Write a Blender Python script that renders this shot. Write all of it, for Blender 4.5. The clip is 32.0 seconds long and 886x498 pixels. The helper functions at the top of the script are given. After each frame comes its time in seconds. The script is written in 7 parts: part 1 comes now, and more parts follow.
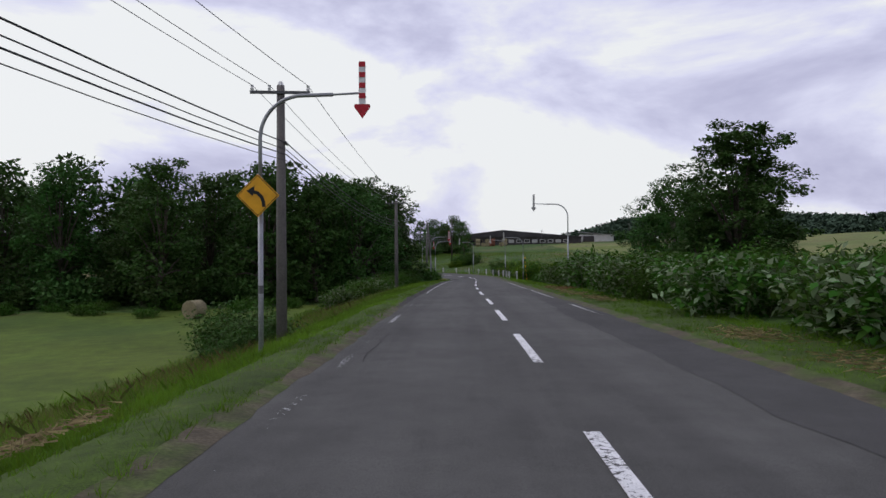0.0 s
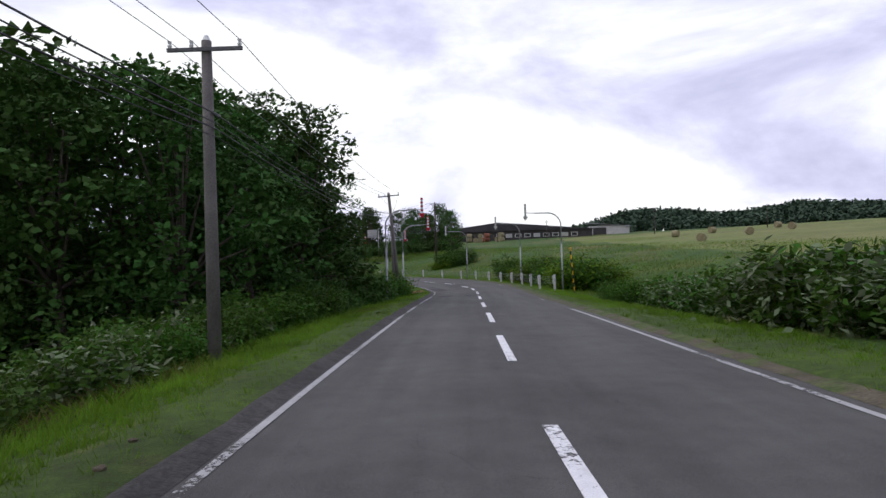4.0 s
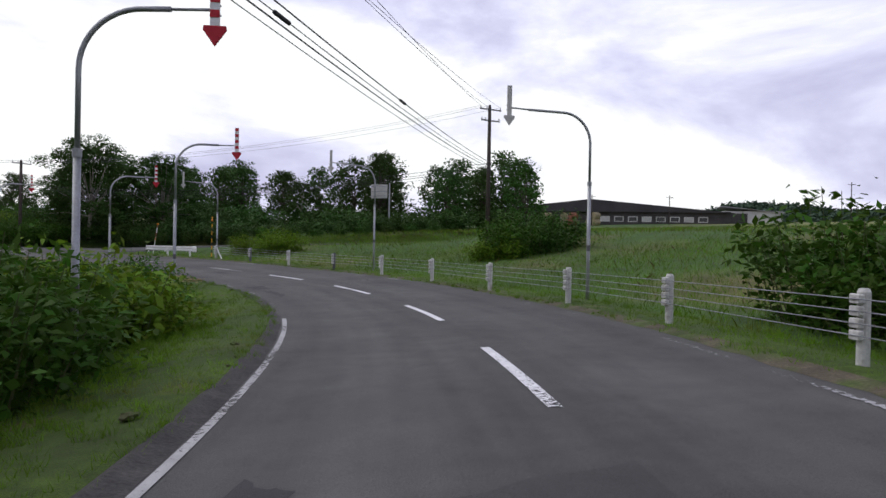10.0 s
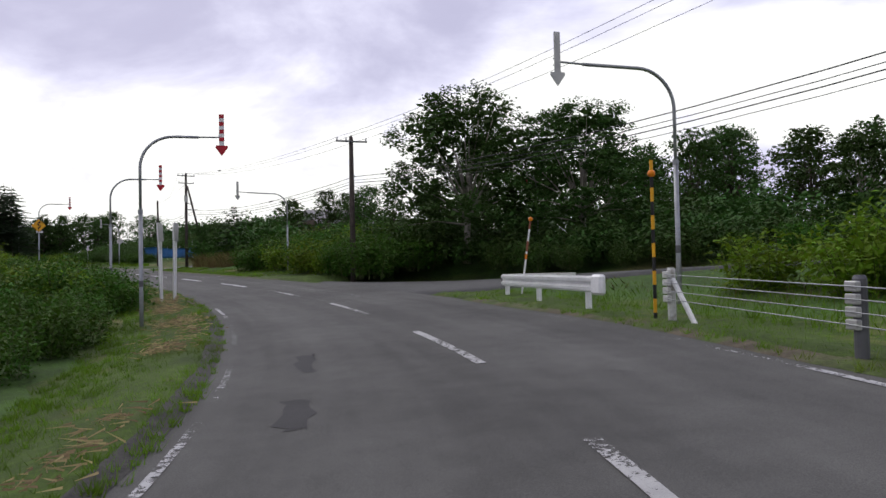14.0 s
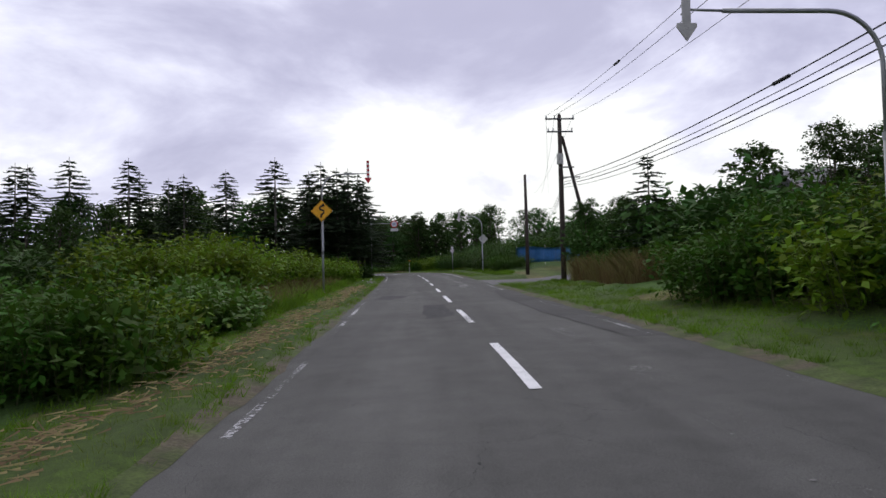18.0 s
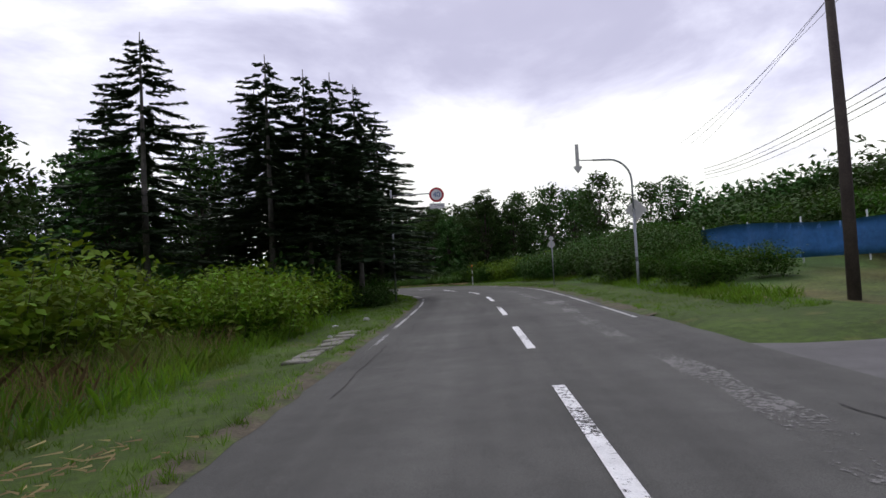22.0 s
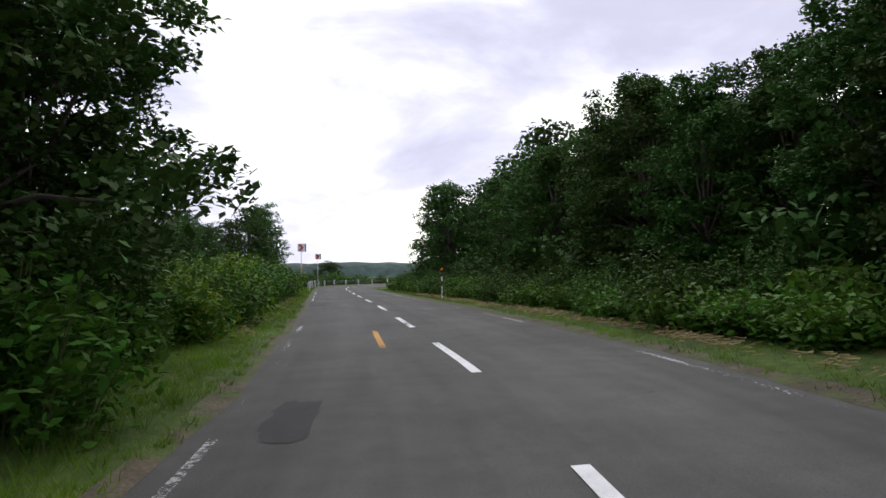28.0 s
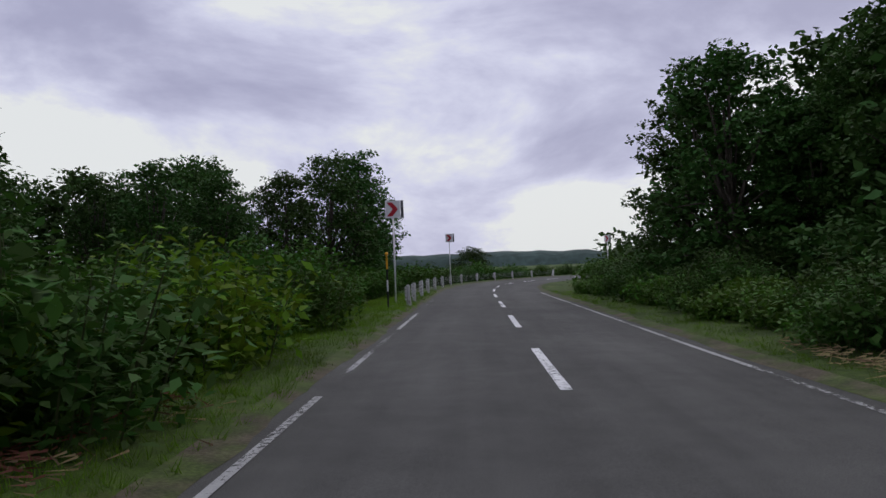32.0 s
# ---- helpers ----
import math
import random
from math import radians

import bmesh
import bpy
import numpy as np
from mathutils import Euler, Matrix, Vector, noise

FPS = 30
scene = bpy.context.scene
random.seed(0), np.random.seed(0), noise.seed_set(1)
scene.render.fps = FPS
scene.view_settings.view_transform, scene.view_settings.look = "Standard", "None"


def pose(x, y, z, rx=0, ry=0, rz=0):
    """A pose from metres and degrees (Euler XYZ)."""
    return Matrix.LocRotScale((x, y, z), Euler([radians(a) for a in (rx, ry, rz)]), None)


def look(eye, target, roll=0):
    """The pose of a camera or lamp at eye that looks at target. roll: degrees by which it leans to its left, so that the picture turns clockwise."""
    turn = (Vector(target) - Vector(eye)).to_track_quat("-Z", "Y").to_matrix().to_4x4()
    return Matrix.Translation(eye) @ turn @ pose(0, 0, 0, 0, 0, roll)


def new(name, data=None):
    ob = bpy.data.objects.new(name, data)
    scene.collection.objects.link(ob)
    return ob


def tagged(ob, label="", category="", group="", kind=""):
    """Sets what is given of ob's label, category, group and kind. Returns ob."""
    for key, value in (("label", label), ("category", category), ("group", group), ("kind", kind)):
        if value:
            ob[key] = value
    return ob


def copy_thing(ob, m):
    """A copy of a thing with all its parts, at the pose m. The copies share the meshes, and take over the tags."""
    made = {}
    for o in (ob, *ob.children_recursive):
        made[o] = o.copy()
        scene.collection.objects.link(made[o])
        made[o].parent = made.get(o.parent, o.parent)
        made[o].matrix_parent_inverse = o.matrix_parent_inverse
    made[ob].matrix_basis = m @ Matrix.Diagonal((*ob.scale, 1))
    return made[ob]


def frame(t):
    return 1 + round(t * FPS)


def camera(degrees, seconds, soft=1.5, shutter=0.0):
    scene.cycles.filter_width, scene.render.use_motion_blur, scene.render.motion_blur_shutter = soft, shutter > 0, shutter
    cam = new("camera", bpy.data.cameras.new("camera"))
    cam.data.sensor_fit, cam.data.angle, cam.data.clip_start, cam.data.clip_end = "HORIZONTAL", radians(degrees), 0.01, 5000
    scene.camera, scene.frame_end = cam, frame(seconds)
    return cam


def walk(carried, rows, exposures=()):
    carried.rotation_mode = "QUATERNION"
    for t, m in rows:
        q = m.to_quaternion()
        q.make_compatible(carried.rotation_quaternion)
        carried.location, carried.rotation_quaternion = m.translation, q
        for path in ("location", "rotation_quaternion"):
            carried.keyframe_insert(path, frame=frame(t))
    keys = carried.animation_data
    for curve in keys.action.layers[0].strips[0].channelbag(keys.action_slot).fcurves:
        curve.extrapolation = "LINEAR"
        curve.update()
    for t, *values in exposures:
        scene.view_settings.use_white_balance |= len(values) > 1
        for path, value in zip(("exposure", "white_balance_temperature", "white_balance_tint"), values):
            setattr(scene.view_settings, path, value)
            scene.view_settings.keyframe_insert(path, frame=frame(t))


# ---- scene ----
cam = camera(63.23, 32.0)
PATH = [
    (0, (0.000, 0.000, 1.500), (0.000, 2.000, 1.511), -0.35),
    (0.5, (0.136, 5.114, 1.428), (0.139, 7.114, 1.421), 0.20),
    (1, (0.236, 10.204, 1.354), (0.230, 12.204, 1.348), 0.21),
    (1.5, (0.338, 15.291, 1.275), (0.335, 17.291, 1.268), -0.46),
    (2, (0.453, 20.423, 1.189), (0.447, 22.422, 1.182), -0.52),
    (2.5, (0.569, 25.654, 1.095), (0.562, 27.654, 1.088), -1.28),
    (3, (0.695, 31.006, 0.994), (0.692, 33.006, 0.994), -1.31),
    (3.5, (0.880, 36.460, 0.890), (0.897, 38.459, 0.873), -2.78),
    (4, (1.174, 41.934, 0.787), (1.206, 43.934, 0.800), -1.71),
    (4.5, (1.461, 47.369, 0.675), (1.493, 49.369, 0.657), -1.09),
    (5, (1.683, 52.785, 0.560), (1.719, 54.785, 0.541), -0.60),
    (5.5, (1.882, 58.175, 0.437), (1.912, 60.175, 0.419), -0.26),
    (6, (2.051, 63.536, 0.307), (2.063, 65.536, 0.288), 0.02),
    (6.5, (2.190, 68.865, 0.170), (2.181, 70.865, 0.151), 0.30),
    (7, (2.356, 74.158, 0.029), (2.352, 76.158, 0.014), 0.24),
    (7.5, (2.560, 79.471, -0.119), (2.562, 81.471, -0.138), 0.02),
    (8, (2.754, 84.737, -0.268), (2.770, 86.737, -0.309), 1.47),
    (8.5, (2.942, 90.016, -0.413), (2.942, 92.015, -0.476), 1.98),
    (9, (3.020, 95.349, -0.536), (2.989, 97.348, -0.557), 1.78),
    (9.5, (2.928, 100.655, -0.647), (2.855, 102.654, -0.668), 1.37),
    (10, (2.671, 105.854, -0.740), (2.517, 107.848, -0.747), 1.02),
    (10.5, (2.146, 110.958, -0.825), (1.877, 112.940, -0.827), 1.12),
    (11, (1.241, 116.019, -0.889), (0.824, 117.975, -0.896), 0.47),
    (11.5, (-0.057, 120.976, -0.925), (-0.599, 122.901, -0.936), 0.05),
    (12, (-1.631, 125.761, -0.930), (-2.322, 127.638, -0.927), -0.19),
    (12.5, (-3.605, 130.321, -0.914), (-4.451, 132.133, -0.881), -0.48),
    (13, (-5.955, 134.546, -0.889), (-6.961, 136.274, -0.851), -0.12),
    (13.5, (-8.543, 138.391, -0.867), (-9.705, 140.018, -0.883), -0.85),
    (14, (-11.384, 141.894, -0.837), (-12.701, 143.398, -0.784), -1.26),
    (14.5, (-14.513, 145.090, -0.794), (-15.951, 146.480, -0.775), -2.22),
    (15, (-17.888, 147.948, -0.722), (-19.455, 149.190, -0.664), -1.46),
    (15.5, (-21.423, 150.498, -0.627), (-23.083, 151.611, -0.551), -1.30),
    (16, (-25.128, 152.867, -0.516), (-26.862, 153.860, -0.426), -1.00),
    (16.5, (-29.005, 155.018, -0.397), (-30.796, 155.903, -0.294), -0.95),
    (17, (-33.024, 156.956, -0.273), (-34.858, 157.744, -0.158), -1.14),
    (17.5, (-37.154, 158.691, -0.147), (-39.023, 159.389, -0.019), -1.61),
    (18, (-41.368, 160.219, -0.017), (-43.271, 160.831, 0.064), -1.37),
    (18.5, (-45.663, 161.585, 0.121), (-47.585, 162.118, 0.263), 0.05),
    (19, (-50.054, 162.865, 0.248), (-51.990, 163.359, 0.329), -1.23),
    (19.5, (-54.550, 164.112, 0.373), (-56.491, 164.583, 0.481), -0.75),
    (20, (-59.122, 165.329, 0.489), (-61.070, 165.777, 0.581), -1.02),
    (20.5, (-63.723, 166.575, 0.601), (-65.670, 167.016, 0.706), -0.76),
    (21, (-68.385, 167.873, 0.714), (-70.335, 168.310, 0.799), -1.06),
    (21.5, (-73.002, 169.159, 0.831), (-74.951, 169.597, 0.927), -2.21),
    (22, (-77.508, 170.423, 0.949), (-79.458, 170.855, 1.050), -3.12),
    (22.5, (-82.076, 171.674, 1.071), (-84.025, 172.110, 1.174), -3.49),
    (23, (-86.647, 172.915, 1.195), (-88.597, 173.345, 1.303), -2.37),
    (23.5, (-91.185, 174.085, 1.316), (-93.136, 174.512, 1.405), -1.52),
    (24, (-95.631, 175.279, 1.438), (-97.583, 175.705, 1.523), -1.52),
    (24.5, (-100.105, 176.389, 1.559), (-102.057, 176.815, 1.649), -0.52),
    (25, (-104.580, 177.389, 1.669), (-106.540, 177.776, 1.753), -0.41),
    (25.5, (-109.057, 178.272, 1.767), (-111.028, 178.603, 1.845), -0.41),
    (26, (-113.541, 179.022, 1.854), (-115.522, 179.292, 1.927), -0.51),
    (26.5, (-118.033, 179.627, 1.931), (-120.021, 179.837, 1.997), -0.74),
    (27, (-122.535, 180.059, 1.997), (-124.528, 180.204, 2.063), -0.78),
    (27.5, (-127.004, 180.257, 2.061), (-129.002, 180.317, 2.134), -0.48),
    (28, (-131.516, 180.274, 2.126), (-133.514, 180.241, 2.200), -0.82),
    (28.5, (-136.068, 180.006, 2.182), (-138.063, 179.886, 2.257), -0.16),
    (29, (-140.595, 179.606, 2.228), (-142.582, 179.393, 2.296), 0.23),
    (29.5, (-145.097, 179.045, 2.254), (-147.075, 178.756, 2.313), -0.29),
    (30, (-149.620, 178.371, 2.270), (-151.587, 178.012, 2.313), -0.53),
    (30.5, (-154.175, 177.556, 2.280), (-156.132, 177.149, 2.321), -0.35),
    (31, (-158.725, 176.663, 2.292), (-160.680, 176.244, 2.329), 0.53),
    (31.5, (-163.280, 175.778, 2.310), (-165.231, 175.347, 2.377), -0.68),
    (32, (-167.838, 174.910, 2.330), (-169.788, 174.467, 2.384), -2.12),
]
walk(cam, [(t, look(eye, target, roll)) for t, eye, target, roll in PATH], exposures=[(0, -0.15, 6350, 9), (1, 0.0, 6350, 9), (2, 0.15, 6350, 9), (4, 0.2, 6350, 9), (5.5, 0.05, 6350, 9), (7, -0.05, 6350, 9), (8, 0.05, 6400, 9), (9, 0.08, 6400, 9), (11, 0.15, 6450, 9), (13, 0.15, 6550, 8), (14, 0.2, 6600, 8),
                      (15, 0.55, 6700, 8), (17.5, 0.1, 6500, 7), (19, 0.05, 6500, 7), (20, 0.12, 6500, 7), (21, 0.1, 6500, 7), (23, 0.36, 6700, 6), (25, 0.5, 6800, 4), (27, 0.5, 6800, 3), (28, 0.48, 6750, 4), (29, 0.2, 6550, 5), (30, -0.1, 6400, 7), (31, -0.3, 6350, 8), (32, -0.3, 6350, 8)])

# ---- world, sun ----
world = bpy.data.worlds.new("overcast_sky")
scene.world = world
world.use_nodes = True
wn = world.node_tree
wn.nodes.clear()


def wnode(kind, **given):
    node = wn.nodes.new(kind)
    for key, value in given.items():
        setattr(node, key, value)
    return node


w_out, w_bg = wnode("ShaderNodeOutputWorld"), wnode("ShaderNodeBackground")
sky = wnode("ShaderNodeTexSky", sky_type="NISHITA", sun_disc=False)
sky.sun_elevation, sky.sun_rotation, sky.dust_density = radians(51), radians(-69), 4.0
w_co, w_map = wnode("ShaderNodeTexCoord"), wnode("ShaderNodeMapping")
w_map.inputs["Scale"].default_value = (1.0, 1.0, 2.3)
w_map.inputs["Location"].default_value = (0.3, 0.1, 0.0)
cloud, broad = wnode("ShaderNodeTexNoise"), wnode("ShaderNodeTexNoise")
cloud.inputs["Scale"].default_value, cloud.inputs["Detail"].default_value, cloud.inputs["Roughness"].default_value = 2.7, 8.0, 0.56
cloud.inputs["Distortion"].default_value = 0.25
broad.inputs["Scale"].default_value, broad.inputs["Detail"].default_value = 1.1, 2.0
w_add = wnode("ShaderNodeMath", operation="ADD")
w_half = wnode("ShaderNodeMath", operation="MULTIPLY_ADD")
w_half.inputs[1].default_value, w_half.inputs[2].default_value = 1.0, -0.50
w_ramp = wnode("ShaderNodeValToRGB")
el = w_ramp.color_ramp.elements
w_ramp.color_ramp.interpolation = "B_SPLINE"
el[0].position, el[0].color = 0.32, (0.46, 0.45, 0.64, 1)
el[1].position, el[1].color = 0.70, (1.50, 1.50, 1.54, 1)
for where_, shade_ in ((0.44, (0.66, 0.65, 0.86, 1)), (0.54, (0.90, 0.895, 1.08, 1)), (0.62, (1.20, 1.20, 1.30, 1))):
    el.new(where_).color = shade_
w_mix = wnode("ShaderNodeMix", data_type="RGBA")
w_mix.inputs[0].default_value = 0.93
w_sky = wnode("ShaderNodeVectorMath", operation="SCALE")
w_sky.inputs[3].default_value = 0.10
w_link = wn.links.new
w_link(w_co.outputs["Generated"], w_map.inputs["Vector"])
w_link(w_map.outputs["Vector"], cloud.inputs["Vector"])
w_link(w_map.outputs["Vector"], broad.inputs["Vector"])
w_link(cloud.outputs["Fac"], w_add.inputs[0])
w_link(broad.outputs["Fac"], w_add.inputs[1])
w_link(w_add.outputs[0], w_half.inputs[0])
w_xyz = wnode("ShaderNodeSeparateXYZ")
w_low = wnode("ShaderNodeMath", operation="MINIMUM")
w_low.inputs[1].default_value = 0.42
w_tilt = wnode("ShaderNodeMath", operation="MULTIPLY_ADD")
w_tilt.inputs[1].default_value, w_tilt.inputs[2].default_value = -0.40, 0.062
w_fac = wnode("ShaderNodeMath", operation="ADD")
w_link(w_co.outputs["Generated"], w_xyz.inputs[0])
w_link(w_xyz.outputs["Z"], w_low.inputs[0])
w_link(w_low.outputs[0], w_tilt.inputs[0])
w_link(w_half.outputs[0], w_fac.inputs[0])
w_link(w_tilt.outputs[0], w_fac.inputs[1])
# the cloud deck is thicker towards the north-east and thin in the west
w_dot = wnode("ShaderNodeVectorMath", operation="DOT_PRODUCT")
w_dot.inputs[1].default_value = (0.78, 0.62, 0.0)
w_thick = wnode("ShaderNodeMath", operation="MULTIPLY_ADD")
w_thick.inputs[1].default_value, w_thick.inputs[2].default_value = -0.085, -0.012
w_clouds = wnode("ShaderNodeMath", operation="ADD")
w_link(w_co.outputs["Generated"], w_dot.inputs[0])
w_link(w_dot.outputs["Value"], w_thick.inputs[0])
w_link(w_fac.outputs[0], w_clouds.inputs[0])
w_link(w_thick.outputs[0], w_clouds.inputs[1])
# the cloud glows where the sun stands behind it
w_glow = wnode("ShaderNodeVectorMath", operation="DOT_PRODUCT")
w_glow.inputs[1].default_value = (-0.90, 0.33, 0.29)
w_pos = wnode("ShaderNodeMath", operation="MAXIMUM")
w_pos.inputs[1].default_value = 0.0
w_pow = wnode("ShaderNodeMath", operation="POWER")
w_pow.inputs[1].default_value = 9.0
w_sunny = wnode("ShaderNodeMath", operation="MULTIPLY_ADD")
w_sunny.inputs[1].default_value = 0.085
w_link(w_co.outputs["Generated"], w_glow.inputs[0])
w_link(w_glow.outputs["Value"], w_pos.inputs[0])
w_link(w_pos.outputs[0], w_pow.inputs[0])
w_link(w_pow.outputs[0], w_sunny.inputs[0])
w_link(w_clouds.outputs[0], w_sunny.inputs[2])
w_link(w_sunny.outputs[0], w_ramp.inputs["Fac"])
w_link(sky.outputs["Color"], w_sky.inputs[0])
w_link(w_sky.outputs[0], w_mix.inputs[6])
w_link(w_ramp.outputs["Color"], w_mix.inputs[7])
w_link(w_mix.outputs[2], w_bg.inputs["Color"])
w_link(w_bg.outputs[0], w_out.inputs[0])
w_bg.inputs["Strength"].default_value = 1.0
sun_data = bpy.data.lights.new("sun", "SUN")
sun_data.energy, sun_data.angle, sun_data.color = 1.0, radians(40), (1.0, 0.97, 0.93)
sun = new("sun", sun_data)
sun.matrix_world = look((-95, 158, 100), (-20, 130, 0))


# ---- the road's course, used by everything ----
CENTRE = [(0.35, -25), (0.75, -8), (1.3, 10), (1.72, 28), (2.3, 48.7), (2.85, 62), (3.6, 79), (4.2, 93), (4.0, 104), (2.6, 115.5), (0.1, 125.3),
          (-3.6, 133.2), (-8.1, 140), (-14.1, 146.5), (-20.7, 151.6), (-28.2, 156), (-38.4, 160.3), (-48.7, 163.6), (-60.2, 166.7), (-77, 171.2),
          (-93, 175.4), (-110, 179.6), (-119, 181.1), (-128, 181.5), (-136.8, 181.1), (-145.8, 179.8), (-158.8, 177.7), (-176.4, 174.4),
          (-196.6, 170.7), (-209.4, 168.4), (-219.4, 167.0), (-229.4, 166.2), (-239.9, 167.0), (-252.8, 169.6), (-264.0, 174.1), (-275.9, 181.1),
          (-286.4, 191.0)]
PROFILE = [(0, 0.35), (25, 0), (45, -0.31), (67, -0.71), (89, -1.19), (110, -1.77), (131, -2.24), (152, -2.43), (171, -2.34), (189, -2.02),
           (207, -1.52), (226, -1.01), (245, -0.55), (264, -0.06), (282, 0.35), (301, 0.63), (319, 0.77), (337, 0.83), (370, 0.82), (400, 0.75), (470, 0.6)]
BANK = [(0, 0.0), (100, 0.0), (125, 0.05), (185, 0.06), (205, 0.03), (225, 0.02), (275, 0.03), (292, 0.045), (312, 0.045), (335, 0.0), (385, -0.04), (470, -0.04)]


def course(points):
    p = np.array(points, float)
    p = np.vstack([2 * p[0] - p[1], p, 2 * p[-1] - p[-2]])
    out = []
    for i in range(1, len(p) - 2):
        n = max(2, int(np.linalg.norm(p[i + 1] - p[i]) / 0.25))
        t = np.linspace(0, 1, n, endpoint=False)[:, None]
        a, b, c, d = p[i - 1 : i + 3]
        out.append(0.5 * (2 * b + (c - a) * t + (2 * a - 5 * b + 4 * c - d) * t**2 + (3 * b - a - 3 * c + d) * t**3))
    q = np.vstack(out + [p[-2:-1]])
    s = np.r_[0, np.cumsum(np.linalg.norm(np.diff(q, axis=0), axis=1))]
    q = np.stack([np.interp(np.arange(0, s[-1], 1.0), s, q[:, k]) for k in (0, 1)], 1)
    return np.stack([np.convolve(np.pad(q[:, i], 4, mode="reflect", reflect_type="odd"), np.ones(9) / 9, "valid") for i in (0, 1)], 1)


LINE = course(CENTRE)
AHEAD = np.gradient(LINE, axis=0)
AHEAD /= np.linalg.norm(AHEAD, axis=1)[:, None]
RIGHT = np.stack([AHEAD[:, 1], -AHEAD[:, 0]], 1)
LONG = len(LINE) - 1


def table(rows, s):
    return np.interp(s, [r[0] for r in rows], [r[1] for r in rows])


def along(s, lat=0.0):
    """The place (x, y) at s metres along the road's middle and lat metres to its right."""
    k = np.arange(len(LINE))
    c = np.array([np.interp(s, k, LINE[:, 0]), np.interp(s, k, LINE[:, 1])])
    n = np.array([np.interp(s, k, RIGHT[:, 0]), np.interp(s, k, RIGHT[:, 1])])
    return c + lat * n


def heading(s):
    a = AHEAD[int(min(max(s, 0), LONG))]
    return math.degrees(math.atan2(-a[0], a[1]))


def road_z(s, lat=0.0):
    return table(PROFILE, s) + table(BANK, s) * np.clip(lat, -4.2, 4.2)


# the lie of the land beside the road: height over the road at 5, 12 and 30 m to each side
LEFT_5 = [(0, -0.45), (55, -0.4), (70, -0.15), (110, -0.1), (150, -0.1), (180, -0.3), (215, -0.2), (240, -0.1), (280, 0.0), (470, -0.1)]
LEFT_12 = [(0, -2.3), (60, -2.6), (85, -1.8), (110, -1.3), (150, -0.8), (200, -0.4), (240, 0.1), (280, 0.4), (340, 0.0), (470, -0.8)]
LEFT_30 = [(0, -3.4), (60, -3.2), (85, -2.2), (110, -1.3), (150, -0.5), (200, 0.0), (240, 0.7), (280, 1.0), (340, 0.0), (470, -2.0)]
RIGHT_5 = [(0, 0.1), (90, -0.05), (110, -0.2), (180, -0.15), (192, -0.05), (222, 0.05), (240, 0.0), (300, 0.0), (470, 0.0)]
RIGHT_12 = [(0, 0.5), (70, 0.2), (100, -0.7), (130, -0.6), (150, 0.3), (175, 0.6), (192, 0.5), (205, 0.7), (220, 1.2), (245, 0.9), (270, 1.0), (285, 1.9), (305, 1.0), (470, 0.2)]
RIGHT_30 = [(0, 1.8), (70, 1.6), (110, 0.9), (140, 2.0), (160, 2.7), (185, 2.6), (200, 2.0), (220, 2.8), (245, 2.4), (285, 4.5), (320, 2.0), (470, -0.5)]
FAR_RISE = [(0, 0.075), (100, 0.075), (170, 0.05), (200, 0.03), (260, 0.03), (300, 0.02), (340, -0.02), (470, -0.03)]


def land(xy):
    """The height of the ground at places (n, 2)."""
    xy = np.atleast_2d(np.asarray(xy, float))
    out = np.empty(len(xy))
    step = 4
    c, n, ss = LINE[::step], RIGHT[::step], np.arange(len(LINE))[::step].astype(float)
    lo, lm, lf = table(LEFT_5, ss), table(LEFT_12, ss), table(LEFT_30, ss)
    ro, rm, rf, fr = table(RIGHT_5, ss), table(RIGHT_12, ss), table(RIGHT_30, ss), table(FAR_RISE, ss)
    zz, bank = table(PROFILE, ss), table(BANK, ss)
    for a in range(0, len(xy), 20000):
        q = xy[a : a + 20000]
        off = q[:, None] - c[None]
        d = np.linalg.norm(off, axis=2)
        lat = (off * n[None]).sum(2)
        side = np.where(lat >= 0, 1.0, -1.0)
        near = d.min(1, keepdims=True)
        w = np.exp(-((d - near) / (0.12 * near + 0.8)) ** 2)
        r = np.maximum(d, 0.01)
        left = np.where(r < 5, lo * r / 5, np.where(r < 12, lo + (lm - lo) * (r - 5) / 7, np.where(r < 30, lm + (lf - lm) * (r - 12) / 18, lf - 0.01 * np.minimum(r - 30, 60))))
        right = np.where(r < 5, ro * r / 5, np.where(r < 12, ro + (rm - ro) * (r - 5) / 7, np.where(r < 30, rm + (rf - rm) * (r - 12) / 18, rf + fr * np.minimum(r - 30, 130))))
        h = zz + np.where(side > 0, right, left) + bank * np.clip(lat, -4.2, 4.2)
        out[a : a + 20000] = (h * w).sum(1) / w.sum(1)
    return out


def ground_at(x, y):
    return float(land([(x, y)])[0])


def beside_z(ss, ll):
    """The height of the ground at ss metres along and ll metres across, close to the road."""
    r = np.abs(ll)
    rows = [(table(LEFT_5, ss), table(LEFT_12, ss), table(LEFT_30, ss)), (table(RIGHT_5, ss), table(RIGHT_12, ss), table(RIGHT_30, ss))]
    sides = []
    for near, mid, far in rows:
        sides.append(np.where(r < 5, near * r / 5, np.where(r < 12, near + (mid - near) * (r - 5) / 7, mid + (far - mid) * np.minimum((r - 12) / 18, 2.0))))
    return table(PROFILE, ss) + np.where(ll > 0, sides[1], sides[0]) + table(BANK, ss) * np.clip(ll, -4.2, 4.2)


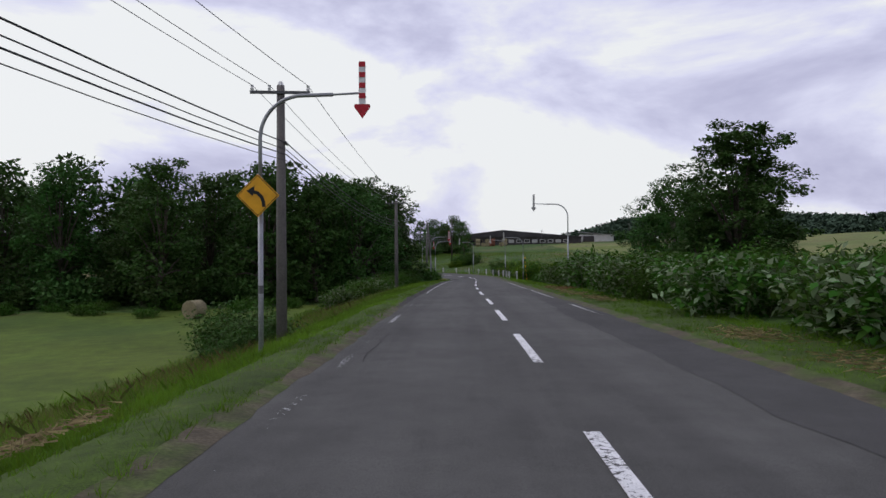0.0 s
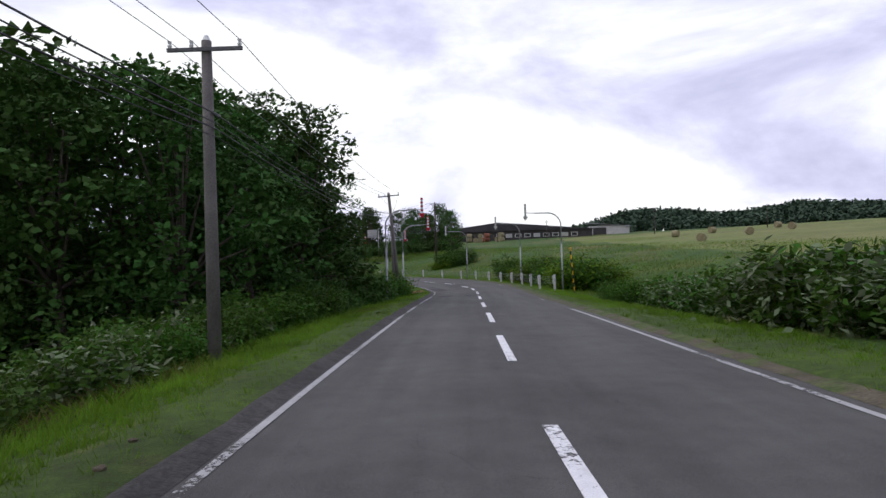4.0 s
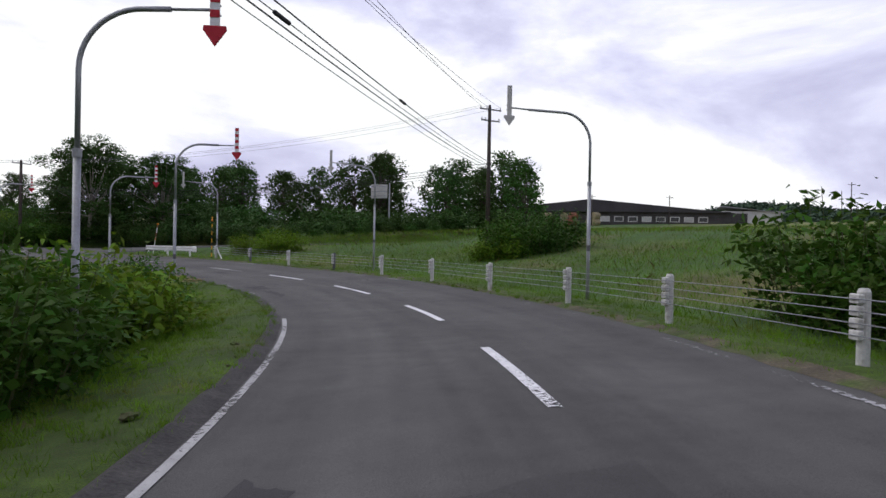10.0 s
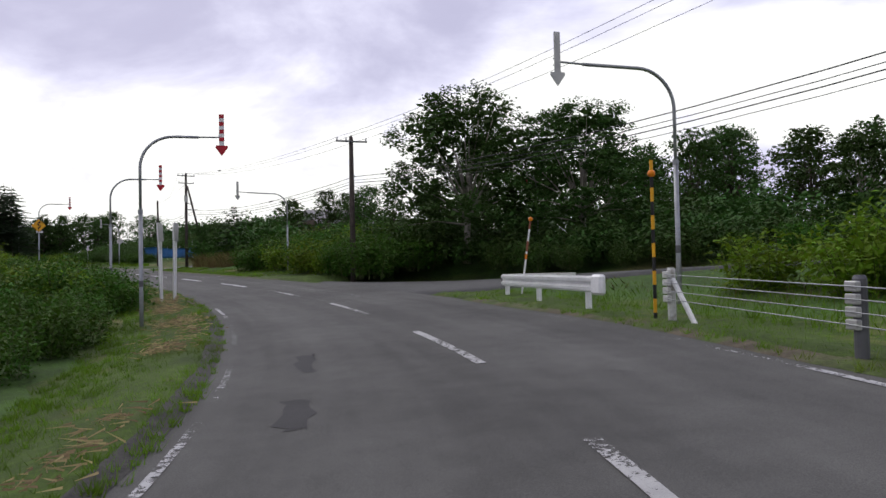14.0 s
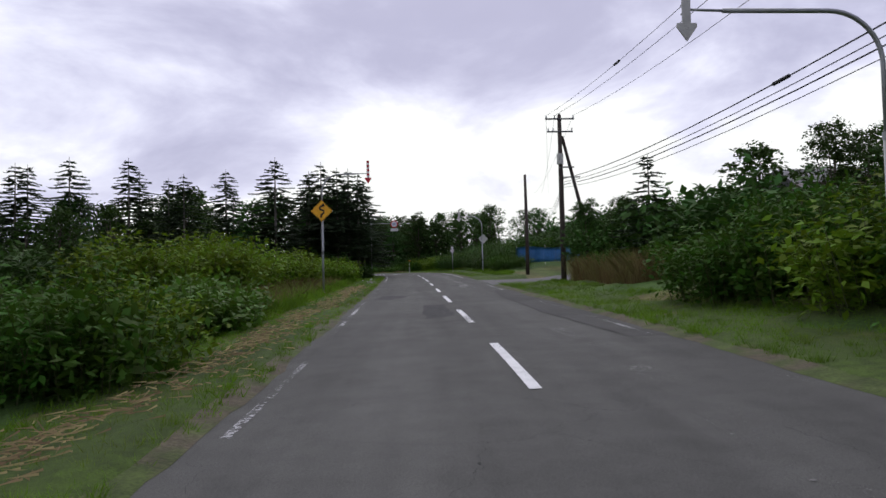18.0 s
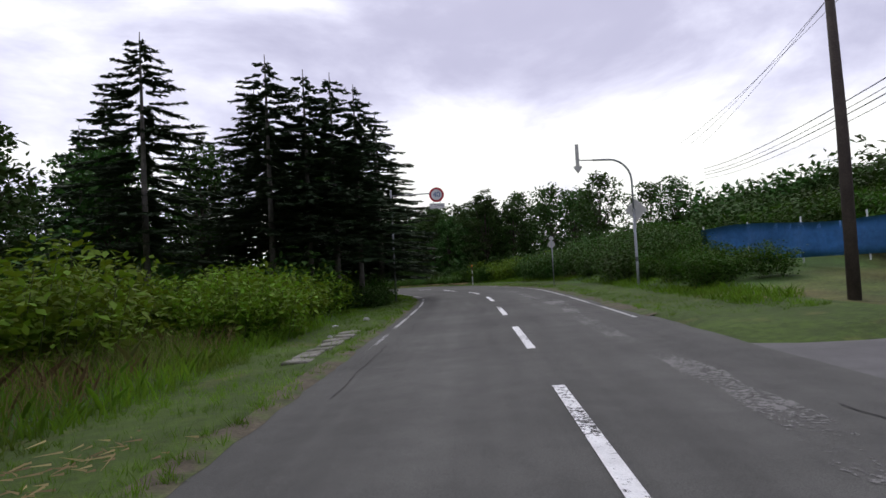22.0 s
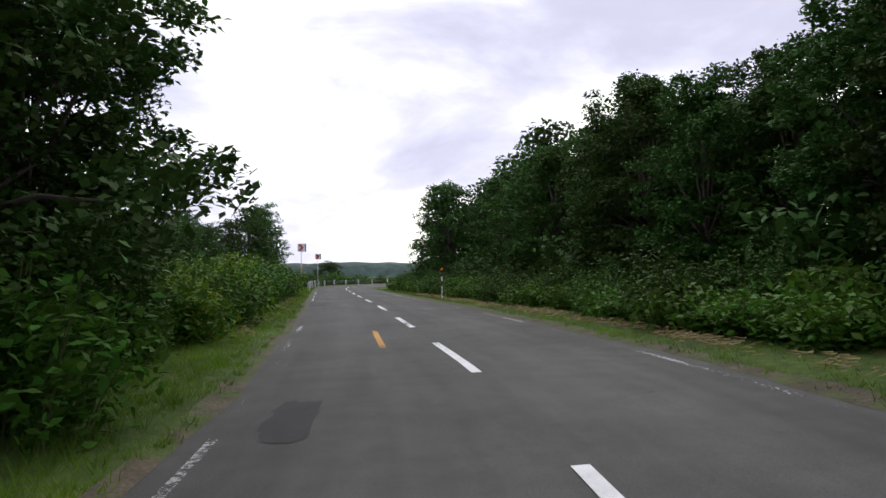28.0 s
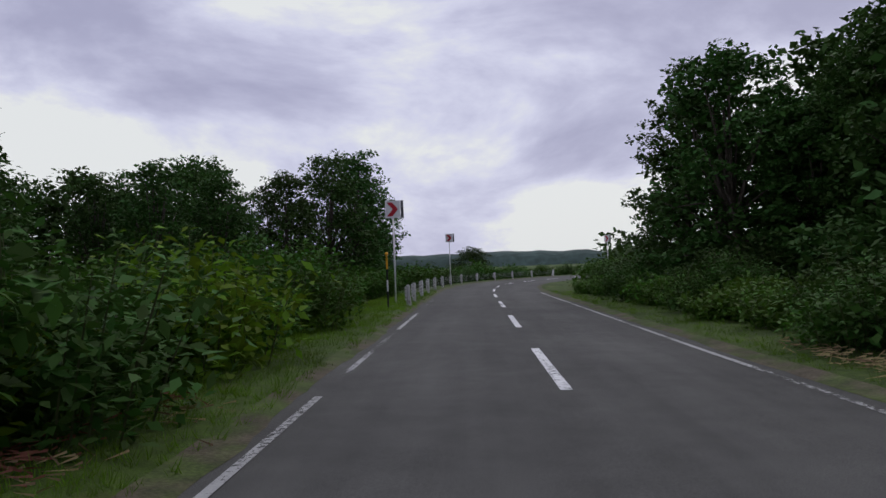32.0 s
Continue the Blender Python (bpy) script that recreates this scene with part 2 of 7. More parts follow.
# ---- materials ----
def material(name, colour, rough=0.7, metal=0.0, grain=(), bump=0.0, bump_scale=30.0, vary=0.0, island=0.0, spec=0.3, second=None, second_scale=1.0, second_at=0.5, through_light=0.0):
    """A surface: a base colour broken up by noise at two scales, fine relief, and variation by object or by island."""
    m = bpy.data.materials.new(name)
    m.use_nodes = True
    nt = m.node_tree
    bs = nt.nodes["Principled BSDF"]
    ln = nt.links.new
    bs.inputs["Roughness"].default_value, bs.inputs["Metallic"].default_value = rough, metal
    bs.inputs["Specular IOR Level"].default_value = spec
    co = nt.nodes.new("ShaderNodeTexCoord")
    geo = nt.nodes.new("ShaderNodeNewGeometry")
    rgb = nt.nodes.new("ShaderNodeRGB")
    rgb.outputs[0].default_value = (*colour, 1)
    last = rgb.outputs[0]
    if second:
        nz = nt.nodes.new("ShaderNodeTexNoise")
        nz.inputs["Scale"].default_value, nz.inputs["Detail"].default_value = second_scale, 5
        ln(geo.outputs["Position"], nz.inputs["Vector"])
        rp = nt.nodes.new("ShaderNodeValToRGB")
        rp.color_ramp.elements[0].position, rp.color_ramp.elements[1].position = second_at - 0.08, second_at + 0.1
        ln(nz.outputs["Fac"], rp.inputs[0])
        mx = nt.nodes.new("ShaderNodeMix")
        mx.data_type = "RGBA"
        ln(rp.outputs[0], mx.inputs[0])
        ln(last, mx.inputs[6])
        mx.inputs[7].default_value = (*second, 1)
        last = mx.outputs[2]
    for scale, amount in grain:
        nz = nt.nodes.new("ShaderNodeTexNoise")
        nz.inputs["Scale"].default_value, nz.inputs["Detail"].default_value = scale, 4
        ln(geo.outputs["Position"], nz.inputs["Vector"])
        rg = nt.nodes.new("ShaderNodeMapRange")
        rg.inputs[1].default_value, rg.inputs[2].default_value = 0.3, 0.7
        rg.inputs[3].default_value, rg.inputs[4].default_value = 1 - amount, 1 + amount
        ln(nz.outputs["Fac"], rg.inputs[0])
        sc = nt.nodes.new("ShaderNodeVectorMath")
        sc.operation = "SCALE"
        ln(last, sc.inputs[0])
        ln(rg.outputs[0], sc.inputs[3])
        last = sc.outputs[0]
    for amount, source in ((vary, "object"), (island, "island")):
        if not amount:
            continue
        hs = nt.nodes.new("ShaderNodeHueSaturation")
        src = nt.nodes.new("ShaderNodeObjectInfo").outputs["Random"] if source == "object" else geo.outputs["Random Per Island"]
        for socket, lo, hi in (("Hue", 0.5 - 0.05 * amount, 0.5 + 0.02 * amount), ("Value", 1 - 0.6 * amount, 1 + 0.6 * amount)):
            rg = nt.nodes.new("ShaderNodeMapRange")
            rg.inputs[3].default_value, rg.inputs[4].default_value = lo, hi
            ln(src, rg.inputs[0])
            ln(rg.outputs[0], hs.inputs[socket])
        ln(last, hs.inputs["Color"])
        last = hs.outputs[0]
    ln(last, bs.inputs["Base Color"])
    if bump:
        nz = nt.nodes.new("ShaderNodeTexNoise")
        nz.inputs["Scale"].default_value, nz.inputs["Detail"].default_value = bump_scale, 6
        ln(geo.outputs["Position"], nz.inputs["Vector"])
        bp = nt.nodes.new("ShaderNodeBump")
        bp.inputs["Strength"].default_value, bp.inputs["Distance"].default_value = bump, 0.02
        ln(nz.outputs["Fac"], bp.inputs["Height"])
        ln(bp.outputs[0], bs.inputs["Normal"])
    if through_light:
        tr = nt.nodes.new("ShaderNodeBsdfTranslucent")
        ln(last, tr.inputs["Color"])
        ms = nt.nodes.new("ShaderNodeMixShader")
        ms.inputs[0].default_value = through_light
        ln(bs.outputs[0], ms.inputs[1])
        ln(tr.outputs[0], ms.inputs[2])
        ln(ms.outputs[0], nt.nodes["Material Output"].inputs[0])
    return m


def asphalt_material(name, colour, crack=0.0):
    """Worn asphalt: aggregate grain, lighter wheel tracks of dust in broad noise, and fine dark cracks."""
    m = material(name, colour, rough=0.88, grain=((0.35, 0.16), (2.2, 0.10), (90.0, 0.30)), bump=0.35, bump_scale=160, spec=0.25)
    nt = m.node_tree
    ln = nt.links.new
    bs = nt.nodes["Principled BSDF"]
    if crack:
        geo = nt.nodes.new("ShaderNodeNewGeometry")
        wob = nt.nodes.new("ShaderNodeTexNoise")
        wob.inputs["Scale"].default_value, wob.inputs["Detail"].default_value = 1.6, 5
        ln(geo.outputs["Position"], wob.inputs["Vector"])
        add = nt.nodes.new("ShaderNodeVectorMath")
        add.operation = "MULTIPLY_ADD"
        add.inputs[1].default_value = (0.9, 0.9, 0.0)
        ln(wob.outputs["Color"], add.inputs[0])
        ln(geo.outputs["Position"], add.inputs[2])
        vor = nt.nodes.new("ShaderNodeTexVoronoi")
        vor.feature = "DISTANCE_TO_EDGE"
        vor.inputs["Scale"].default_value = 0.55
        ln(add.outputs[0], vor.inputs["Vector"])
        where = nt.nodes.new("ShaderNodeTexNoise")
        where.inputs["Scale"].default_value = 0.16
        ln(geo.outputs["Position"], where.inputs["Vector"])
        thin = nt.nodes.new("ShaderNodeMapRange")
        thin.inputs[1].default_value, thin.inputs[2].default_value = 0.58, 0.8
        thin.inputs[3].default_value, thin.inputs[4].default_value = 0.0, 0.0032
        ln(where.outputs["Fac"], thin.inputs[0])
        less = nt.nodes.new("ShaderNodeMath")
        less.operation = "LESS_THAN"
        ln(vor.outputs["Distance"], less.inputs[0])
        ln(thin.outputs[0], less.inputs[1])
        mx = nt.nodes.new("ShaderNodeMix")
        mx.data_type = "RGBA"
        old = bs.inputs["Base Color"].links[0].from_socket
        ln(less.outputs[0], mx.inputs[0])
        ln(old, mx.inputs[6])
        mx.inputs[7].default_value = (0.028, 0.028, 0.027, 1)
        ln(mx.outputs[2], bs.inputs["Base Color"])
    return m


def paint_material(name, colour, wear):
    """Road paint worn down to the asphalt in spots."""
    m = material(name, colour, rough=0.7, grain=((3.0, 0.12), (60.0, 0.12)), bump=0.3, bump_scale=120)
    nt = m.node_tree
    ln = nt.links.new
    bs = nt.nodes["Principled BSDF"]
    geo = nt.nodes.new("ShaderNodeNewGeometry")
    n1, n2 = nt.nodes.new("ShaderNodeTexNoise"), nt.nodes.new("ShaderNodeTexNoise")
    n1.inputs["Scale"].default_value, n1.inputs["Detail"].default_value, n1.inputs["Roughness"].default_value = 14.0, 8.0, 0.75
    n2.inputs["Scale"].default_value = 0.35
    ln(geo.outputs["Position"], n1.inputs["Vector"])
    ln(geo.outputs["Position"], n2.inputs["Vector"])
    ad = nt.nodes.new("ShaderNodeMath")
    ad.operation = "MULTIPLY_ADD"
    ad.inputs[1].default_value = 0.7
    ln(n2.outputs["Fac"], ad.inputs[0])
    ln(n1.outputs["Fac"], ad.inputs[2])
    st = nt.nodes.new("ShaderNodeMapRange")
    st.inputs[1].default_value, st.inputs[2].default_value = 0.85 - wear, 0.90 - wear
    ln(ad.outputs[0], st.inputs[0])
    bare, mx = nt.nodes.new("ShaderNodeBsdfTransparent"), nt.nodes.new("ShaderNodeMixShader")
    ln(st.outputs[0], mx.inputs[0])
    ln(bare.outputs[0], mx.inputs[1])
    ln(bs.outputs[0], mx.inputs[2])
    ln(mx.outputs[0], nt.nodes["Material Output"].inputs[0])
    return m


def streaked(m):
    """Pale bands between the wheel tracks and long streaks, by the road's own across and along."""
    nt = m.node_tree
    ln = nt.links.new
    bs = nt.nodes["Principled BSDF"]
    across, far = nt.nodes.new("ShaderNodeAttribute"), nt.nodes.new("ShaderNodeAttribute")
    across.attribute_name, far.attribute_name = "across", "along"
    xyz = nt.nodes.new("ShaderNodeCombineXYZ")
    short = nt.nodes.new("ShaderNodeMath")
    short.operation = "MULTIPLY"
    short.inputs[1].default_value = 0.05
    ln(far.outputs["Fac"], short.inputs[0])
    ln(across.outputs["Fac"], xyz.inputs[0])
    ln(short.outputs[0], xyz.inputs[1])
    nz = nt.nodes.new("ShaderNodeTexNoise")
    nz.inputs["Scale"].default_value, nz.inputs["Detail"].default_value = 2.6, 4
    ln(xyz.outputs[0], nz.inputs["Vector"])
    fold = nt.nodes.new("ShaderNodeMath")
    fold.operation = "ABSOLUTE"
    ln(across.outputs["Fac"], fold.inputs[0])
    band = nt.nodes.new("ShaderNodeValToRGB")
    band.color_ramp.interpolation = "EASE"
    e = band.color_ramp.elements
    e[0].position, e[0].color = 0.16, (0.40, 0.40, 0.40, 1)
    e[1].position, e[1].color = 1.0, (0.35, 0.35, 0.35, 1)
    for at_, v in ((0.36, 0.62), (0.46, 0.58), (0.62, 0.38), (0.80, 0.46)):
        e.new(at_).color = (v, v, v, 1)
    size = nt.nodes.new("ShaderNodeMath")
    size.operation = "MULTIPLY"
    size.inputs[1].default_value = 0.25
    ln(fold.outputs[0], size.inputs[0])
    ln(size.outputs[0], band.inputs[0])
    both = nt.nodes.new("ShaderNodeMath")
    both.operation = "MULTIPLY_ADD"
    both.inputs[1].default_value = 0.9
    ln(nz.outputs["Fac"], both.inputs[0])
    ln(band.outputs[0], both.inputs[2])
    amount = nt.nodes.new("ShaderNodeMapRange")
    amount.inputs[1].default_value, amount.inputs[2].default_value = 0.55, 1.25
    amount.inputs[3].default_value, amount.inputs[4].default_value = 0.78, 1.28
    ln(both.outputs[0], amount.inputs[0])
    sc = nt.nodes.new("ShaderNodeVectorMath")
    sc.operation = "SCALE"
    ln(bs.inputs["Base Color"].links[0].from_socket, sc.inputs[0])
    ln(amount.outputs[0], sc.inputs[3])
    ln(sc.outputs[0], bs.inputs["Base Color"])
    return m


ROAD_TOP = streaked(asphalt_material("streaked_road_asphalt", (0.079, 0.078, 0.0725), crack=1))
ASPHALT = asphalt_material("worn_asphalt", (0.080, 0.080, 0.077), crack=1)
PATCH = asphalt_material("fresh_asphalt_patch", (0.050, 0.049, 0.049))
OLD_SEAM = asphalt_material("pale_worn_asphalt", (0.125, 0.121, 0.121))
RESURFACED = asphalt_material("newer_dark_asphalt", (0.064, 0.063, 0.060), crack=1)
WHITE_LINE = paint_material("white_road_paint", (0.72, 0.72, 0.72), 0.12)
EDGE_LINE = paint_material("worn_edge_paint", (0.38, 0.38, 0.37), 0.085)
FAINT_LINE = paint_material("nearly_worn_off_edge_paint", (0.40, 0.40, 0.40), -0.075)
WORN_BAND = paint_material("pale_worn_aggregate", (0.150, 0.146, 0.140), -0.01)
YELLOW_LINE = paint_material("faded_yellow_paint", (0.52, 0.26, 0.05), 0.07)
EARTH = material("roadside_earth", (0.09, 0.075, 0.05), 0.95, grain=((3, 0.3), (25, 0.3)), bump=0.6, bump_scale=25, second=(0.06, 0.085, 0.02), second_scale=1.3)
MEADOW = material("meadow_ground", (0.046, 0.096, 0.013), 0.95, grain=((0.09, 0.25), (0.8, 0.3), (9, 0.35), (40, 0.45)), bump=0.9, bump_scale=30, second=(0.095, 0.088, 0.028), second_scale=0.09, second_at=0.56)
PALE_FIELD = material("pale_stubble_field", (0.125, 0.160, 0.038), 0.95, grain=((0.06, 0.15), (0.5, 0.15), (8, 0.2)), bump=0.5, bump_scale=8, second=(0.155, 0.160, 0.050), second_scale=0.04)
MOWN = material("mown_hay_field", (0.084, 0.122, 0.010), 0.95, grain=((0.15, 0.2), (1.2, 0.2), (12, 0.2)), bump=0.5, bump_scale=8, second=(0.055, 0.095, 0.009), second_scale=0.05)
VERGE = material("verge_turf", (0.046, 0.078, 0.009), 0.95, grain=((0.5, 0.3), (6, 0.3), (45, 0.35)), bump=0.8, bump_scale=55, second=(0.105, 0.105, 0.030), second_scale=0.9, second_at=0.67)
GRASS = material("grass_blades", (0.108, 0.212, 0.014), 0.75, vary=0.0, island=0.28, through_light=0.45, grain=((0.25, 0.35), (1.5, 0.25)), second=(0.145, 0.140, 0.036), second_scale=0.3, second_at=0.67)
SEED_GRASS = material("tall_seeding_grass", (0.20, 0.145, 0.06), 0.8, island=0.5, through_light=0.25, grain=((0.3, 0.3),), second=(0.13, 0.16, 0.04), second_scale=0.3)
HAY = material("cut_dry_grass", (0.30, 0.235, 0.11), 0.9, island=0.7)
LEAF_DARK = material("dark_tree_leaves", (0.039, 0.094, 0.019), 0.68, vary=0.5, island=0.45, through_light=0.15, spec=0.15)
LEAF_MID = material("tree_leaves", (0.038, 0.098, 0.015), 0.68, vary=0.4, island=0.5, through_light=0.18, spec=0.15)
LEAF_WEED = material("knotweed_leaves", (0.038, 0.106, 0.011), 0.68, vary=0.4, island=0.5, through_light=0.28, spec=0.12)
LEAF_BRIGHT = material("bright_shrub_leaves", (0.104, 0.188, 0.013), 0.66, vary=0.3, island=0.5, through_light=0.3, spec=0.12)
LEAF_SILVER = material("pale_leaf_undersides", (0.150, 0.205, 0.105), 0.6, vary=0.3, island=0.5, through_light=0.2, spec=0.2)
LEAF_SASA = material("bamboo_grass_leaves", (0.062, 0.155, 0.017), 0.6, vary=0.3, island=0.5, through_light=0.28, spec=0.16)
NEEDLES = material("conifer_needles", (0.046, 0.078, 0.038), 0.7, vary=0.4, island=0.4, spec=0.2)
STEM = material("weed_stems", (0.065, 0.080, 0.028), 0.8, island=0.4)
BARK = material("tree_bark", (0.075, 0.062, 0.050), 0.9, grain=((4, 0.3), (30, 0.3)), bump=0.8, bump_scale=22)
SPRUCE_BARK = material("grey_spruce_bark", (0.13, 0.12, 0.108), 0.9, grain=((3, 0.3), (25, 0.35)), bump=0.8, bump_scale=24)
PALE_BARK = material("pale_trunk_bark", (0.26, 0.24, 0.21), 0.9, grain=((3, 0.25), (25, 0.3)), bump=0.6, bump_scale=20)
STEEL = material("galvanised_steel", (0.30, 0.31, 0.32), 0.5, 0.7, grain=((2.5, 0.15), (30, 0.12)), bump=0.1, bump_scale=60)
DARK_STEEL = material("weathered_steel", (0.12, 0.12, 0.125), 0.6, 0.5, grain=((4, 0.2),))
GUARD_WHITE = material("white_guard_rail_paint", (0.80, 0.80, 0.79), 0.45, grain=((2, 0.06), (20, 0.06)), second=(0.55, 0.52, 0.47), second_scale=4, second_at=0.72)
WHITE_STEEL = material("white_painted_steel", (0.72, 0.72, 0.70), 0.55, grain=((2, 0.12), (20, 0.12)), second=(0.45, 0.42, 0.37), second_scale=5, second_at=0.68)
RED_SHEET = material("red_reflective_sheet", (0.42, 0.014, 0.028), 0.5, grain=((6, 0.12),))
POST_WHITE = material("weathered_white_post", (0.52, 0.52, 0.49), 0.6, grain=((2, 0.15), (20, 0.15)), second=(0.30, 0.28, 0.24), second_scale=6, second_at=0.62)
DARK_RED = material("faded_dark_red_band", (0.075, 0.022, 0.022), 0.6, grain=((6, 0.2),))
WHITE_SHEET = material("white_reflective_sheet", (0.70, 0.70, 0.70), 0.5, grain=((6, 0.1),))
GREY_BACK = material("grey_sign_back", (0.42, 0.42, 0.40), 0.5, 0.3, grain=((4, 0.12),))
YELLOW_SHEET = material("yellow_sign_sheet", (0.72, 0.36, 0.015), 0.5, grain=((5, 0.1),))
BLACK_SHEET = material("black_sign_print", (0.015, 0.015, 0.015), 0.6)
BLUE_PRINT = material("blue_sign_print", (0.03, 0.10, 0.30), 0.6)
ORANGE = material("orange_reflector", (0.75, 0.22, 0.01), 0.4)
CONCRETE_POLE = material("concrete_pole", (0.125, 0.115, 0.108), 0.85, grain=((2, 0.2), (25, 0.2)), bump=0.3, bump_scale=30)
WOOD_POLE = material("tarred_wooden_pole", (0.060, 0.048, 0.042), 0.9, grain=((3, 0.25), (40, 0.3)), bump=0.5, bump_scale=40)
CERAMIC = material("white_porcelain", (0.62, 0.62, 0.62), 0.25)
CABLE = material("black_cable", (0.018, 0.018, 0.02), 0.6)
THIN_CABLE = material("grey_cable", (0.10, 0.10, 0.12), 0.6)
TARP = material("blue_tarpaulin", (0.070, 0.215, 0.46), 0.55, grain=((0.8, 0.2), (6, 0.15)), bump=0.6, bump_scale=3)
BARN_WALL = material("pale_barn_cladding", (0.50, 0.49, 0.47), 0.8, grain=((0.6, 0.15), (8, 0.12)))
BARN_DARK = material("dark_barn_cladding", (0.055, 0.050, 0.050), 0.8, grain=((0.6, 0.2), (8, 0.15)))
BARN_ROOF = material("dark_sheet_roof", (0.045, 0.042, 0.045), 0.7, grain=((0.3, 0.2), (5, 0.15)))
GREY_ROOF = material("grey_sheet_roof", (0.33, 0.33, 0.34), 0.6, 0.2, grain=((0.4, 0.2), (5, 0.15)), second=(0.18, 0.11, 0.08), second_scale=0.6, second_at=0.62)
OLD_WOOD = material("weathered_boards", (0.10, 0.078, 0.058), 0.9, grain=((2, 0.3), (25, 0.25)))
DARK_GLASS = material("dark_window_glass", (0.02, 0.022, 0.025), 0.15, spec=0.5)
BALE = material("hay_bale_straw", (0.235, 0.205, 0.120), 0.95, grain=((2, 0.2), (30, 0.35)), bump=0.9, bump_scale=35)
RUST = material("rusty_machine", (0.20, 0.075, 0.045), 0.8, grain=((1, 0.35),))
# leaf green paled and blued: aerial haze mixed into the ridge's colour
HAZED_RIDGE_LEAF = material("haze_tinted_tree_crowns", (0.058, 0.090, 0.060), 0.9, island=0.3, spec=0.05)
# the blue in this green stands in for haze over the distance
HAZED_HILL = material("haze_tinted_wooded_hill", (0.055, 0.085, 0.075), 1.0, grain=((0.004, 0.2), (0.03, 0.3)))
KERB = material("dark_asphalt_kerb", (0.046, 0.044, 0.040), 0.95, grain=((0.7, 0.3), (5, 0.3), (25, 0.3)), bump=0.6, bump_scale=25)


# ---- building blocks ----
def mesh_of(name, verts, faces, mats, index=None, smooth=False):
    me = bpy.data.meshes.new(name)
    if isinstance(faces, np.ndarray):
        count, sides = faces.shape
        me.vertices.add(len(verts))
        me.vertices.foreach_set("co", np.asarray(verts, np.float32).ravel())
        me.loops.add(count * sides)
        me.loops.foreach_set("vertex_index", faces.astype(np.int32).ravel())
        me.polygons.add(count)
        me.polygons.foreach_set("loop_start", np.arange(0, count * sides, sides, dtype=np.int32))
        me.update(calc_edges=True)
    else:
        me.from_pydata([tuple(v) for v in np.asarray(verts).tolist()], [], [tuple(f) for f in faces])
    for m in mats if isinstance(mats, (list, tuple)) else [mats]:
        me.materials.append(m)
    if index is not None:
        me.polygons.foreach_set("material_index", index)
    if smooth:
        me.polygons.foreach_set("use_smooth", [True] * len(me.polygons))
    return me


def part(name, bm, mat, parent=None, label="", smooth=False):
    """Links a bmesh (or a mesh) as one object under a thing or a part."""
    if isinstance(bm, bpy.types.Mesh):
        me = bm
    else:
        me = bpy.data.meshes.new(name)
        bm.to_mesh(me)
        bm.free()
        for m in mat if isinstance(mat, (list, tuple)) else [mat]:
            me.materials.append(m)
        if smooth:
            me.polygons.foreach_set("use_smooth", [True] * len(me.polygons))
    ob = new(name, me)
    if parent is not None:
        ob.parent = parent
    if label:
        ob["label"] = label
    return ob


def thing(name, m, label, category, group="", kind=""):
    ob = new(name)
    ob.empty_display_size = 0.2
    ob.matrix_basis = m
    return tagged(ob, label, category, group, kind)


def box(bm, size, m=None, bevel=0.0):
    made = bmesh.ops.create_cube(bm, size=1.0)
    bmesh.ops.scale(bm, vec=size, verts=made["verts"])
    if bevel:
        edges = list({e for v in made["verts"] for e in v.link_edges})
        made = bmesh.ops.bevel(bm, geom=edges, offset=bevel, segments=1, affect="EDGES")
        vs = made["verts"]
        vs = list({v for f in made["faces"] for v in f.verts}) if made["faces"] else vs
    else:
        vs = made["verts"]
    if m is not None:
        bmesh.ops.transform(bm, matrix=m, verts=vs)
    return vs


def boxed(size, at=(0, 0, 0), turn=(0, 0, 0), bevel=0.0):
    bm = bmesh.new()
    box(bm, size, None, bevel)
    bmesh.ops.transform(bm, matrix=pose(*at, *turn), verts=bm.verts)
    return bm


def tube(path, radii, sides=8, caps=True):
    """A round bar along a path with one radius a point."""
    bm = bmesh.new()
    path = [Vector(p) for p in path]
    rings = []
    up = None
    for i, p in enumerate(path):
        d = (path[min(i + 1, len(path) - 1)] - path[max(i - 1, 0)]).normalized()
        if up is None:
            up = d.orthogonal().normalized()
        up = (up - d * up.dot(d)).normalized()
        side = d.cross(up)
        r = radii[i] if isinstance(radii, (list, tuple)) else radii
        rings.append([bm.verts.new(p + r * (math.cos(a) * up + math.sin(a) * side)) for a in (2 * math.pi * k / sides for k in range(sides))])
    for a, b in zip(rings, rings[1:]):
        for k in range(sides):
            bm.faces.new((a[k], a[(k + 1) % sides], b[(k + 1) % sides], b[k]))
    if caps:
        bm.faces.new(rings[0][::-1])
        bm.faces.new(rings[-1])
    return bm


def plate(outline, thick, at=(0, 0, 0), turn=(0, 0, 0)):
    """A flat plate: an outline in x and z, thick along y, its face towards -y."""
    bm = bmesh.new()
    front = [bm.verts.new((x, -thick / 2, z)) for x, z in outline]
    back = [bm.verts.new((x, thick / 2, z)) for x, z in outline]
    bm.faces.new(front)
    bm.faces.new(back[::-1])
    n = len(outline)
    for k in range(n):
        bm.faces.new((front[(k + 1) % n], front[k], back[k], back[(k + 1) % n]))
    bmesh.ops.recalc_face_normals(bm, faces=bm.faces)
    bmesh.ops.transform(bm, matrix=pose(*at, *turn), verts=bm.verts)
    return bm


def ring_outline(r, n=28):
    return [(r * math.cos(2 * math.pi * k / n), r * math.sin(2 * math.pi * k / n)) for k in range(n)]


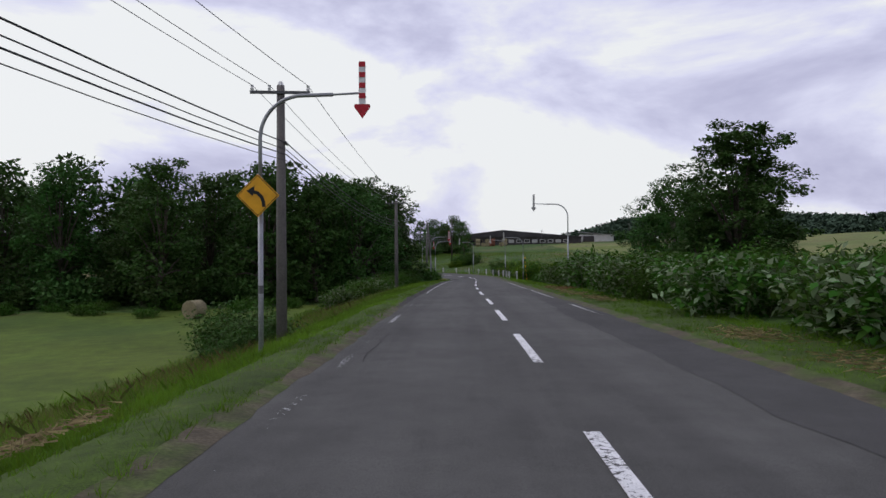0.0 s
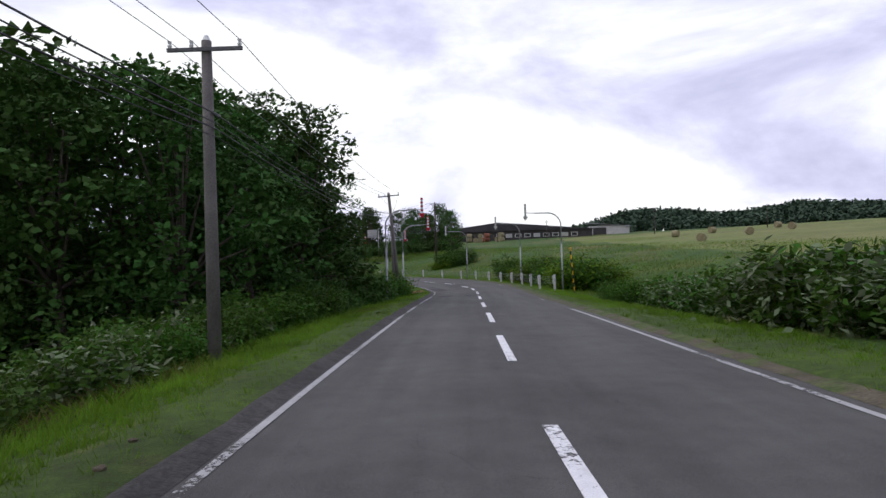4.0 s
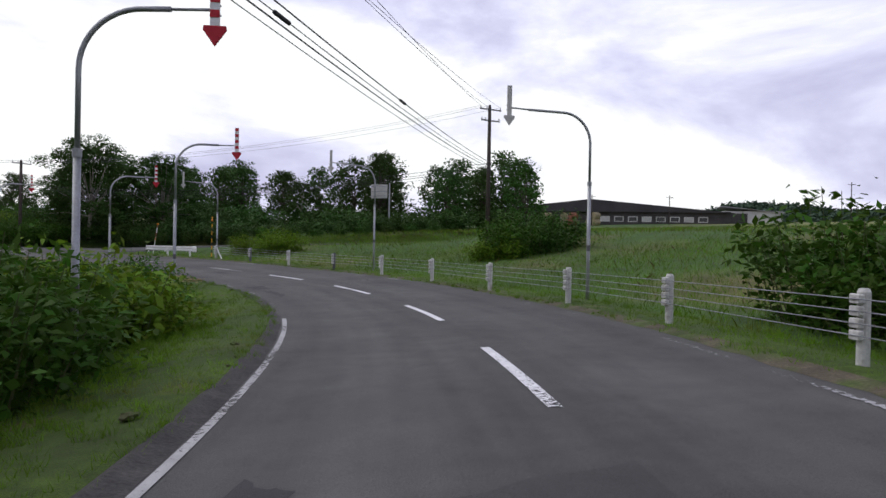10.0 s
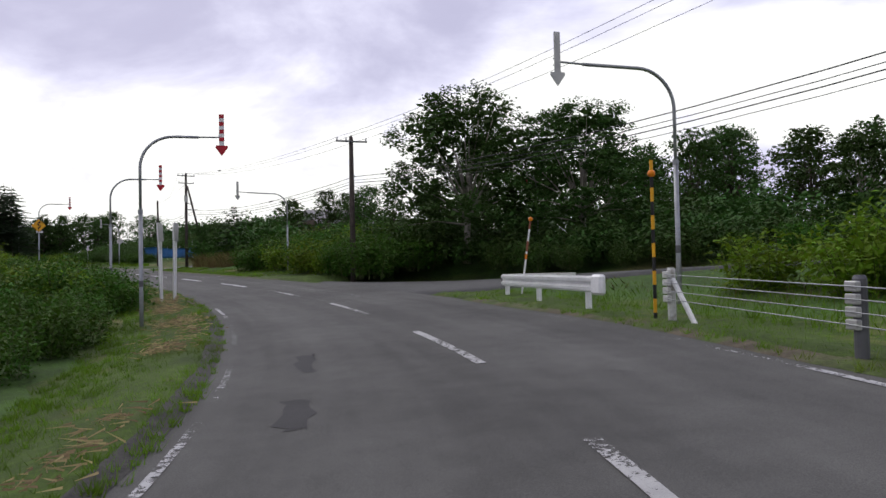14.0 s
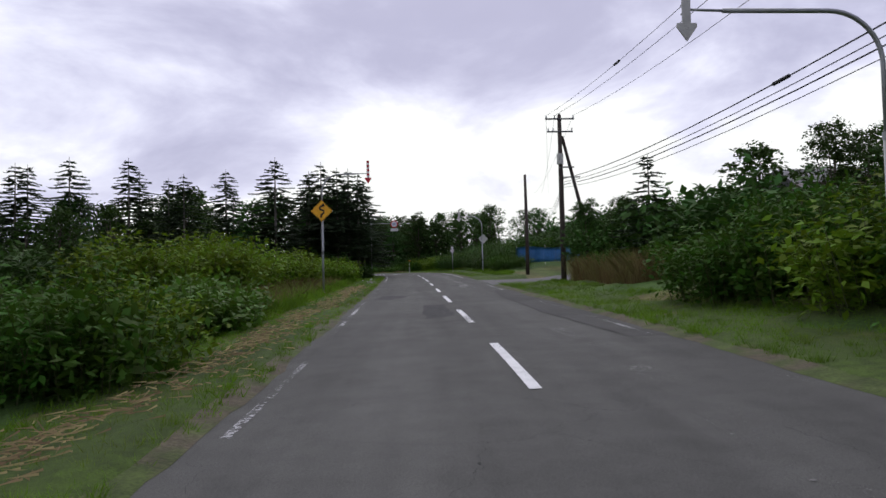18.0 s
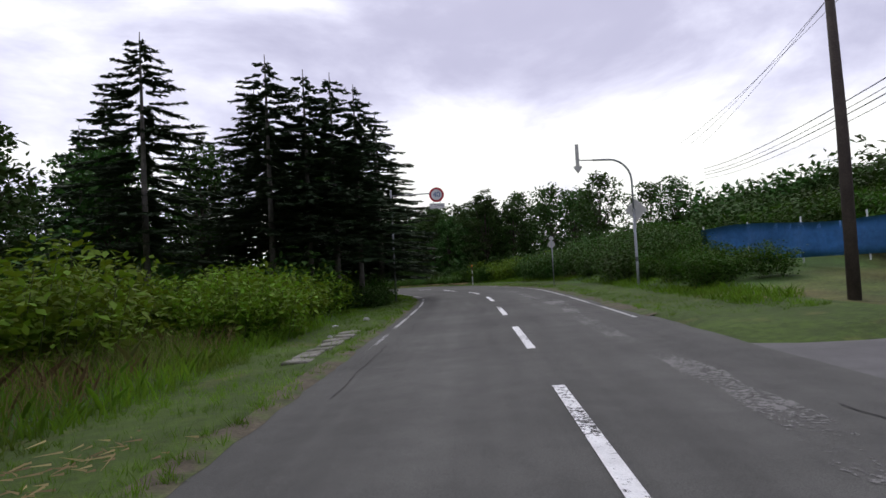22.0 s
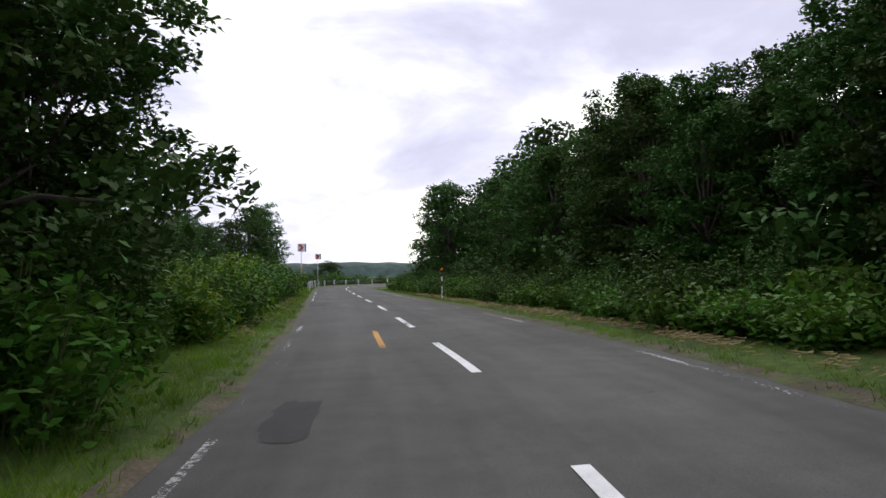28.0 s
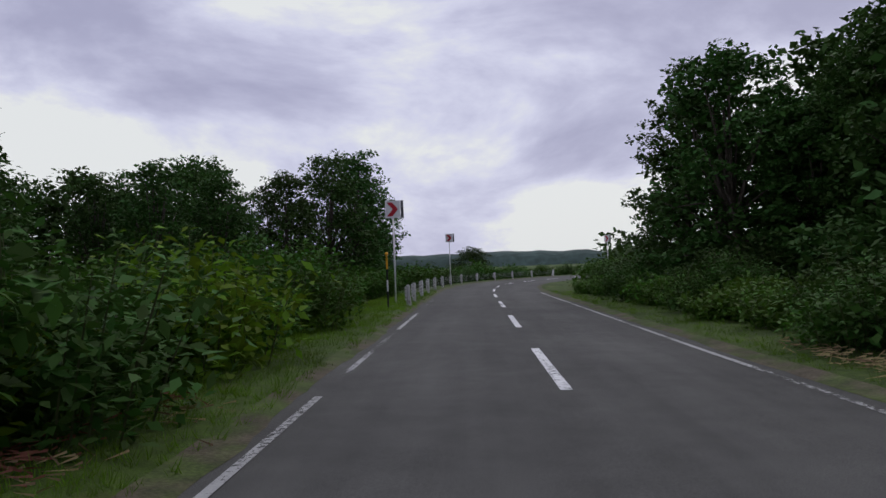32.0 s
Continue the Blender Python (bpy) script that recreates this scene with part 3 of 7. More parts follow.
def strip_mesh(name, s0, s1, lats, lift, mat, step=1.0, edge_wave=0.0, seed=1):
    """A band along the road between the lateral offsets, lifted over the road's plane."""
    ss = np.arange(s0, s1 + 1e-6, step)
    rng = np.random.default_rng(seed)
    verts, faces = [], []
    for s in ss:
        for j, lat in enumerate(lats):
            l = lat(s) if callable(lat) else lat
            if edge_wave and j in (0, len(lats) - 1):
                l += rng.normal(0, edge_wave)
            x, y = along(s, l)
            verts.append((x, y, float(road_z(s, l)) + (lift[j] if isinstance(lift, (list, tuple)) else lift)))
    n = len(lats)
    for i in range(len(ss) - 1):
        for j in range(n - 1):
            a = i * n + j
            faces.append((a, a + 1, a + n + 1, a + n))
    me = mesh_of(name, verts, faces, mat, smooth=True)
    if mat is ROAD_TOP:
        me.attributes.new("across", "FLOAT", "POINT").data.foreach_set("value", [lat(s) if callable(lat) else float(lat) for s in ss for lat in lats])
        me.attributes.new("along", "FLOAT", "POINT").data.foreach_set("value", [float(s) for s in ss for lat in lats])
    return me


# ---- ground and road ----
def spread(lo, hi, step, far):
    """Grid lines: even between lo and hi, then ever wider out to far."""
    mid = list(np.arange(lo, hi + step / 2, step))
    out, d, x = [], step, hi
    while x < far:
        d *= 1.35
        x += d
        out.append(x)
    return np.array([lo - (v - hi) for v in out][::-1] + mid + out)


gx, gy = spread(-330, 130, 2.0, 3600), spread(-40, 330, 2.0, 3600)
grid = np.stack(np.meshgrid(gx, gy), -1).reshape(-1, 2)
gz = land(grid)
far_off = np.maximum(np.abs(grid[:, 0] + 100) - 230, np.abs(grid[:, 1] - 145) - 185)
gz = np.where(far_off > 0, gz + (1.0 - gz) * np.clip(far_off / 500, 0, 1), gz)
cell = LINE[::2]
near_road = np.array([np.min(np.hypot(cell[:, 0] - x, cell[:, 1] - y)) for x, y in grid]) if len(grid) < 90000 else np.full(len(grid), 99.0)
lumps = np.array([noise.noise((x * 0.11, y * 0.11, 0)) for x, y in grid]) * 0.22
gz = gz + lumps * np.clip((near_road - 6) / 6, 0, 1) - 0.35 * (near_road < 5.2)
# the two turnings: middle line as (x, y, height), and their half widths
TURNINGS = {
    "side_road_1": ([(*along(203, 1.5), float(road_z(203, 2)) - 0.02), (-33.8, 163.4, -1.5), (-28.5, 164.6, -1.3), (-20.5, 167.4, -0.95), (-8.0, 172.5, -0.5), (12, 180.5, 0.1), (45, 194.0, 1.6)], lambda s: 9.2 - 5.9 * min(s / 9, 1)),
    "side_road_2": ([(*along(251, 1.8), float(road_z(251, 2)) - 0.02), (*along(252.8, 6), -0.32), (*along(256, 9.8), -0.1), (*along(262, 13.8), 0.15), (*along(272, 20), 0.9), (*along(284, 28), 2.6)], lambda s: 6.6 - 4.4 * min(s / 8, 1)),
}


def turning_line(name):
    pts, half = TURNINGS[name]
    p = np.array(pts, float)
    seg = np.r_[0, np.cumsum(np.linalg.norm(np.diff(p[:, :2], axis=0), axis=1))]
    ss = np.arange(0, seg[-1], 1.2)
    return ss, np.stack([np.interp(ss, seg, p[:, k]) for k in (0, 1, 2)], 1), np.array([half(v) for v in ss])


def on_course(x, y):
    """Metres along and across the main road of a place."""
    k = int(np.hypot(LINE[:, 0] - x, LINE[:, 1] - y).argmin())
    return k, float((np.array([x, y]) - LINE[k]) @ RIGHT[k])


def turning_z(x, y, own):
    """A side road's height: the main road's plane where they join, its own further off."""
    k, lat = on_course(x, y)
    w = min(max((lat - 3.2) / 7.0, 0.0), 1.0)
    w = w * w * (3 - 2 * w)
    return (float(road_z(k, lat)) - 0.025) * (1 - w) + own * w


def footprint(x, y):
    """How far a place lies outside the nearest turning, and that turning's height there."""
    best = (99.0, 0.0)
    for name in TURNINGS:
        ss, c, half = turning_line(name)
        d = np.hypot(c[:, 0] - x, c[:, 1] - y)
        k = int((d - half).argmin())
        if d[k] - half[k] < best[0]:
            best = (float(d[k] - half[k]), c[k, 2])
    return best[0], (turning_z(x, y, best[1]) if best[0] < 8 else 0.0)


for name in TURNINGS:
    ss, c, half = turning_line(name)
    for q in range(len(grid)):
        if not (c[:, 0].min() - 12 < grid[q, 0] < c[:, 0].max() + 12 and c[:, 1].min() - 12 < grid[q, 1] < c[:, 1].max() + 12):
            continue
        d = np.hypot(c[:, 0] - grid[q, 0], c[:, 1] - grid[q, 1])
        k = int((d - half).argmin())
        over = d[k] - half[k] - 0.8
        if over < 6:
            level = turning_z(grid[q, 0], grid[q, 1], c[k, 2]) - 0.10
            w = (1 - max(over, 0) / 6) * min(max((near_road[q] - 5.0) / 2.5, 0.0), 1.0)
            gz[q] = gz[q] * (1 - w) + level * w
            if over < 1.4:
                gz[q] = min(gz[q], level)
nx, ny = len(gx), len(gy)
i, j = np.meshgrid(np.arange(nx - 1), np.arange(ny - 1))
a = (j * nx + i).ravel()
quads = np.stack([a, a + 1, a + nx + 1, a + nx], 1)
centre_x, centre_y = (grid[quads[:, 0], 0] + grid[quads[:, 2], 0]) / 2, (grid[quads[:, 0], 1] + grid[quads[:, 2], 1]) / 2
mown = ((centre_x < -9) & (centre_y < 66 + 0.2 * centre_x)) | ((centre_x > 34) & (centre_y > 95) & (centre_y < 240)) | ((centre_x > 16) & (centre_y < 60))
ground = new("ground", mesh_of("ground", np.c_[grid, gz], quads, [MEADOW, MOWN, PALE_FIELD], index=(mown * 1 + (mown & (centre_x > 0)) * 1).tolist(), smooth=True))
tagged(ground, "rolling green meadow and mown hay fields beside the road", "ground", kind="structure")


RIGHT_LINE = [(0, 3.0), (70, 3.05), (100, 2.85), (118, 2.72), (135, 3.1), (155, 3.4), (177, 3.35), (200, 3.0), (214, 2.9), (262, 2.85), (296, 3.1), (330, 2.9), (350, 2.75), (470, 2.8)]
LEFT_LINE = [(0, -2.85), (118, -2.87), (148, -3.12), (187, -3.15), (209, -2.98), (245, -3.05), (300, -2.95), (470, -2.95)]
DASH_LAT = [(0, 0.1), (54, 0.12), (61, 0.02), (75, -0.08), (92, -0.02), (120, 0.05), (130, 0.25), (182, 0.28), (196, 0.17), (212, 0.05), (290, 0.05), (300, 0.15), (312, 0.17), (324, 0), (470, 0)]


def right_edge(s):
    """The pavement's right edge, wider round the bends."""
    return float(table(RIGHT_LINE, s)) + 0.42


def left_edge(s):
    """The pavement's left edge, close to the line where the kerb runs."""
    return float(table(LEFT_LINE, s)) - float(table([(0, 0.45), (58, 0.45), (66, 0.26), (160, 0.26), (170, 0.4), (470, 0.4)], s))


road = new("road", strip_mesh("road", 0, LONG, [left_edge, -2.6, -1.7, -0.8, 0.0, 0.8, 1.7, 2.5, right_edge], 0.0, ROAD_TOP, edge_wave=0.03))
tagged(road, "worn grey two-lane asphalt road with cracks", "road", kind="structure")


def flat_patch(name, corners, mat, lift=0.005, lobes=2, seed=0):
    """A low patch with a slightly ragged outline, laid on the road; corners in metres along and across it."""
    rng = random.Random(seed)
    pts = []
    n = len(corners)
    for k in range(n):
        (s0, l0), (s1, l1) = corners[k], corners[(k + 1) % n]
        for q in range(6):
            t = q / 6
            pts.append((s0 + (s1 - s0) * t + rng.gauss(0, 0.05), l0 + (l1 - l0) * t + rng.gauss(0, 0.035)))
    bm = bmesh.new()
    vs = []
    for s, l in pts:
        x, y = along(s, l)
        vs.append(bm.verts.new((x, y, float(road_z(s, l)) + lift)))
    bm.faces.new(vs)
    bmesh.ops.triangulate(bm, faces=bm.faces)
    bmesh.ops.recalc_face_normals(bm, faces=bm.faces)
    if sum(f.normal.z for f in bm.faces) < 0:
        bmesh.ops.reverse_faces(bm, faces=bm.faces)
    return part(name, bm, mat, road, "dark asphalt repair patch" if mat is PATCH else "")


flat_patch("repair_patch", [(112.0, -2.5), (111.9, -1.51), (110.1, -1.61), (109.9, -2.43)], PATCH, seed=0)
flat_patch("repair_patch", [(111.0, -0.77), (110.7, 0.03), (109.1, -0.23), (109.1, -0.96)], PATCH, seed=1)
flat_patch("repair_patch", [(132.6, -2.9), (132.7, -1.83), (126.5, -1.82), (124.8, -2.0), (124.7, -2.62)], PATCH, seed=2)
flat_patch("repair_patch", [(135.0, -2.69), (136.2, -2.32), (135.9, -1.96), (134.1, -2.08)], PATCH, seed=3)
flat_patch("repair_patch", [(135.6, -0.96), (136.2, 0.42), (130.5, 0.13), (130.2, -1.08)], RESURFACED, seed=4)
flat_patch("repair_patch", [(180.0, -2.32), (179.9, -2.01), (178.4, -2.0), (178.5, -2.28)], PATCH, seed=5)
flat_patch("repair_patch", [(183.8, -2.1), (183.9, -1.84), (181.9, -1.92), (182.0, -2.13)], PATCH, seed=6)
flat_patch("repair_patch", [(173.1, -1.07), (173.1, -0.65), (172.3, -0.75), (172.4, -1.09)], PATCH, seed=7)
flat_patch("repair_patch", [(231.2, -0.98), (231.3, -0.25), (226.5, -0.23), (225.6, -0.98)], PATCH, seed=8)
flat_patch("repair_patch", [(237.0, -2.68), (239.1, -2.52), (238.7, -1.28), (236.6, -1.73)], PATCH, seed=9)
flat_patch("repair_patch", [(236.7, -2.74), (237.5, -2.61), (237.3, -1.86), (235.8, -2.08)], PATCH, seed=10)
flat_patch("repair_patch", [(308.3, -2.58), (309.8, -2.47), (309.7, -2.0), (307.5, -2.03), (307.6, -2.45)], PATCH, seed=11)
flat_patch("repair_patch", [(335.4, -3.13), (335.6, -2.47), (334.1, -2.31), (334.1, -2.98)], PATCH, seed=12)
flat_patch("repair_patch", [(161.7, -2.77), (161.5, -2.09), (160.9, -2.13), (161.0, -2.73)], PATCH, seed=13)
flat_patch("repair_patch", [(159.6, -2.67), (159.8, -2.35), (157.4, -2.3), (156.9, -2.49)], PATCH, seed=14)
# dashes of the middle line: far ends by number, every one about 4.4 m long
FAR_ENDS = [(-2, 22.8), (-1, 31.4), (0, 40.3), (2, 56.4), (4, 73.7), (5, 82.8), (7, 99.5), (8, 108.3), (10, 125.2), (11, 133.2), (12, 142.4), (13, 151.2), (14, 160.2), (15, 169), (16, 177), (17, 185.5), (18, 194.3), (20, 211.4),
            (21, 220), (22, 228.5), (24, 245), (25, 253.8), (26, 262), (27, 270.5), (28, 279.2), (30, 297.2), (31, 306), (32, 315.4), (33, 324), (34, 332.9), (36, 350.5), (46, 440)]
for k in range(-2, 47):
    end = float(table(FAR_ENDS, k))
    dash = strip_mesh("lane_dash", end - 4.4, end, [lambda s: float(table(DASH_LAT, s)) - 0.075, lambda s: float(table(DASH_LAT, s)) + 0.075], 0.010, EDGE_LINE if 176 < end < 206 else WHITE_LINE, step=1.1)
    part("lane_dash", dash, None, road, "worn white centre-line dash")
def edge_line(s0, s1, at, mat):
    part("edge_line", strip_mesh("edge_line", s0, s1, [lambda s: at(s) - 0.05, lambda s: at(s) + 0.05], 0.009, mat), None, road, "worn white edge line")


def left_line(s):
    return float(table(LEFT_LINE, s))


def right_line(s):
    return right_edge(s) - 0.42


for s0, s1, mat in ((28, 60, FAINT_LINE), (63, 98, EDGE_LINE), (100, 128, EDGE_LINE), (128.5, 150, EDGE_LINE), (151, 166, FAINT_LINE), (176, 196, FAINT_LINE), (200, 212, FAINT_LINE), (214, 219, FAINT_LINE), (222, 250, FAINT_LINE), (256, 263, FAINT_LINE), (264, 284, EDGE_LINE), (286, 308, EDGE_LINE), (308, 329, FAINT_LINE), (337, 341, FAINT_LINE), (341, 346, EDGE_LINE), (347, 354, FAINT_LINE), (355, 361, EDGE_LINE), (362, 372, FAINT_LINE)):
    edge_line(s0, s1, left_line, mat)
for s0, s1, mat in ((46, 52, EDGE_LINE), (57, 92, EDGE_LINE), (92, 112, FAINT_LINE), (116, 186, FAINT_LINE), (215, 232, FAINT_LINE), (240, 246, EDGE_LINE), (262, 298, EDGE_LINE), (298, 330, FAINT_LINE), (332, 343, FAINT_LINE), (344, 380, EDGE_LINE)):
    edge_line(s0, s1, right_line, mat)
part("resurfaced_strip", strip_mesh("resurfaced_strip", 14, 62, [lambda s: 2.55 - 0.5 * min(1, (s - 14) / 22) + 0.5 * max(0, (s - 46) / 16), lambda s: 3.0, lambda s: right_edge(s) - 0.03], 0.005, RESURFACED, edge_wave=0.05, seed=3), None, road, "newer dark asphalt strip along the edge")
part("resurfaced_strip", strip_mesh("resurfaced_strip", 220, 240, [lambda s: 2.1 + 0.6 * max(0, abs(s - 230) / 10 - 0.4), lambda s: 2.9, lambda s: right_edge(s) - 0.03], 0.005, RESURFACED, edge_wave=0.05, seed=5), None, road, "newer dark asphalt strip along the edge")
part("yellow_mark", strip_mesh("yellow_mark", 315.1, 319.5, [-1.03, -0.90], 0.010, YELLOW_LINE), None, road, "faded yellow road mark")

# verges: turf shoulders that step up from the pavement's edge and roll down to the ground
def verge_band(name, s0, s1, side):
    if side < 0:
        lats = [-6.8, -5.2, lambda s: left_edge(s) - 0.9, lambda s: left_edge(s) - 0.45, lambda s: left_edge(s) - 0.12, lambda s: left_edge(s) + 0.05]
    else:
        lats = [lambda s: right_edge(s) - 0.05, lambda s: right_edge(s) + 0.12, lambda s: right_edge(s) + 0.45, lambda s: right_edge(s) + 0.9, 5.2, 6.8]
    ob = new(name, strip_mesh(name, s0, s1, lats, 0.0, VERGE))
    vs = ob.data.vertices
    g = land(np.array([v.co[:2] for v in vs]))
    for k, v in enumerate(vs):
        j = k % 6 if side < 0 else 5 - k % 6
        s = s0 + k // 6
        lat = 6.8 if j == 0 else 5.2 if j == 1 else (abs(left_edge(s)) if side < 0 else right_edge(s)) + (0.9, 0.45, 0.12, -0.05)[j - 2]
        w = min(max((lat - 3.9) / 2.0, 0.0), 1.0)
        sink = (-0.12, 0.03, 0.06, 0.07, 0.04, -0.03)[j]
        lump = 0.06 * noise.noise((v.co.x * 0.6, v.co.y * 0.6, 3.0)) * (j in (1, 2, 3, 4))
        v.co.z = (float(road_z(s, side * lat)) + sink + lump) * (1 - w) + (g[k] + sink) * w
        if side > 0 and (190 < s < 225 or 240 < s < 264):
            out, level = footprint(v.co.x, v.co.y)
            if out < -0.15:
                v.co.z = min(v.co.z, level - 0.08)
    return tagged(ob, "mown grass verge with dry clippings on the road's shoulder", "verge", kind="structure")


verge_band("verge_1", 0, LONG, -1)
verge_band("verge_2", 0, LONG, 1)
def fringe(name, s0, s1, edge, side, seed):
    """Soil and litter that creep over the pavement's edge, with a ragged border."""
    ss = np.arange(s0, s1, 0.4)
    verts, faces = [], []
    for k, q in enumerate(ss):
        wide = 0.10 + 0.16 * max(0.0, 0.45 + noise.noise((q * 0.22, seed, 0)) + 0.6 * noise.noise((q * 1.3, seed, 7)))
        for l, up in ((edge(q) + side * 0.16, 0.055), (edge(q) - side * wide * 0.4, 0.022), (edge(q) - side * wide, 0.003)):
            x, y = along(q, l)
            verts.append((x, y, float(road_z(q, l)) + up + 0.012 * noise.noise((x * 4, y * 4, 0)) * (up > 0.01)))
        if k:
            a = (k - 1) * 3
            faces += [(a, a + 1, a + 4, a + 3), (a + 1, a + 2, a + 5, a + 4)] if side > 0 else [(a, a + 3, a + 4, a + 1), (a + 1, a + 4, a + 5, a + 2)]
    ob = new(name, mesh_of(name, verts, faces, EARTH, smooth=True))
    return tagged(ob, "brown soil and litter creeping over the pavement's edge", "soil edge", kind="structure")


fringe("soil_edge_1", 8, 54, left_edge, -1, 1)
fringe("soil_edge_2", 196, 430, left_edge, -1, 2)
fringe("soil_edge_3", 8, 192, right_edge, 1, 3)
fringe("soil_edge_4", 212, 246, right_edge, 1, 4)
fringe("soil_edge_5", 262, 430, right_edge, 1, 5)
kerb = new("kerb", strip_mesh("kerb", 50, 197, [lambda s: left_edge(s) - 0.14, lambda s: left_edge(s) - 0.05, lambda s: left_edge(s) + 0.02, lambda s: left_edge(s) + 0.17], [0.05, 0.075, 0.035, 0.004], KERB, edge_wave=0.02, seed=4))
for k, v in enumerate(kerb.data.vertices):
    s_ = 50 + k // 4
    worn = 0.08 * (1 - min(1, max(0, (s_ - 50) / 14))) + 0.08 * min(1, max(0, (s_ - 186) / 10)) + 0.05 * float(150 < s_ < 176) + 0.05 * max(0, noise.noise((s_ * 0.35, 2.0, 0)))
    if k % 4 == 1:
        v.co.z -= worn * 0.6
tagged(kerb, "low dark asphalt kerb with crumbling edge", "kerb", kind="structure")


def side_strip(name, mat, label):
    """A side road along its plan points."""
    ss, c, half = turning_line(name)
    t = np.gradient(c[:, :2], axis=0)
    t /= np.linalg.norm(t, axis=1)[:, None]
    n = np.stack([t[:, 1], -t[:, 0]], 1)
    verts, faces = [], []
    for k in range(len(ss)):
        for u, drop in ((-1.06, 0.4), (-1, 0.02), (-0.75, 0.0), (-0.5, 0.0), (-0.25, 0.0), (0, 0.0), (0.25, 0.0), (0.5, 0.0), (0.75, 0.0), (1, 0.02), (1.06, 0.4)):
            q = c[k, :2] + n[k] * half[k] * u
            verts.append((*q, turning_z(*q, c[k, 2]) - drop))
    for k in range(len(ss) - 1):
        for u in range(10):
            b = k * 11 + u
            faces.append((b, b + 1, b + 12, b + 11))
    ob = new(name, mesh_of(name, verts, faces, mat, smooth=True))
    return tagged(ob, label, "side road", kind="structure")


side_strip("side_road_1", ASPHALT, "narrow asphalt side road joining at the bend")
side_strip("side_road_2", OLD_SEAM, "pale worn driveway of old asphalt")


# ---- plants ----
def leaf_cloud(centres, size, rng, droop=0.3, wide=0.5, level=0.6):
    """One pointed four-cornered leaf, slightly folded, at every centre."""
    n = len(centres)
    d = rng.normal(size=(n, 3))
    d[:, 2] = d[:, 2] * 0.5 - droop
    d /= np.linalg.norm(d, axis=1)[:, None]
    up = rng.normal(size=(n, 3)) * level + (0, 0, 1)
    side = np.cross(d, up)
    side /= np.linalg.norm(side, axis=1)[:, None] + 1e-9
    nrm = np.cross(side, d)
    L = (size * rng.uniform(0.6, 1.3, n))[:, None]
    v = np.stack([centres, centres + d * L * 0.45 + side * L * wide * 0.5 + nrm * L * 0.08, centres + d * L, centres + d * L * 0.45 - side * L * wide * 0.5 + nrm * L * 0.08], 1).reshape(-1, 3)
    f = np.arange(4 * n).reshape(n, 4)
    return v, f


def blob_points(rng, n, centre, radii, shell=0.55):
    d = rng.normal(size=(n, 3))
    d /= np.linalg.norm(d, axis=1)[:, None]
    r = (shell + (1 - shell) * rng.random(n)) ** 0.7
    return np.array(centre) + d * r[:, None] * np.array(radii)


def core_of(centres, radii, rng, keep=0.74, each=64):
    """Larger inner leaves deep in every clump, that close the gaps between the outer ones."""
    pts = np.vstack([blob_points(rng, each, c, np.array(r) * keep, 0.3) for c, r in zip(centres, radii)])
    v, f = leaf_cloud(pts, keep * 0.30 * float(np.mean([r[0] for r in radii])), rng, 0.2, 0.8)
    return v, f


def with_core(v, f, core):
    cv, cf = core
    return np.vstack([v, cv]), np.vstack([f, cf + len(v)])


def join_bm(list_of):
    bm = bmesh.new()
    for b in list_of:
        me = bpy.data.meshes.new("tmp")
        b.to_mesh(me)
        b.free()
        bm.from_mesh(me)
        bpy.data.meshes.remove(me)
    return bm


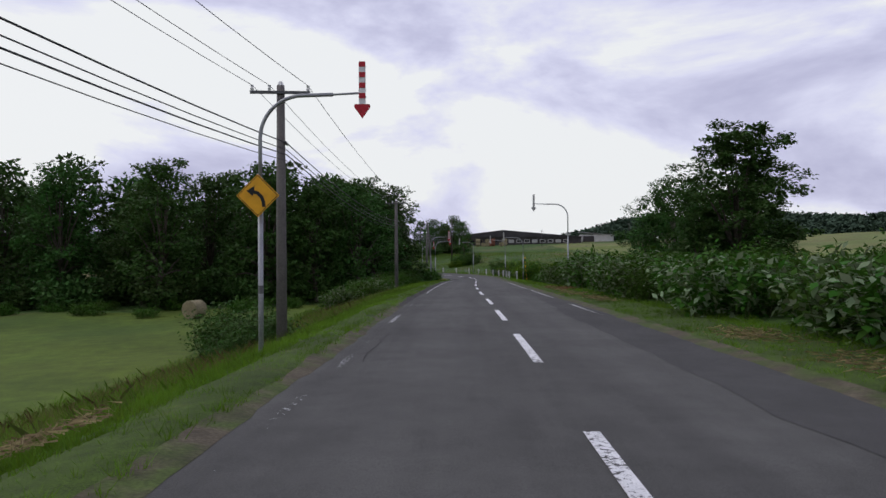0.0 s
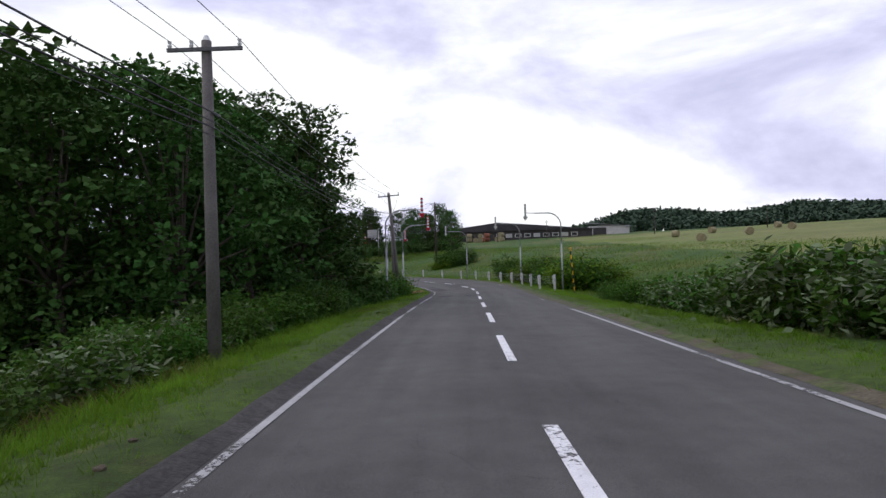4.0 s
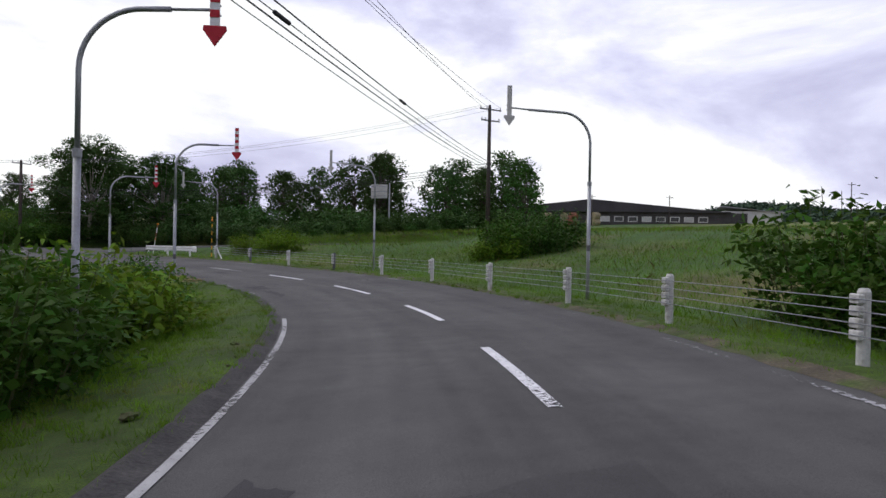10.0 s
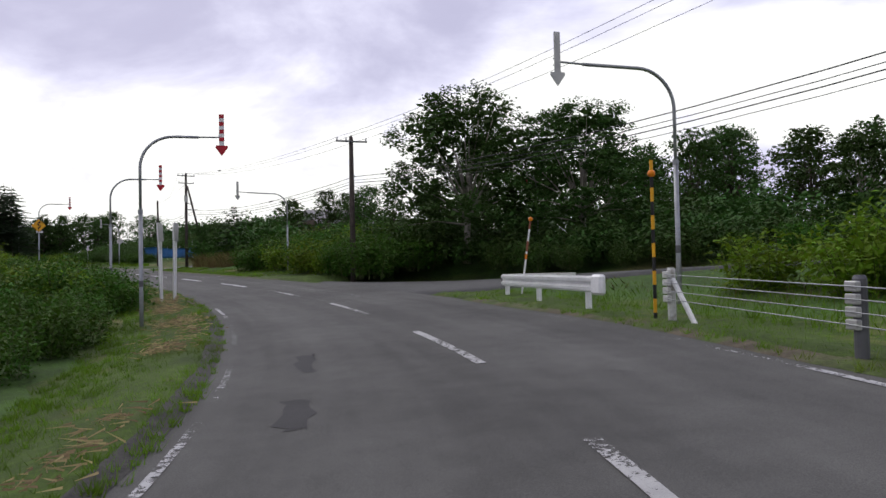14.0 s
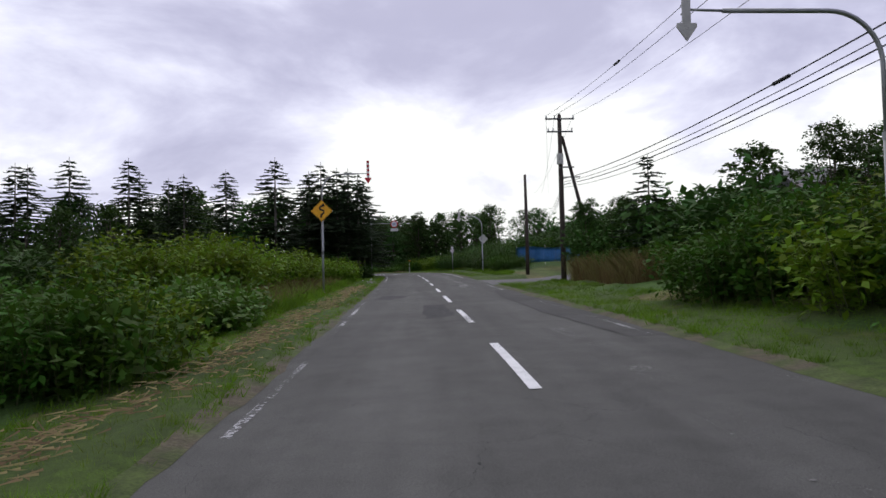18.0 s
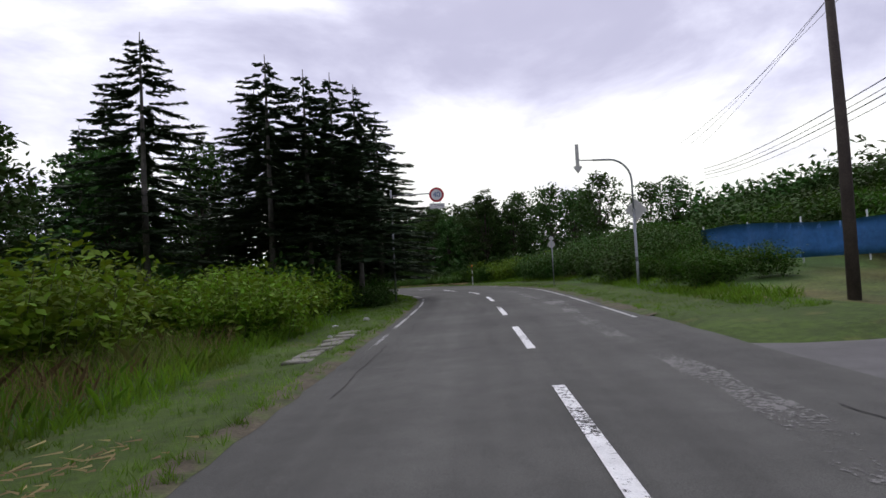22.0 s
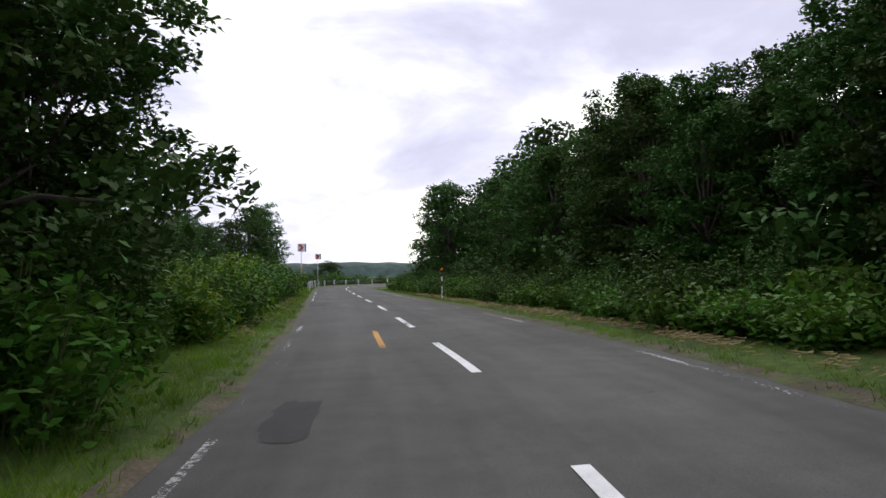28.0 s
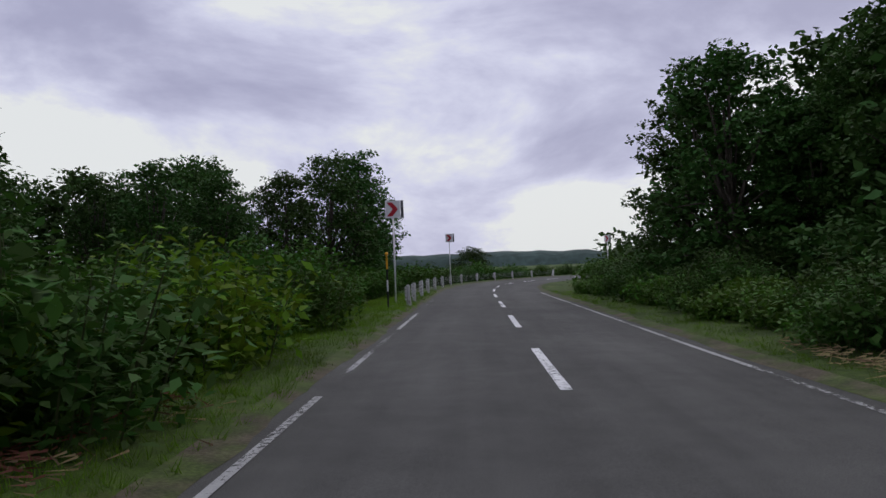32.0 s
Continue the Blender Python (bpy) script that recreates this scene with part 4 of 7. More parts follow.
def broadleaf(seed, height=11.0, spread_r=4.0, leaves=5200, leaf=0.34, mat=None, bark=None, low=0.12, open_form=False, label="", flat=False):
    """A broad-leaved tree: tapered trunk, limbs, and a crown of leaf clumps with gaps."""
    rng = np.random.default_rng(seed)
    t = thing("tree", pose(0, 0, -50), label, "tree")
    h0 = height * (0.32 if not open_form else 0.4)
    lean = rng.normal(0, 0.25, 2)
    bars = [tube([(0, 0, -0.3), (lean[0] * 0.3, lean[1] * 0.3, h0 * 0.5), (lean[0], lean[1], h0), (lean[0] * 1.5, lean[1] * 1.5, height * 0.75)], [0.022 * height, 0.017 * height, 0.013 * height, 0.004 * height], 7)]
    centres, radii = [], []
    clumps = 22 if not open_form else 13
    for k in range(clumps):
        ang = 2 * math.pi * (k * 0.381 + rng.normal(0, 0.05))
        up = low + (1 - low) * (k + 0.5) / clumps if not open_form or k > 2 else low
        if flat:
            up = 0.36 + 0.58 * (k + 0.5) / clumps
        out = spread_r * (math.sin(math.pi * min(1, 0.28 + 0.72 * up)) ** 0.7) * rng.uniform(0.35, 0.85)
        c = (lean[0] + out * math.cos(ang), lean[1] + out * math.sin(ang), height * min(0.93, up))
        centres.append(c)
        r = spread_r * rng.uniform(0.30, 0.50) * (0.75 if open_form else 1)
        radii.append((r, r, r * rng.uniform(0.5, 0.8) * (0.55 if flat else 1)))
        z0 = h0 * rng.uniform(0.6, 1.1)
        z0 = min(z0, c[2] * 0.9)
        bars.append(tube([(lean[0] * 0.8, lean[1] * 0.8, z0), ((c[0] + lean[0]) * 0.5, (c[1] + lean[1]) * 0.5, (z0 + c[2]) * 0.5 + 0.3), c], [0.008 * height, 0.005 * height, 0.002 * height], 5))
    part("trunk", join_bm(bars), bark or BARK, t, smooth=True)
    per = leaves // clumps
    pts = []
    for c, r in zip(centres, radii):
        sub = 11
        for _ in range(sub):
            cc = blob_points(rng, 1, c, np.array(r) * 0.98, 0.7)[0]
            wide_ = np.array(r) * rng.uniform(0.26, 0.44)
            pts.append(blob_points(rng, per // sub, cc, (wide_[0], wide_[1], wide_[0] * 0.55), 0.2))
    v, f = leaf_cloud(np.vstack(pts), leaf, rng, 0.15, 0.62)
    v, f = with_core(v, f, core_of(centres, radii, rng, 0.55 if open_form else 0.68))
    tagged(part("crown", mesh_of("crown", v, f, mat or LEAF_DARK), None, t), kind="stuff")
    return t


def conifer(seed, height=13.0, spread_r=2.6, bare=0.25, label="", dense=1.0):
    """A spruce: straight trunk, whorls of drooping boughs with flat sprays of needles, open at the bottom."""
    rng = np.random.default_rng(seed)
    t = thing("conifer", pose(0, 0, -50), label, "tree")
    part("trunk", tube([(0, 0, -0.3), (0, 0, height * 0.5), (0, 0, height)], [0.014 * height, 0.010 * height, 0.02], 7), SPRUCE_BARK, t, smooth=True)
    vs, fs, n = [], [], 0
    z = height * bare
    while z < height * 0.985:
        up = (z / height - bare) / (1 - bare)
        r = spread_r * (1 - up) ** 0.75 * (0.75 + 0.25 * min(1, up * 5)) + 0.12
        for _ in range(int(rng.integers(4, 7) * dense)):
            a = rng.uniform(0, 2 * math.pi)
            L = r * rng.uniform(0.55, 1.25)
            dz = -0.13 * L + rng.normal(0, 0.08)
            m = max(6, int(L * 20))
            for q in np.linspace(0.18, 1.0, m):
                for sgn in (-1, 1):
                    base = np.array([math.cos(a) * L * q, math.sin(a) * L * q, z + dz * q**1.3 + 0.12 * L * max(0, q - 0.7)])
                    b = a + sgn * rng.uniform(0.5, 0.9)
                    w = (0.18 + 0.12 * L) * (1.15 - 0.6 * q) * rng.uniform(0.8, 1.3)
                    tip = base + np.array([math.cos(b) * w, math.sin(b) * w, -0.12 * w + rng.normal(0, 0.05)])
                    across = np.array([-math.sin(b), math.cos(b), rng.normal(0, 0.5)]) * 0.06
                    vs += [base - across, base + across, tip]
                    fs.append((n, n + 1, n + 2))
                    n += 3
        z += height * 0.030 * rng.uniform(0.75, 1.35)
    tagged(part("foliage", mesh_of("foliage", np.array(vs), np.array(fs), NEEDLES), None, t), kind="stuff")
    return t


def bush(seed, height=2.0, wide=1.8, leaves=1500, leaf=0.2, mat=None, label="", name="knotweed_clump", droop=0.35, pale=0.0):
    """A dense clump of tall weeds: many stems, and broad leaves along them, thick to the ground."""
    rng = np.random.default_rng(seed)
    t = thing(name, pose(0, 0, -50), label, "shrub")
    stems, cs = [], []
    count = 26
    for k in range(count):
        a, r = rng.uniform(0, 2 * math.pi), wide * math.sqrt(rng.random()) * 0.75
        h = height * rng.uniform(0.55, 1.05) * (1 - 0.35 * (r / wide) ** 2)
        foot = np.array([r * math.cos(a) * 0.8, r * math.sin(a) * 0.8, -0.25])
        head = np.array([r * math.cos(a) * 1.25, r * math.sin(a) * 1.25, h])
        stems.append(tube([foot, (foot + head) / 2 + (0, 0, 0.1 * h), head], [0.012, 0.010, 0.005], 3, caps=False))
        m = leaves // count
        q = rng.uniform(0.08, 1.0, m) ** 0.7
        pts = foot + (head - foot) * q[:, None] + rng.normal(size=(m, 3)) * np.array([0.24, 0.24, 0.10]) * (0.5 + 0.5 * wide / 1.8)
        cs.append(pts)
    tagged(part("stalk", join_bm(stems), STEM, t), kind="stuff")
    v, f = leaf_cloud(np.vstack(cs), leaf * 1.12, rng, droop * 0.6, 0.50, 0.38)
    v[:, 2] = np.maximum(v[:, 2], -0.3)
    heads = [blob_points(rng, 1, (0, 0, height * 0.36), (wide * 0.5, wide * 0.5, height * 0.12), 0.1)[0] for _ in range(7)]
    v, f = with_core(v, f, core_of(heads, [(wide * 0.48, wide * 0.48, height * 0.42)] * 7, rng, 0.95, 32))
    turned = (rng.random(len(f)) < pale).astype(int).tolist()
    tagged(part("foliage", mesh_of("foliage", v, f, [mat or LEAF_WEED, LEAF_SILVER], index=turned), None, t), kind="stuff")
    return t


def discard(ob):
    for o in (*ob.children_recursive, ob):
        bpy.data.objects.remove(o)


RNG = random.Random(11)


def stand(proto, x, y, scale=1.0, tall=1.0, group="", sink=0.0, label=""):
    m = pose(x, y, ground_at(x, y) - sink, 0, 0, RNG.uniform(0, 360)) @ Matrix.Diagonal((scale, scale, scale * tall, 1))
    ob = copy_thing(proto, m)
    if group:
        ob["group"] = group
    if label:
        ob["label"] = label
    return ob


def scatter(protos, s0, s1, l0, l1, count, lo, hi, group, label="", sink=0.05, keep=None):
    """Things at random between s0 and s1 along the road and l0 and l1 across it, evenly spread."""
    n = 0
    tries = 0
    done = []
    gap = math.sqrt(abs((s1 - s0) * (l1 - l0)) / max(count, 1)) * 0.62
    while n < count and tries < count * 40:
        tries += 1
        p = along(RNG.uniform(s0, s1), RNG.uniform(l0, l1))
        if any((p[0] - q[0]) ** 2 + (p[1] - q[1]) ** 2 < gap * gap for q in done):
            continue
        if keep and not keep(p):
            continue
        done.append(p)
        stand(RNG.choice(protos), p[0], p[1], RNG.uniform(lo, hi), RNG.uniform(0.88, 1.12), group, sink, label)
        n += 1


def scatter_xy(protos, x0, x1, y0, y1, count, lo, hi, group, sink=0.05):
    gap = math.sqrt((x1 - x0) * (y1 - y0) / count) * 0.62
    done, tries = [], 0
    while len(done) < count and tries < count * 40:
        tries += 1
        p = (RNG.uniform(x0, x1), RNG.uniform(y0, y1))
        if any((p[0] - q[0]) ** 2 + (p[1] - q[1]) ** 2 < gap * gap for q in done):
            continue
        done.append(p)
        stand(RNG.choice(protos), p[0], p[1], RNG.uniform(lo, hi), RNG.uniform(0.88, 1.12), group, sink)


EDGE_TREE = "dark green broad-leaved tree with dense crown at the wood's edge"
OAK = [broadleaf(20 + k, 10.5, 3.8, 7200, 0.27, LEAF_DARK, low=0.06, label=EDGE_TREE) for k in range(3)]
NEAR = [broadleaf(25 + k, 10.5, 3.8, 23000, 0.19, LEAF_DARK, low=0.10, label=EDGE_TREE) for k in range(2)]
BACK = [broadleaf(30 + k, 10.5, 4.2, 1900, 0.50, LEAF_DARK, low=0.1, label="dark broad-leaved tree deep in the wood") for k in range(3)]
ASH = [broadleaf(40 + k, 10.0, 3.4, 4600, 0.28, LEAF_MID, low=0.14, open_form=True, label="slender broad-leaved tree with airy crown and sky gaps") for k in range(3)]
FLAT = [broadleaf(60 + k, 9.5, 5.4, 6400, 0.30, LEAF_DARK, PALE_BARK, low=0.5, open_form=True, flat=True, label="spreading tree with flat layered crown and pale trunk") for k in range(2)]
BIG = [broadleaf(70 + k, 12.0, 6.2, 24000, 0.23, LEAF_DARK, PALE_BARK, low=0.22, label="large old tree with broad rounded crown and pale trunk") for k in range(2)]
SPRUCE = [conifer(80 + k, 12.0, 3.9, 0.14 + 0.07 * k, "dark spruce with bare lower trunk and drooping boughs", 1.6) for k in range(3)]
WEED = [bush(100 + k, 2.0, 1.7, 2200, 0.155, LEAF_WEED, "dense green knotweed clump on the roadside") for k in range(4)]
DUSK = [bush(160 + k, 2.0, 1.7, 2500, 0.135, LEAF_MID, "dark green leafy shrub in the trees' shade", "shaded_shrub") for k in range(3)]
THICK = [bush(110 + k, 2.2, 2.4, 1150, 0.27, LEAF_WEED, "wide green thicket of tall weeds", "weed_thicket") for k in range(3)]
LIME = [bush(120 + k, 2.0, 1.8, 1800, 0.18, LEAF_BRIGHT, "bright yellow-green leafy shrub beside the road", "leafy_shrub") for k in range(3)]
SASA = [bush(140 + k, 1.2, 1.5, 1700, 0.20, LEAF_SASA, "low bamboo-grass clump with long leaves", "bamboo_grass", 0.1) for k in range(2)]
WINDY = [bush(170 + k, 1.9, 1.8, 1500, 0.23, LEAF_WEED, "tall weeds with pale leaf undersides turned by the wind", "wind_blown_weeds", 0.2, 0.34) for k in range(3)]
UNDER = [bush(150 + k, 3.0, 3.0, 1200, 0.38, LEAF_DARK, "dark undergrowth shrub beneath the trees", "undergrowth_shrub") for k in range(2)]


def wood_at(rows, group):
    """Single trees: metres along and across, which kind, scale."""
    for s, lat, proto, sc in rows:
        p = along(s, lat)
        stand(proto, p[0], p[1], sc, 1.0, group)


FIELD_WOOD = "wood behind the hay field"
# first stretch, left: wood behind the field and beside the road
scatter(OAK, 86, 96, -62, -20, 10, 1.05, 1.3, FIELD_WOOD)
scatter(BACK, 96, 132, -56, -18, 19, 1.1, 1.4, FIELD_WOOD)
wood_at([(94, -11.5, OAK[0], 1.05), (97, -15, OAK[1], 1.15), (100, -10.5, OAK[2], 0.98), (103, -14, OAK[0], 1.2), (106, -10.0, OAK[1], 1.12), (109, -13, OAK[2], 1.25), (111, -10.6, NEAR[0], 1.05),
         (116, -14, OAK[1], 0.95), (113.5, -10.6, NEAR[1], 0.85), (122.5, -10.4, NEAR[0], 0.54), (127, -15, ASH[1], 0.60), (128, -16, OAK[2], 0.62), (91, -19, OAK[1], 1.2), (92, -15, OAK[2], 1.05)], FIELD_WOOD)
scatter(UNDER, 92, 128, -18, -9.5, 14, 0.7, 1.0, FIELD_WOOD)
scatter(UNDER, 86, 94, -60, -18, 14, 0.8, 1.1, FIELD_WOOD)
scatter(THICK, 80, 86, -62, -15, 14, 0.45, 0.65, "weeds along the field's edge")
scatter(DUSK, 46.2, 49, -8.8, -6.9, 4, 0.62, 0.8, "roadside weeds")
scatter(DUSK, 50, 52.5, -9.4, -8.2, 2, 1.0, 1.1, "roadside weeds")
scatter(WINDY[:2] + WEED[:2], 75, 90, -10, -7.2, 18, 0.7, 1.0, "roadside weeds")
scatter(DUSK + WEED[:2], 90, 106, -9.2, -6.4, 18, 0.75, 1.0, "roadside weeds")
scatter(DUSK + WEED[:2], 106, 124, -8.8, -5.8, 20, 0.8, 1.1, "roadside weeds")
scatter(LIME[:2] + WEED[:2], 124, 150, -8.8, -6.0, 26, 0.8, 1.1, "roadside weeds")
scatter(THICK, 128, 150, -20, -10, 12, 0.6, 0.9, "weeds behind the roadside")
scatter(WEED + LIME[:1], 148, 162, -10.5, -6.4, 15, 0.7, 0.9, "roadside weeds")
scatter(WEED, 162, 188, -10, -6.9, 18, 0.45, 0.65, "roadside weeds")
scatter(THICK, 150, 200, -30, -11, 26, 0.4, 0.6, "weeds behind the roadside")
scatter(WEED + LIME[:1], 198, 222, -9.8, -5.9, 30, 0.75, 0.95, "roadside weeds")
scatter(WEED, 188, 198, -9.5, -6.8, 7, 0.55, 0.7, "roadside weeds")
scatter(THICK, 190, 226, -24, -9.5, 22, 0.6, 0.8, "weeds behind the roadside")
scatter(SASA, 224, 231, -7.8, -5.9, 5, 1.0, 1.2, "bamboo grass on the bank")
scatter(LIME, 240, 254, -15, -9.2, 11, 1.2, 1.7, "bright shrubs before the wood")
scatter(LIME, 254, 264, -15, -9.0, 8, 1.0, 1.3, "bright shrubs before the wood")
scatter(LIME, 262, 275, -9.4, -6.3, 15, 0.75, 0.95, "bright shrubs before the wood")
scatter(BACK + ASH[:1], 226, 268, -42, -20, 18, 0.40, 0.55, "low wood behind the meadow")
scatter(UNDER, 235, 268, -22, -17, 10, 0.7, 1.0, "low wood behind the meadow")
# conifers at the bend
wood_at([(275, -9.0, SPRUCE[2], 0.90), (276, -7.6, SPRUCE[2], 0.87), (277, -6.6, SPRUCE[1], 0.88), (278.2, -5.7, SPRUCE[2], 0.86), (284.8, -5.1, SPRUCE[0], 0.86), (287.6, -5.2, SPRUCE[0], 0.84), (291, -6.8, SPRUCE[0], 0.82), (279, -10.5, SPRUCE[0], 0.86),
         (284, -11, SPRUCE[2], 0.86), (271, -12.6, SPRUCE[1], 0.88), (283, -19, SPRUCE[1], 0.9), (275, -17, SPRUCE[0], 0.66), (277, -26, SPRUCE[2], 0.82), (270, -33, SPRUCE[0], 0.8), (272, -22, SPRUCE[0], 0.72), (288, -15, SPRUCE[0], 0.82), (268, -24, SPRUCE[0], 0.82), (266, -19, SPRUCE[2], 0.70), (264, -27, SPRUCE[1], 0.78), (264, -38, SPRUCE[0], 0.75), (262, -30, SPRUCE[1], 0.72), (258, -46, SPRUCE[2], 0.65), (255, -40, SPRUCE[0], 0.66)], "spruces at the bend")
scatter(BACK, 270, 304, -32, -14, 12, 0.6, 0.8, "wood inside the second bend")
scatter(DUSK, 276, 286, -7.2, -5.0, 11, 0.5, 0.65, "shrubs beneath the spruces")
scatter(UNDER, 274, 300, -12, -8, 10, 0.7, 0.9, "wood inside the second bend")
scatter(WEED, 278, 300, -7.5, -5.4, 20, 0.55, 0.75, "roadside weeds")
wood_at([(293, -8.5, OAK[0], 0.9), (296.5, -8.0, NEAR[1], 0.9), (300, -8.8, NEAR[0], 0.95), (303.5, -8.2, NEAR[1], 0.9), (307, -7.9, NEAR[0], 0.96), (310.5, -7.5, NEAR[1], 0.85), (313.5, -7.0, NEAR[0], 0.82), (315.5, -8.4, NEAR[1], 0.66),
         (322, -12.5, OAK[0], 0.42)], "wood inside the second bend")
scatter(BACK, 305, 342, -34, -15, 12, 0.45, 0.6, "wood inside the second bend")
scatter(WEED + DUSK[:1] + LIME[:2], 300, 326, -7.8, -5.3, 30, 0.65, 1.05, "roadside weeds")
scatter(WEED + DUSK[:2] + LIME[:1], 326, 362, -8.4, -5.3, 44, 0.72, 1.28, "roadside weeds")
scatter(WEED, 362, 376, -10, -6.0, 10, 0.7, 0.95, "roadside weeds")
scatter(OAK, 352, 378, -24, -13, 15, 0.55, 0.63, "trees beyond the roadside weeds")
scatter(OAK, 372, 402, -30, -11.5, 12, 0.64, 0.76, "trees beyond the roadside weeds")
wood_at([(380, -12.0, OAK[0], 0.74), (385, -11.0, OAK[1], 0.90), (390, -10.5, OAK[2], 0.98), (396, -11.5, OAK[0], 0.94), (402, -13.5, OAK[1], 0.7), (408, -15, OAK[2], 0.6)], "trees beyond the roadside weeds")
scatter(BACK + OAK[:1], 340, 385, -40, -15, 24, 0.56, 0.66, "trees beyond the roadside weeds")
scatter(THICK + DUSK[:1], 376, 446, -20, -6.5, 54, 0.8, 1.15, "weeds beside the far bend")
stand(BIG[0], -269, 156, 0.56, 0.75, "trees beyond the roadside weeds")
scatter(DUSK + THICK, 400, 450, -60, -20, 36, 1.1, 1.6, "weeds beside the far bend")
scatter(FLAT + BACK, 395, 450, -75, -30, 8, 0.45, 0.65, "trees beyond the roadside weeds")
# right side
scatter(WINDY + WEED[:1], 20, 60, 6.0, 9.5, 32, 0.8, 1.05, "roadside weeds")
scatter(THICK, 26, 62, 9.5, 16, 18, 0.7, 0.95, "weeds behind the roadside")
for x_, y_, proto, sc, tall in ((13.6, 33.2, NEAR[0], 0.94, 0.78), (15.4, 34.6, NEAR[1], 0.60, 0.9), (12.0, 34.4, NEAR[1], 0.46, 0.9), (17.6, 54.0, BIG[0], 0.66, 0.95), (14.9, 52.2, OAK[0], 0.52, 1.0), (21.8, 56.0, OAK[1], 0.66, 1.0)):
    stand(proto, x_, y_, sc, tall, "tree clump beside the field", 0.2)
scatter(WINDY, 60, 86, 6.9, 11, 34, 1.0, 1.25, "roadside weeds")
scatter(WINDY, 86, 96, 6.9, 10.5, 8, 0.7, 0.9, "roadside weeds")
scatter(WEED, 92, 108, 6.8, 9.8, 8, 0.6, 0.8, "roadside weeds")
scatter(WINDY, 62, 92, 10.5, 15, 14, 0.6, 0.85, "weeds behind the roadside")
scatter(WEED + LIME[:1], 117, 147, 7.0, 9.8, 30, 1.1, 1.4, "shrubs behind the cable fence")
scatter(DUSK + WEED[:1], 166, 168, 13.5, 18.5, 6, 1.0, 1.4, "willow shrubs at the power pole")
scatter(LIME[:1], 166, 167.5, 12, 13.5, 3, 0.6, 0.8, "willow shrubs at the power pole")
p = along(170, 18.6)
stand(ASH[1], p[0], p[1], 0.55, 1.0, "willow shrubs at the power pole")
scatter(LIME, 182, 186, 8, 10.5, 4, 0.75, 0.95, "shrubs behind the cable fence")
scatter_xy(BACK + OAK[:2] + FLAT[:1], -42, 6, 190, 200, 14, 0.66, 0.84, "wood beyond the side road")
scatter_xy(BACK, -62, 6, 200, 214, 14, 0.7, 0.9, "wood beyond the side road")
scatter_xy(UNDER, -46, 5, 184, 195, 22, 0.8, 1.1, "wood beyond the side road")
stand(BIG[0], -37.6, 173.9, 0.9, 0.86, "wood beyond the side road")
stand(BIG[1], -31.5, 176.5, 0.82, 0.80, "wood beyond the side road")
scatter_xy(UNDER, -46, -24, 172.5, 179, 14, 0.55, 0.8, "wood beyond the side road")
stand(OAK[2], -47, 188, 0.8, 1.0, "wood beyond the side road")
scatter_xy(OAK[:2] + BACK, -74, -48, 187, 202, 12, 0.48, 0.62, "wood beyond the side road")
ss_, c_, half_ = turning_line("side_road_1")
t_ = np.gradient(c_[:, :2], axis=0)
t_ /= np.linalg.norm(t_, axis=1)[:, None]
for k in range(5, 32, 2):
    n_ = np.array([-t_[k, 1], t_[k, 0]])
    for off, kinds, lo, hi in ((1.9, DUSK + WEED[:1], 0.5, 0.75), (4.2, UNDER, 0.5, 0.7)):
        q = c_[k, :2] + n_ * (half_[k] + off)
        stand(RNG.choice(kinds), q[0], q[1], RNG.uniform(lo, hi), 1.0, "hedge along the side road", 0.1)
scatter(WEED + LIME[:1], 208, 226, 6.4, 10.5, 36, 0.9, 1.15, "weeds on the bank")
scatter(WEED + DUSK[:1], 227, 235, 7.2, 10.5, 9, 0.5, 0.75, "weeds on the bank")
scatter(DUSK + WEED[:1], 211, 226, 10, 16, 22, 1.15, 1.4, "weeds on the bank")
scatter(THICK, 222, 262, 17, 30, 14, 0.7, 1.0, "weeds on the bank")
p = along(239, 9.4)
stand(SPRUCE[0], p[0], p[1], 0.48, 1.0, "small spruce beside the power pole", 0.5)
scatter(DUSK, 240, 248, 8.8, 12, 7, 1.3, 1.7, "weeds on the bank")
for x_, y_, proto, sc in ((-75.0, 179.0, NEAR[0], 0.36), (-73.0, 180.4, NEAR[1], 0.34), (-66.8, 179.4, UNDER[0], 1.15), (-64.0, 181.0, UNDER[1], 1.2)):
    stand(proto, x_, y_, sc, 1.0, "dark trees beside the stay pole")
scatter(WEED, 234, 240, 7.5, 10, 5, 0.5, 0.8, "weeds on the bank")
scatter(WEED[:2] + DUSK, 276, 297, 6.3, 11, 46, 0.72, 0.98, "weeds on the bank")
scatter(WEED, 268, 277, 6.5, 8.8, 10, 0.5, 0.7, "weeds on the bank")
scatter(THICK, 262, 277, 14, 26, 14, 0.6, 0.8, "weeds on the bank")
scatter(THICK + UNDER[:1], 274, 304, 11, 26, 44, 0.62, 0.85, "weeds on the bank")
scatter(FLAT + BACK[:1], 270, 308, 24, 34, 26, 0.24, 0.34, "trees on top of the bank")
scatter(FLAT + BACK[:1], 246, 322, 32, 52, 36, 0.28, 0.40, "trees on top of the bank")
scatter(UNDER, 250, 308, 25, 36, 44, 1.0, 1.5, "trees on top of the bank")
scatter(NEAR, 308, 334, 8.8, 12, 13, 0.62, 0.75, "wood on the outer side of the bend")
scatter(OAK + ASH[:1], 334, 350, 8.8, 12, 8, 0.62, 0.74, "wood on the outer side of the bend")
scatter(NEAR[:2] + OAK[:1], 350, 366, 11.2, 13.5, 8, 0.68, 0.80, "wood on the outer side of the bend")
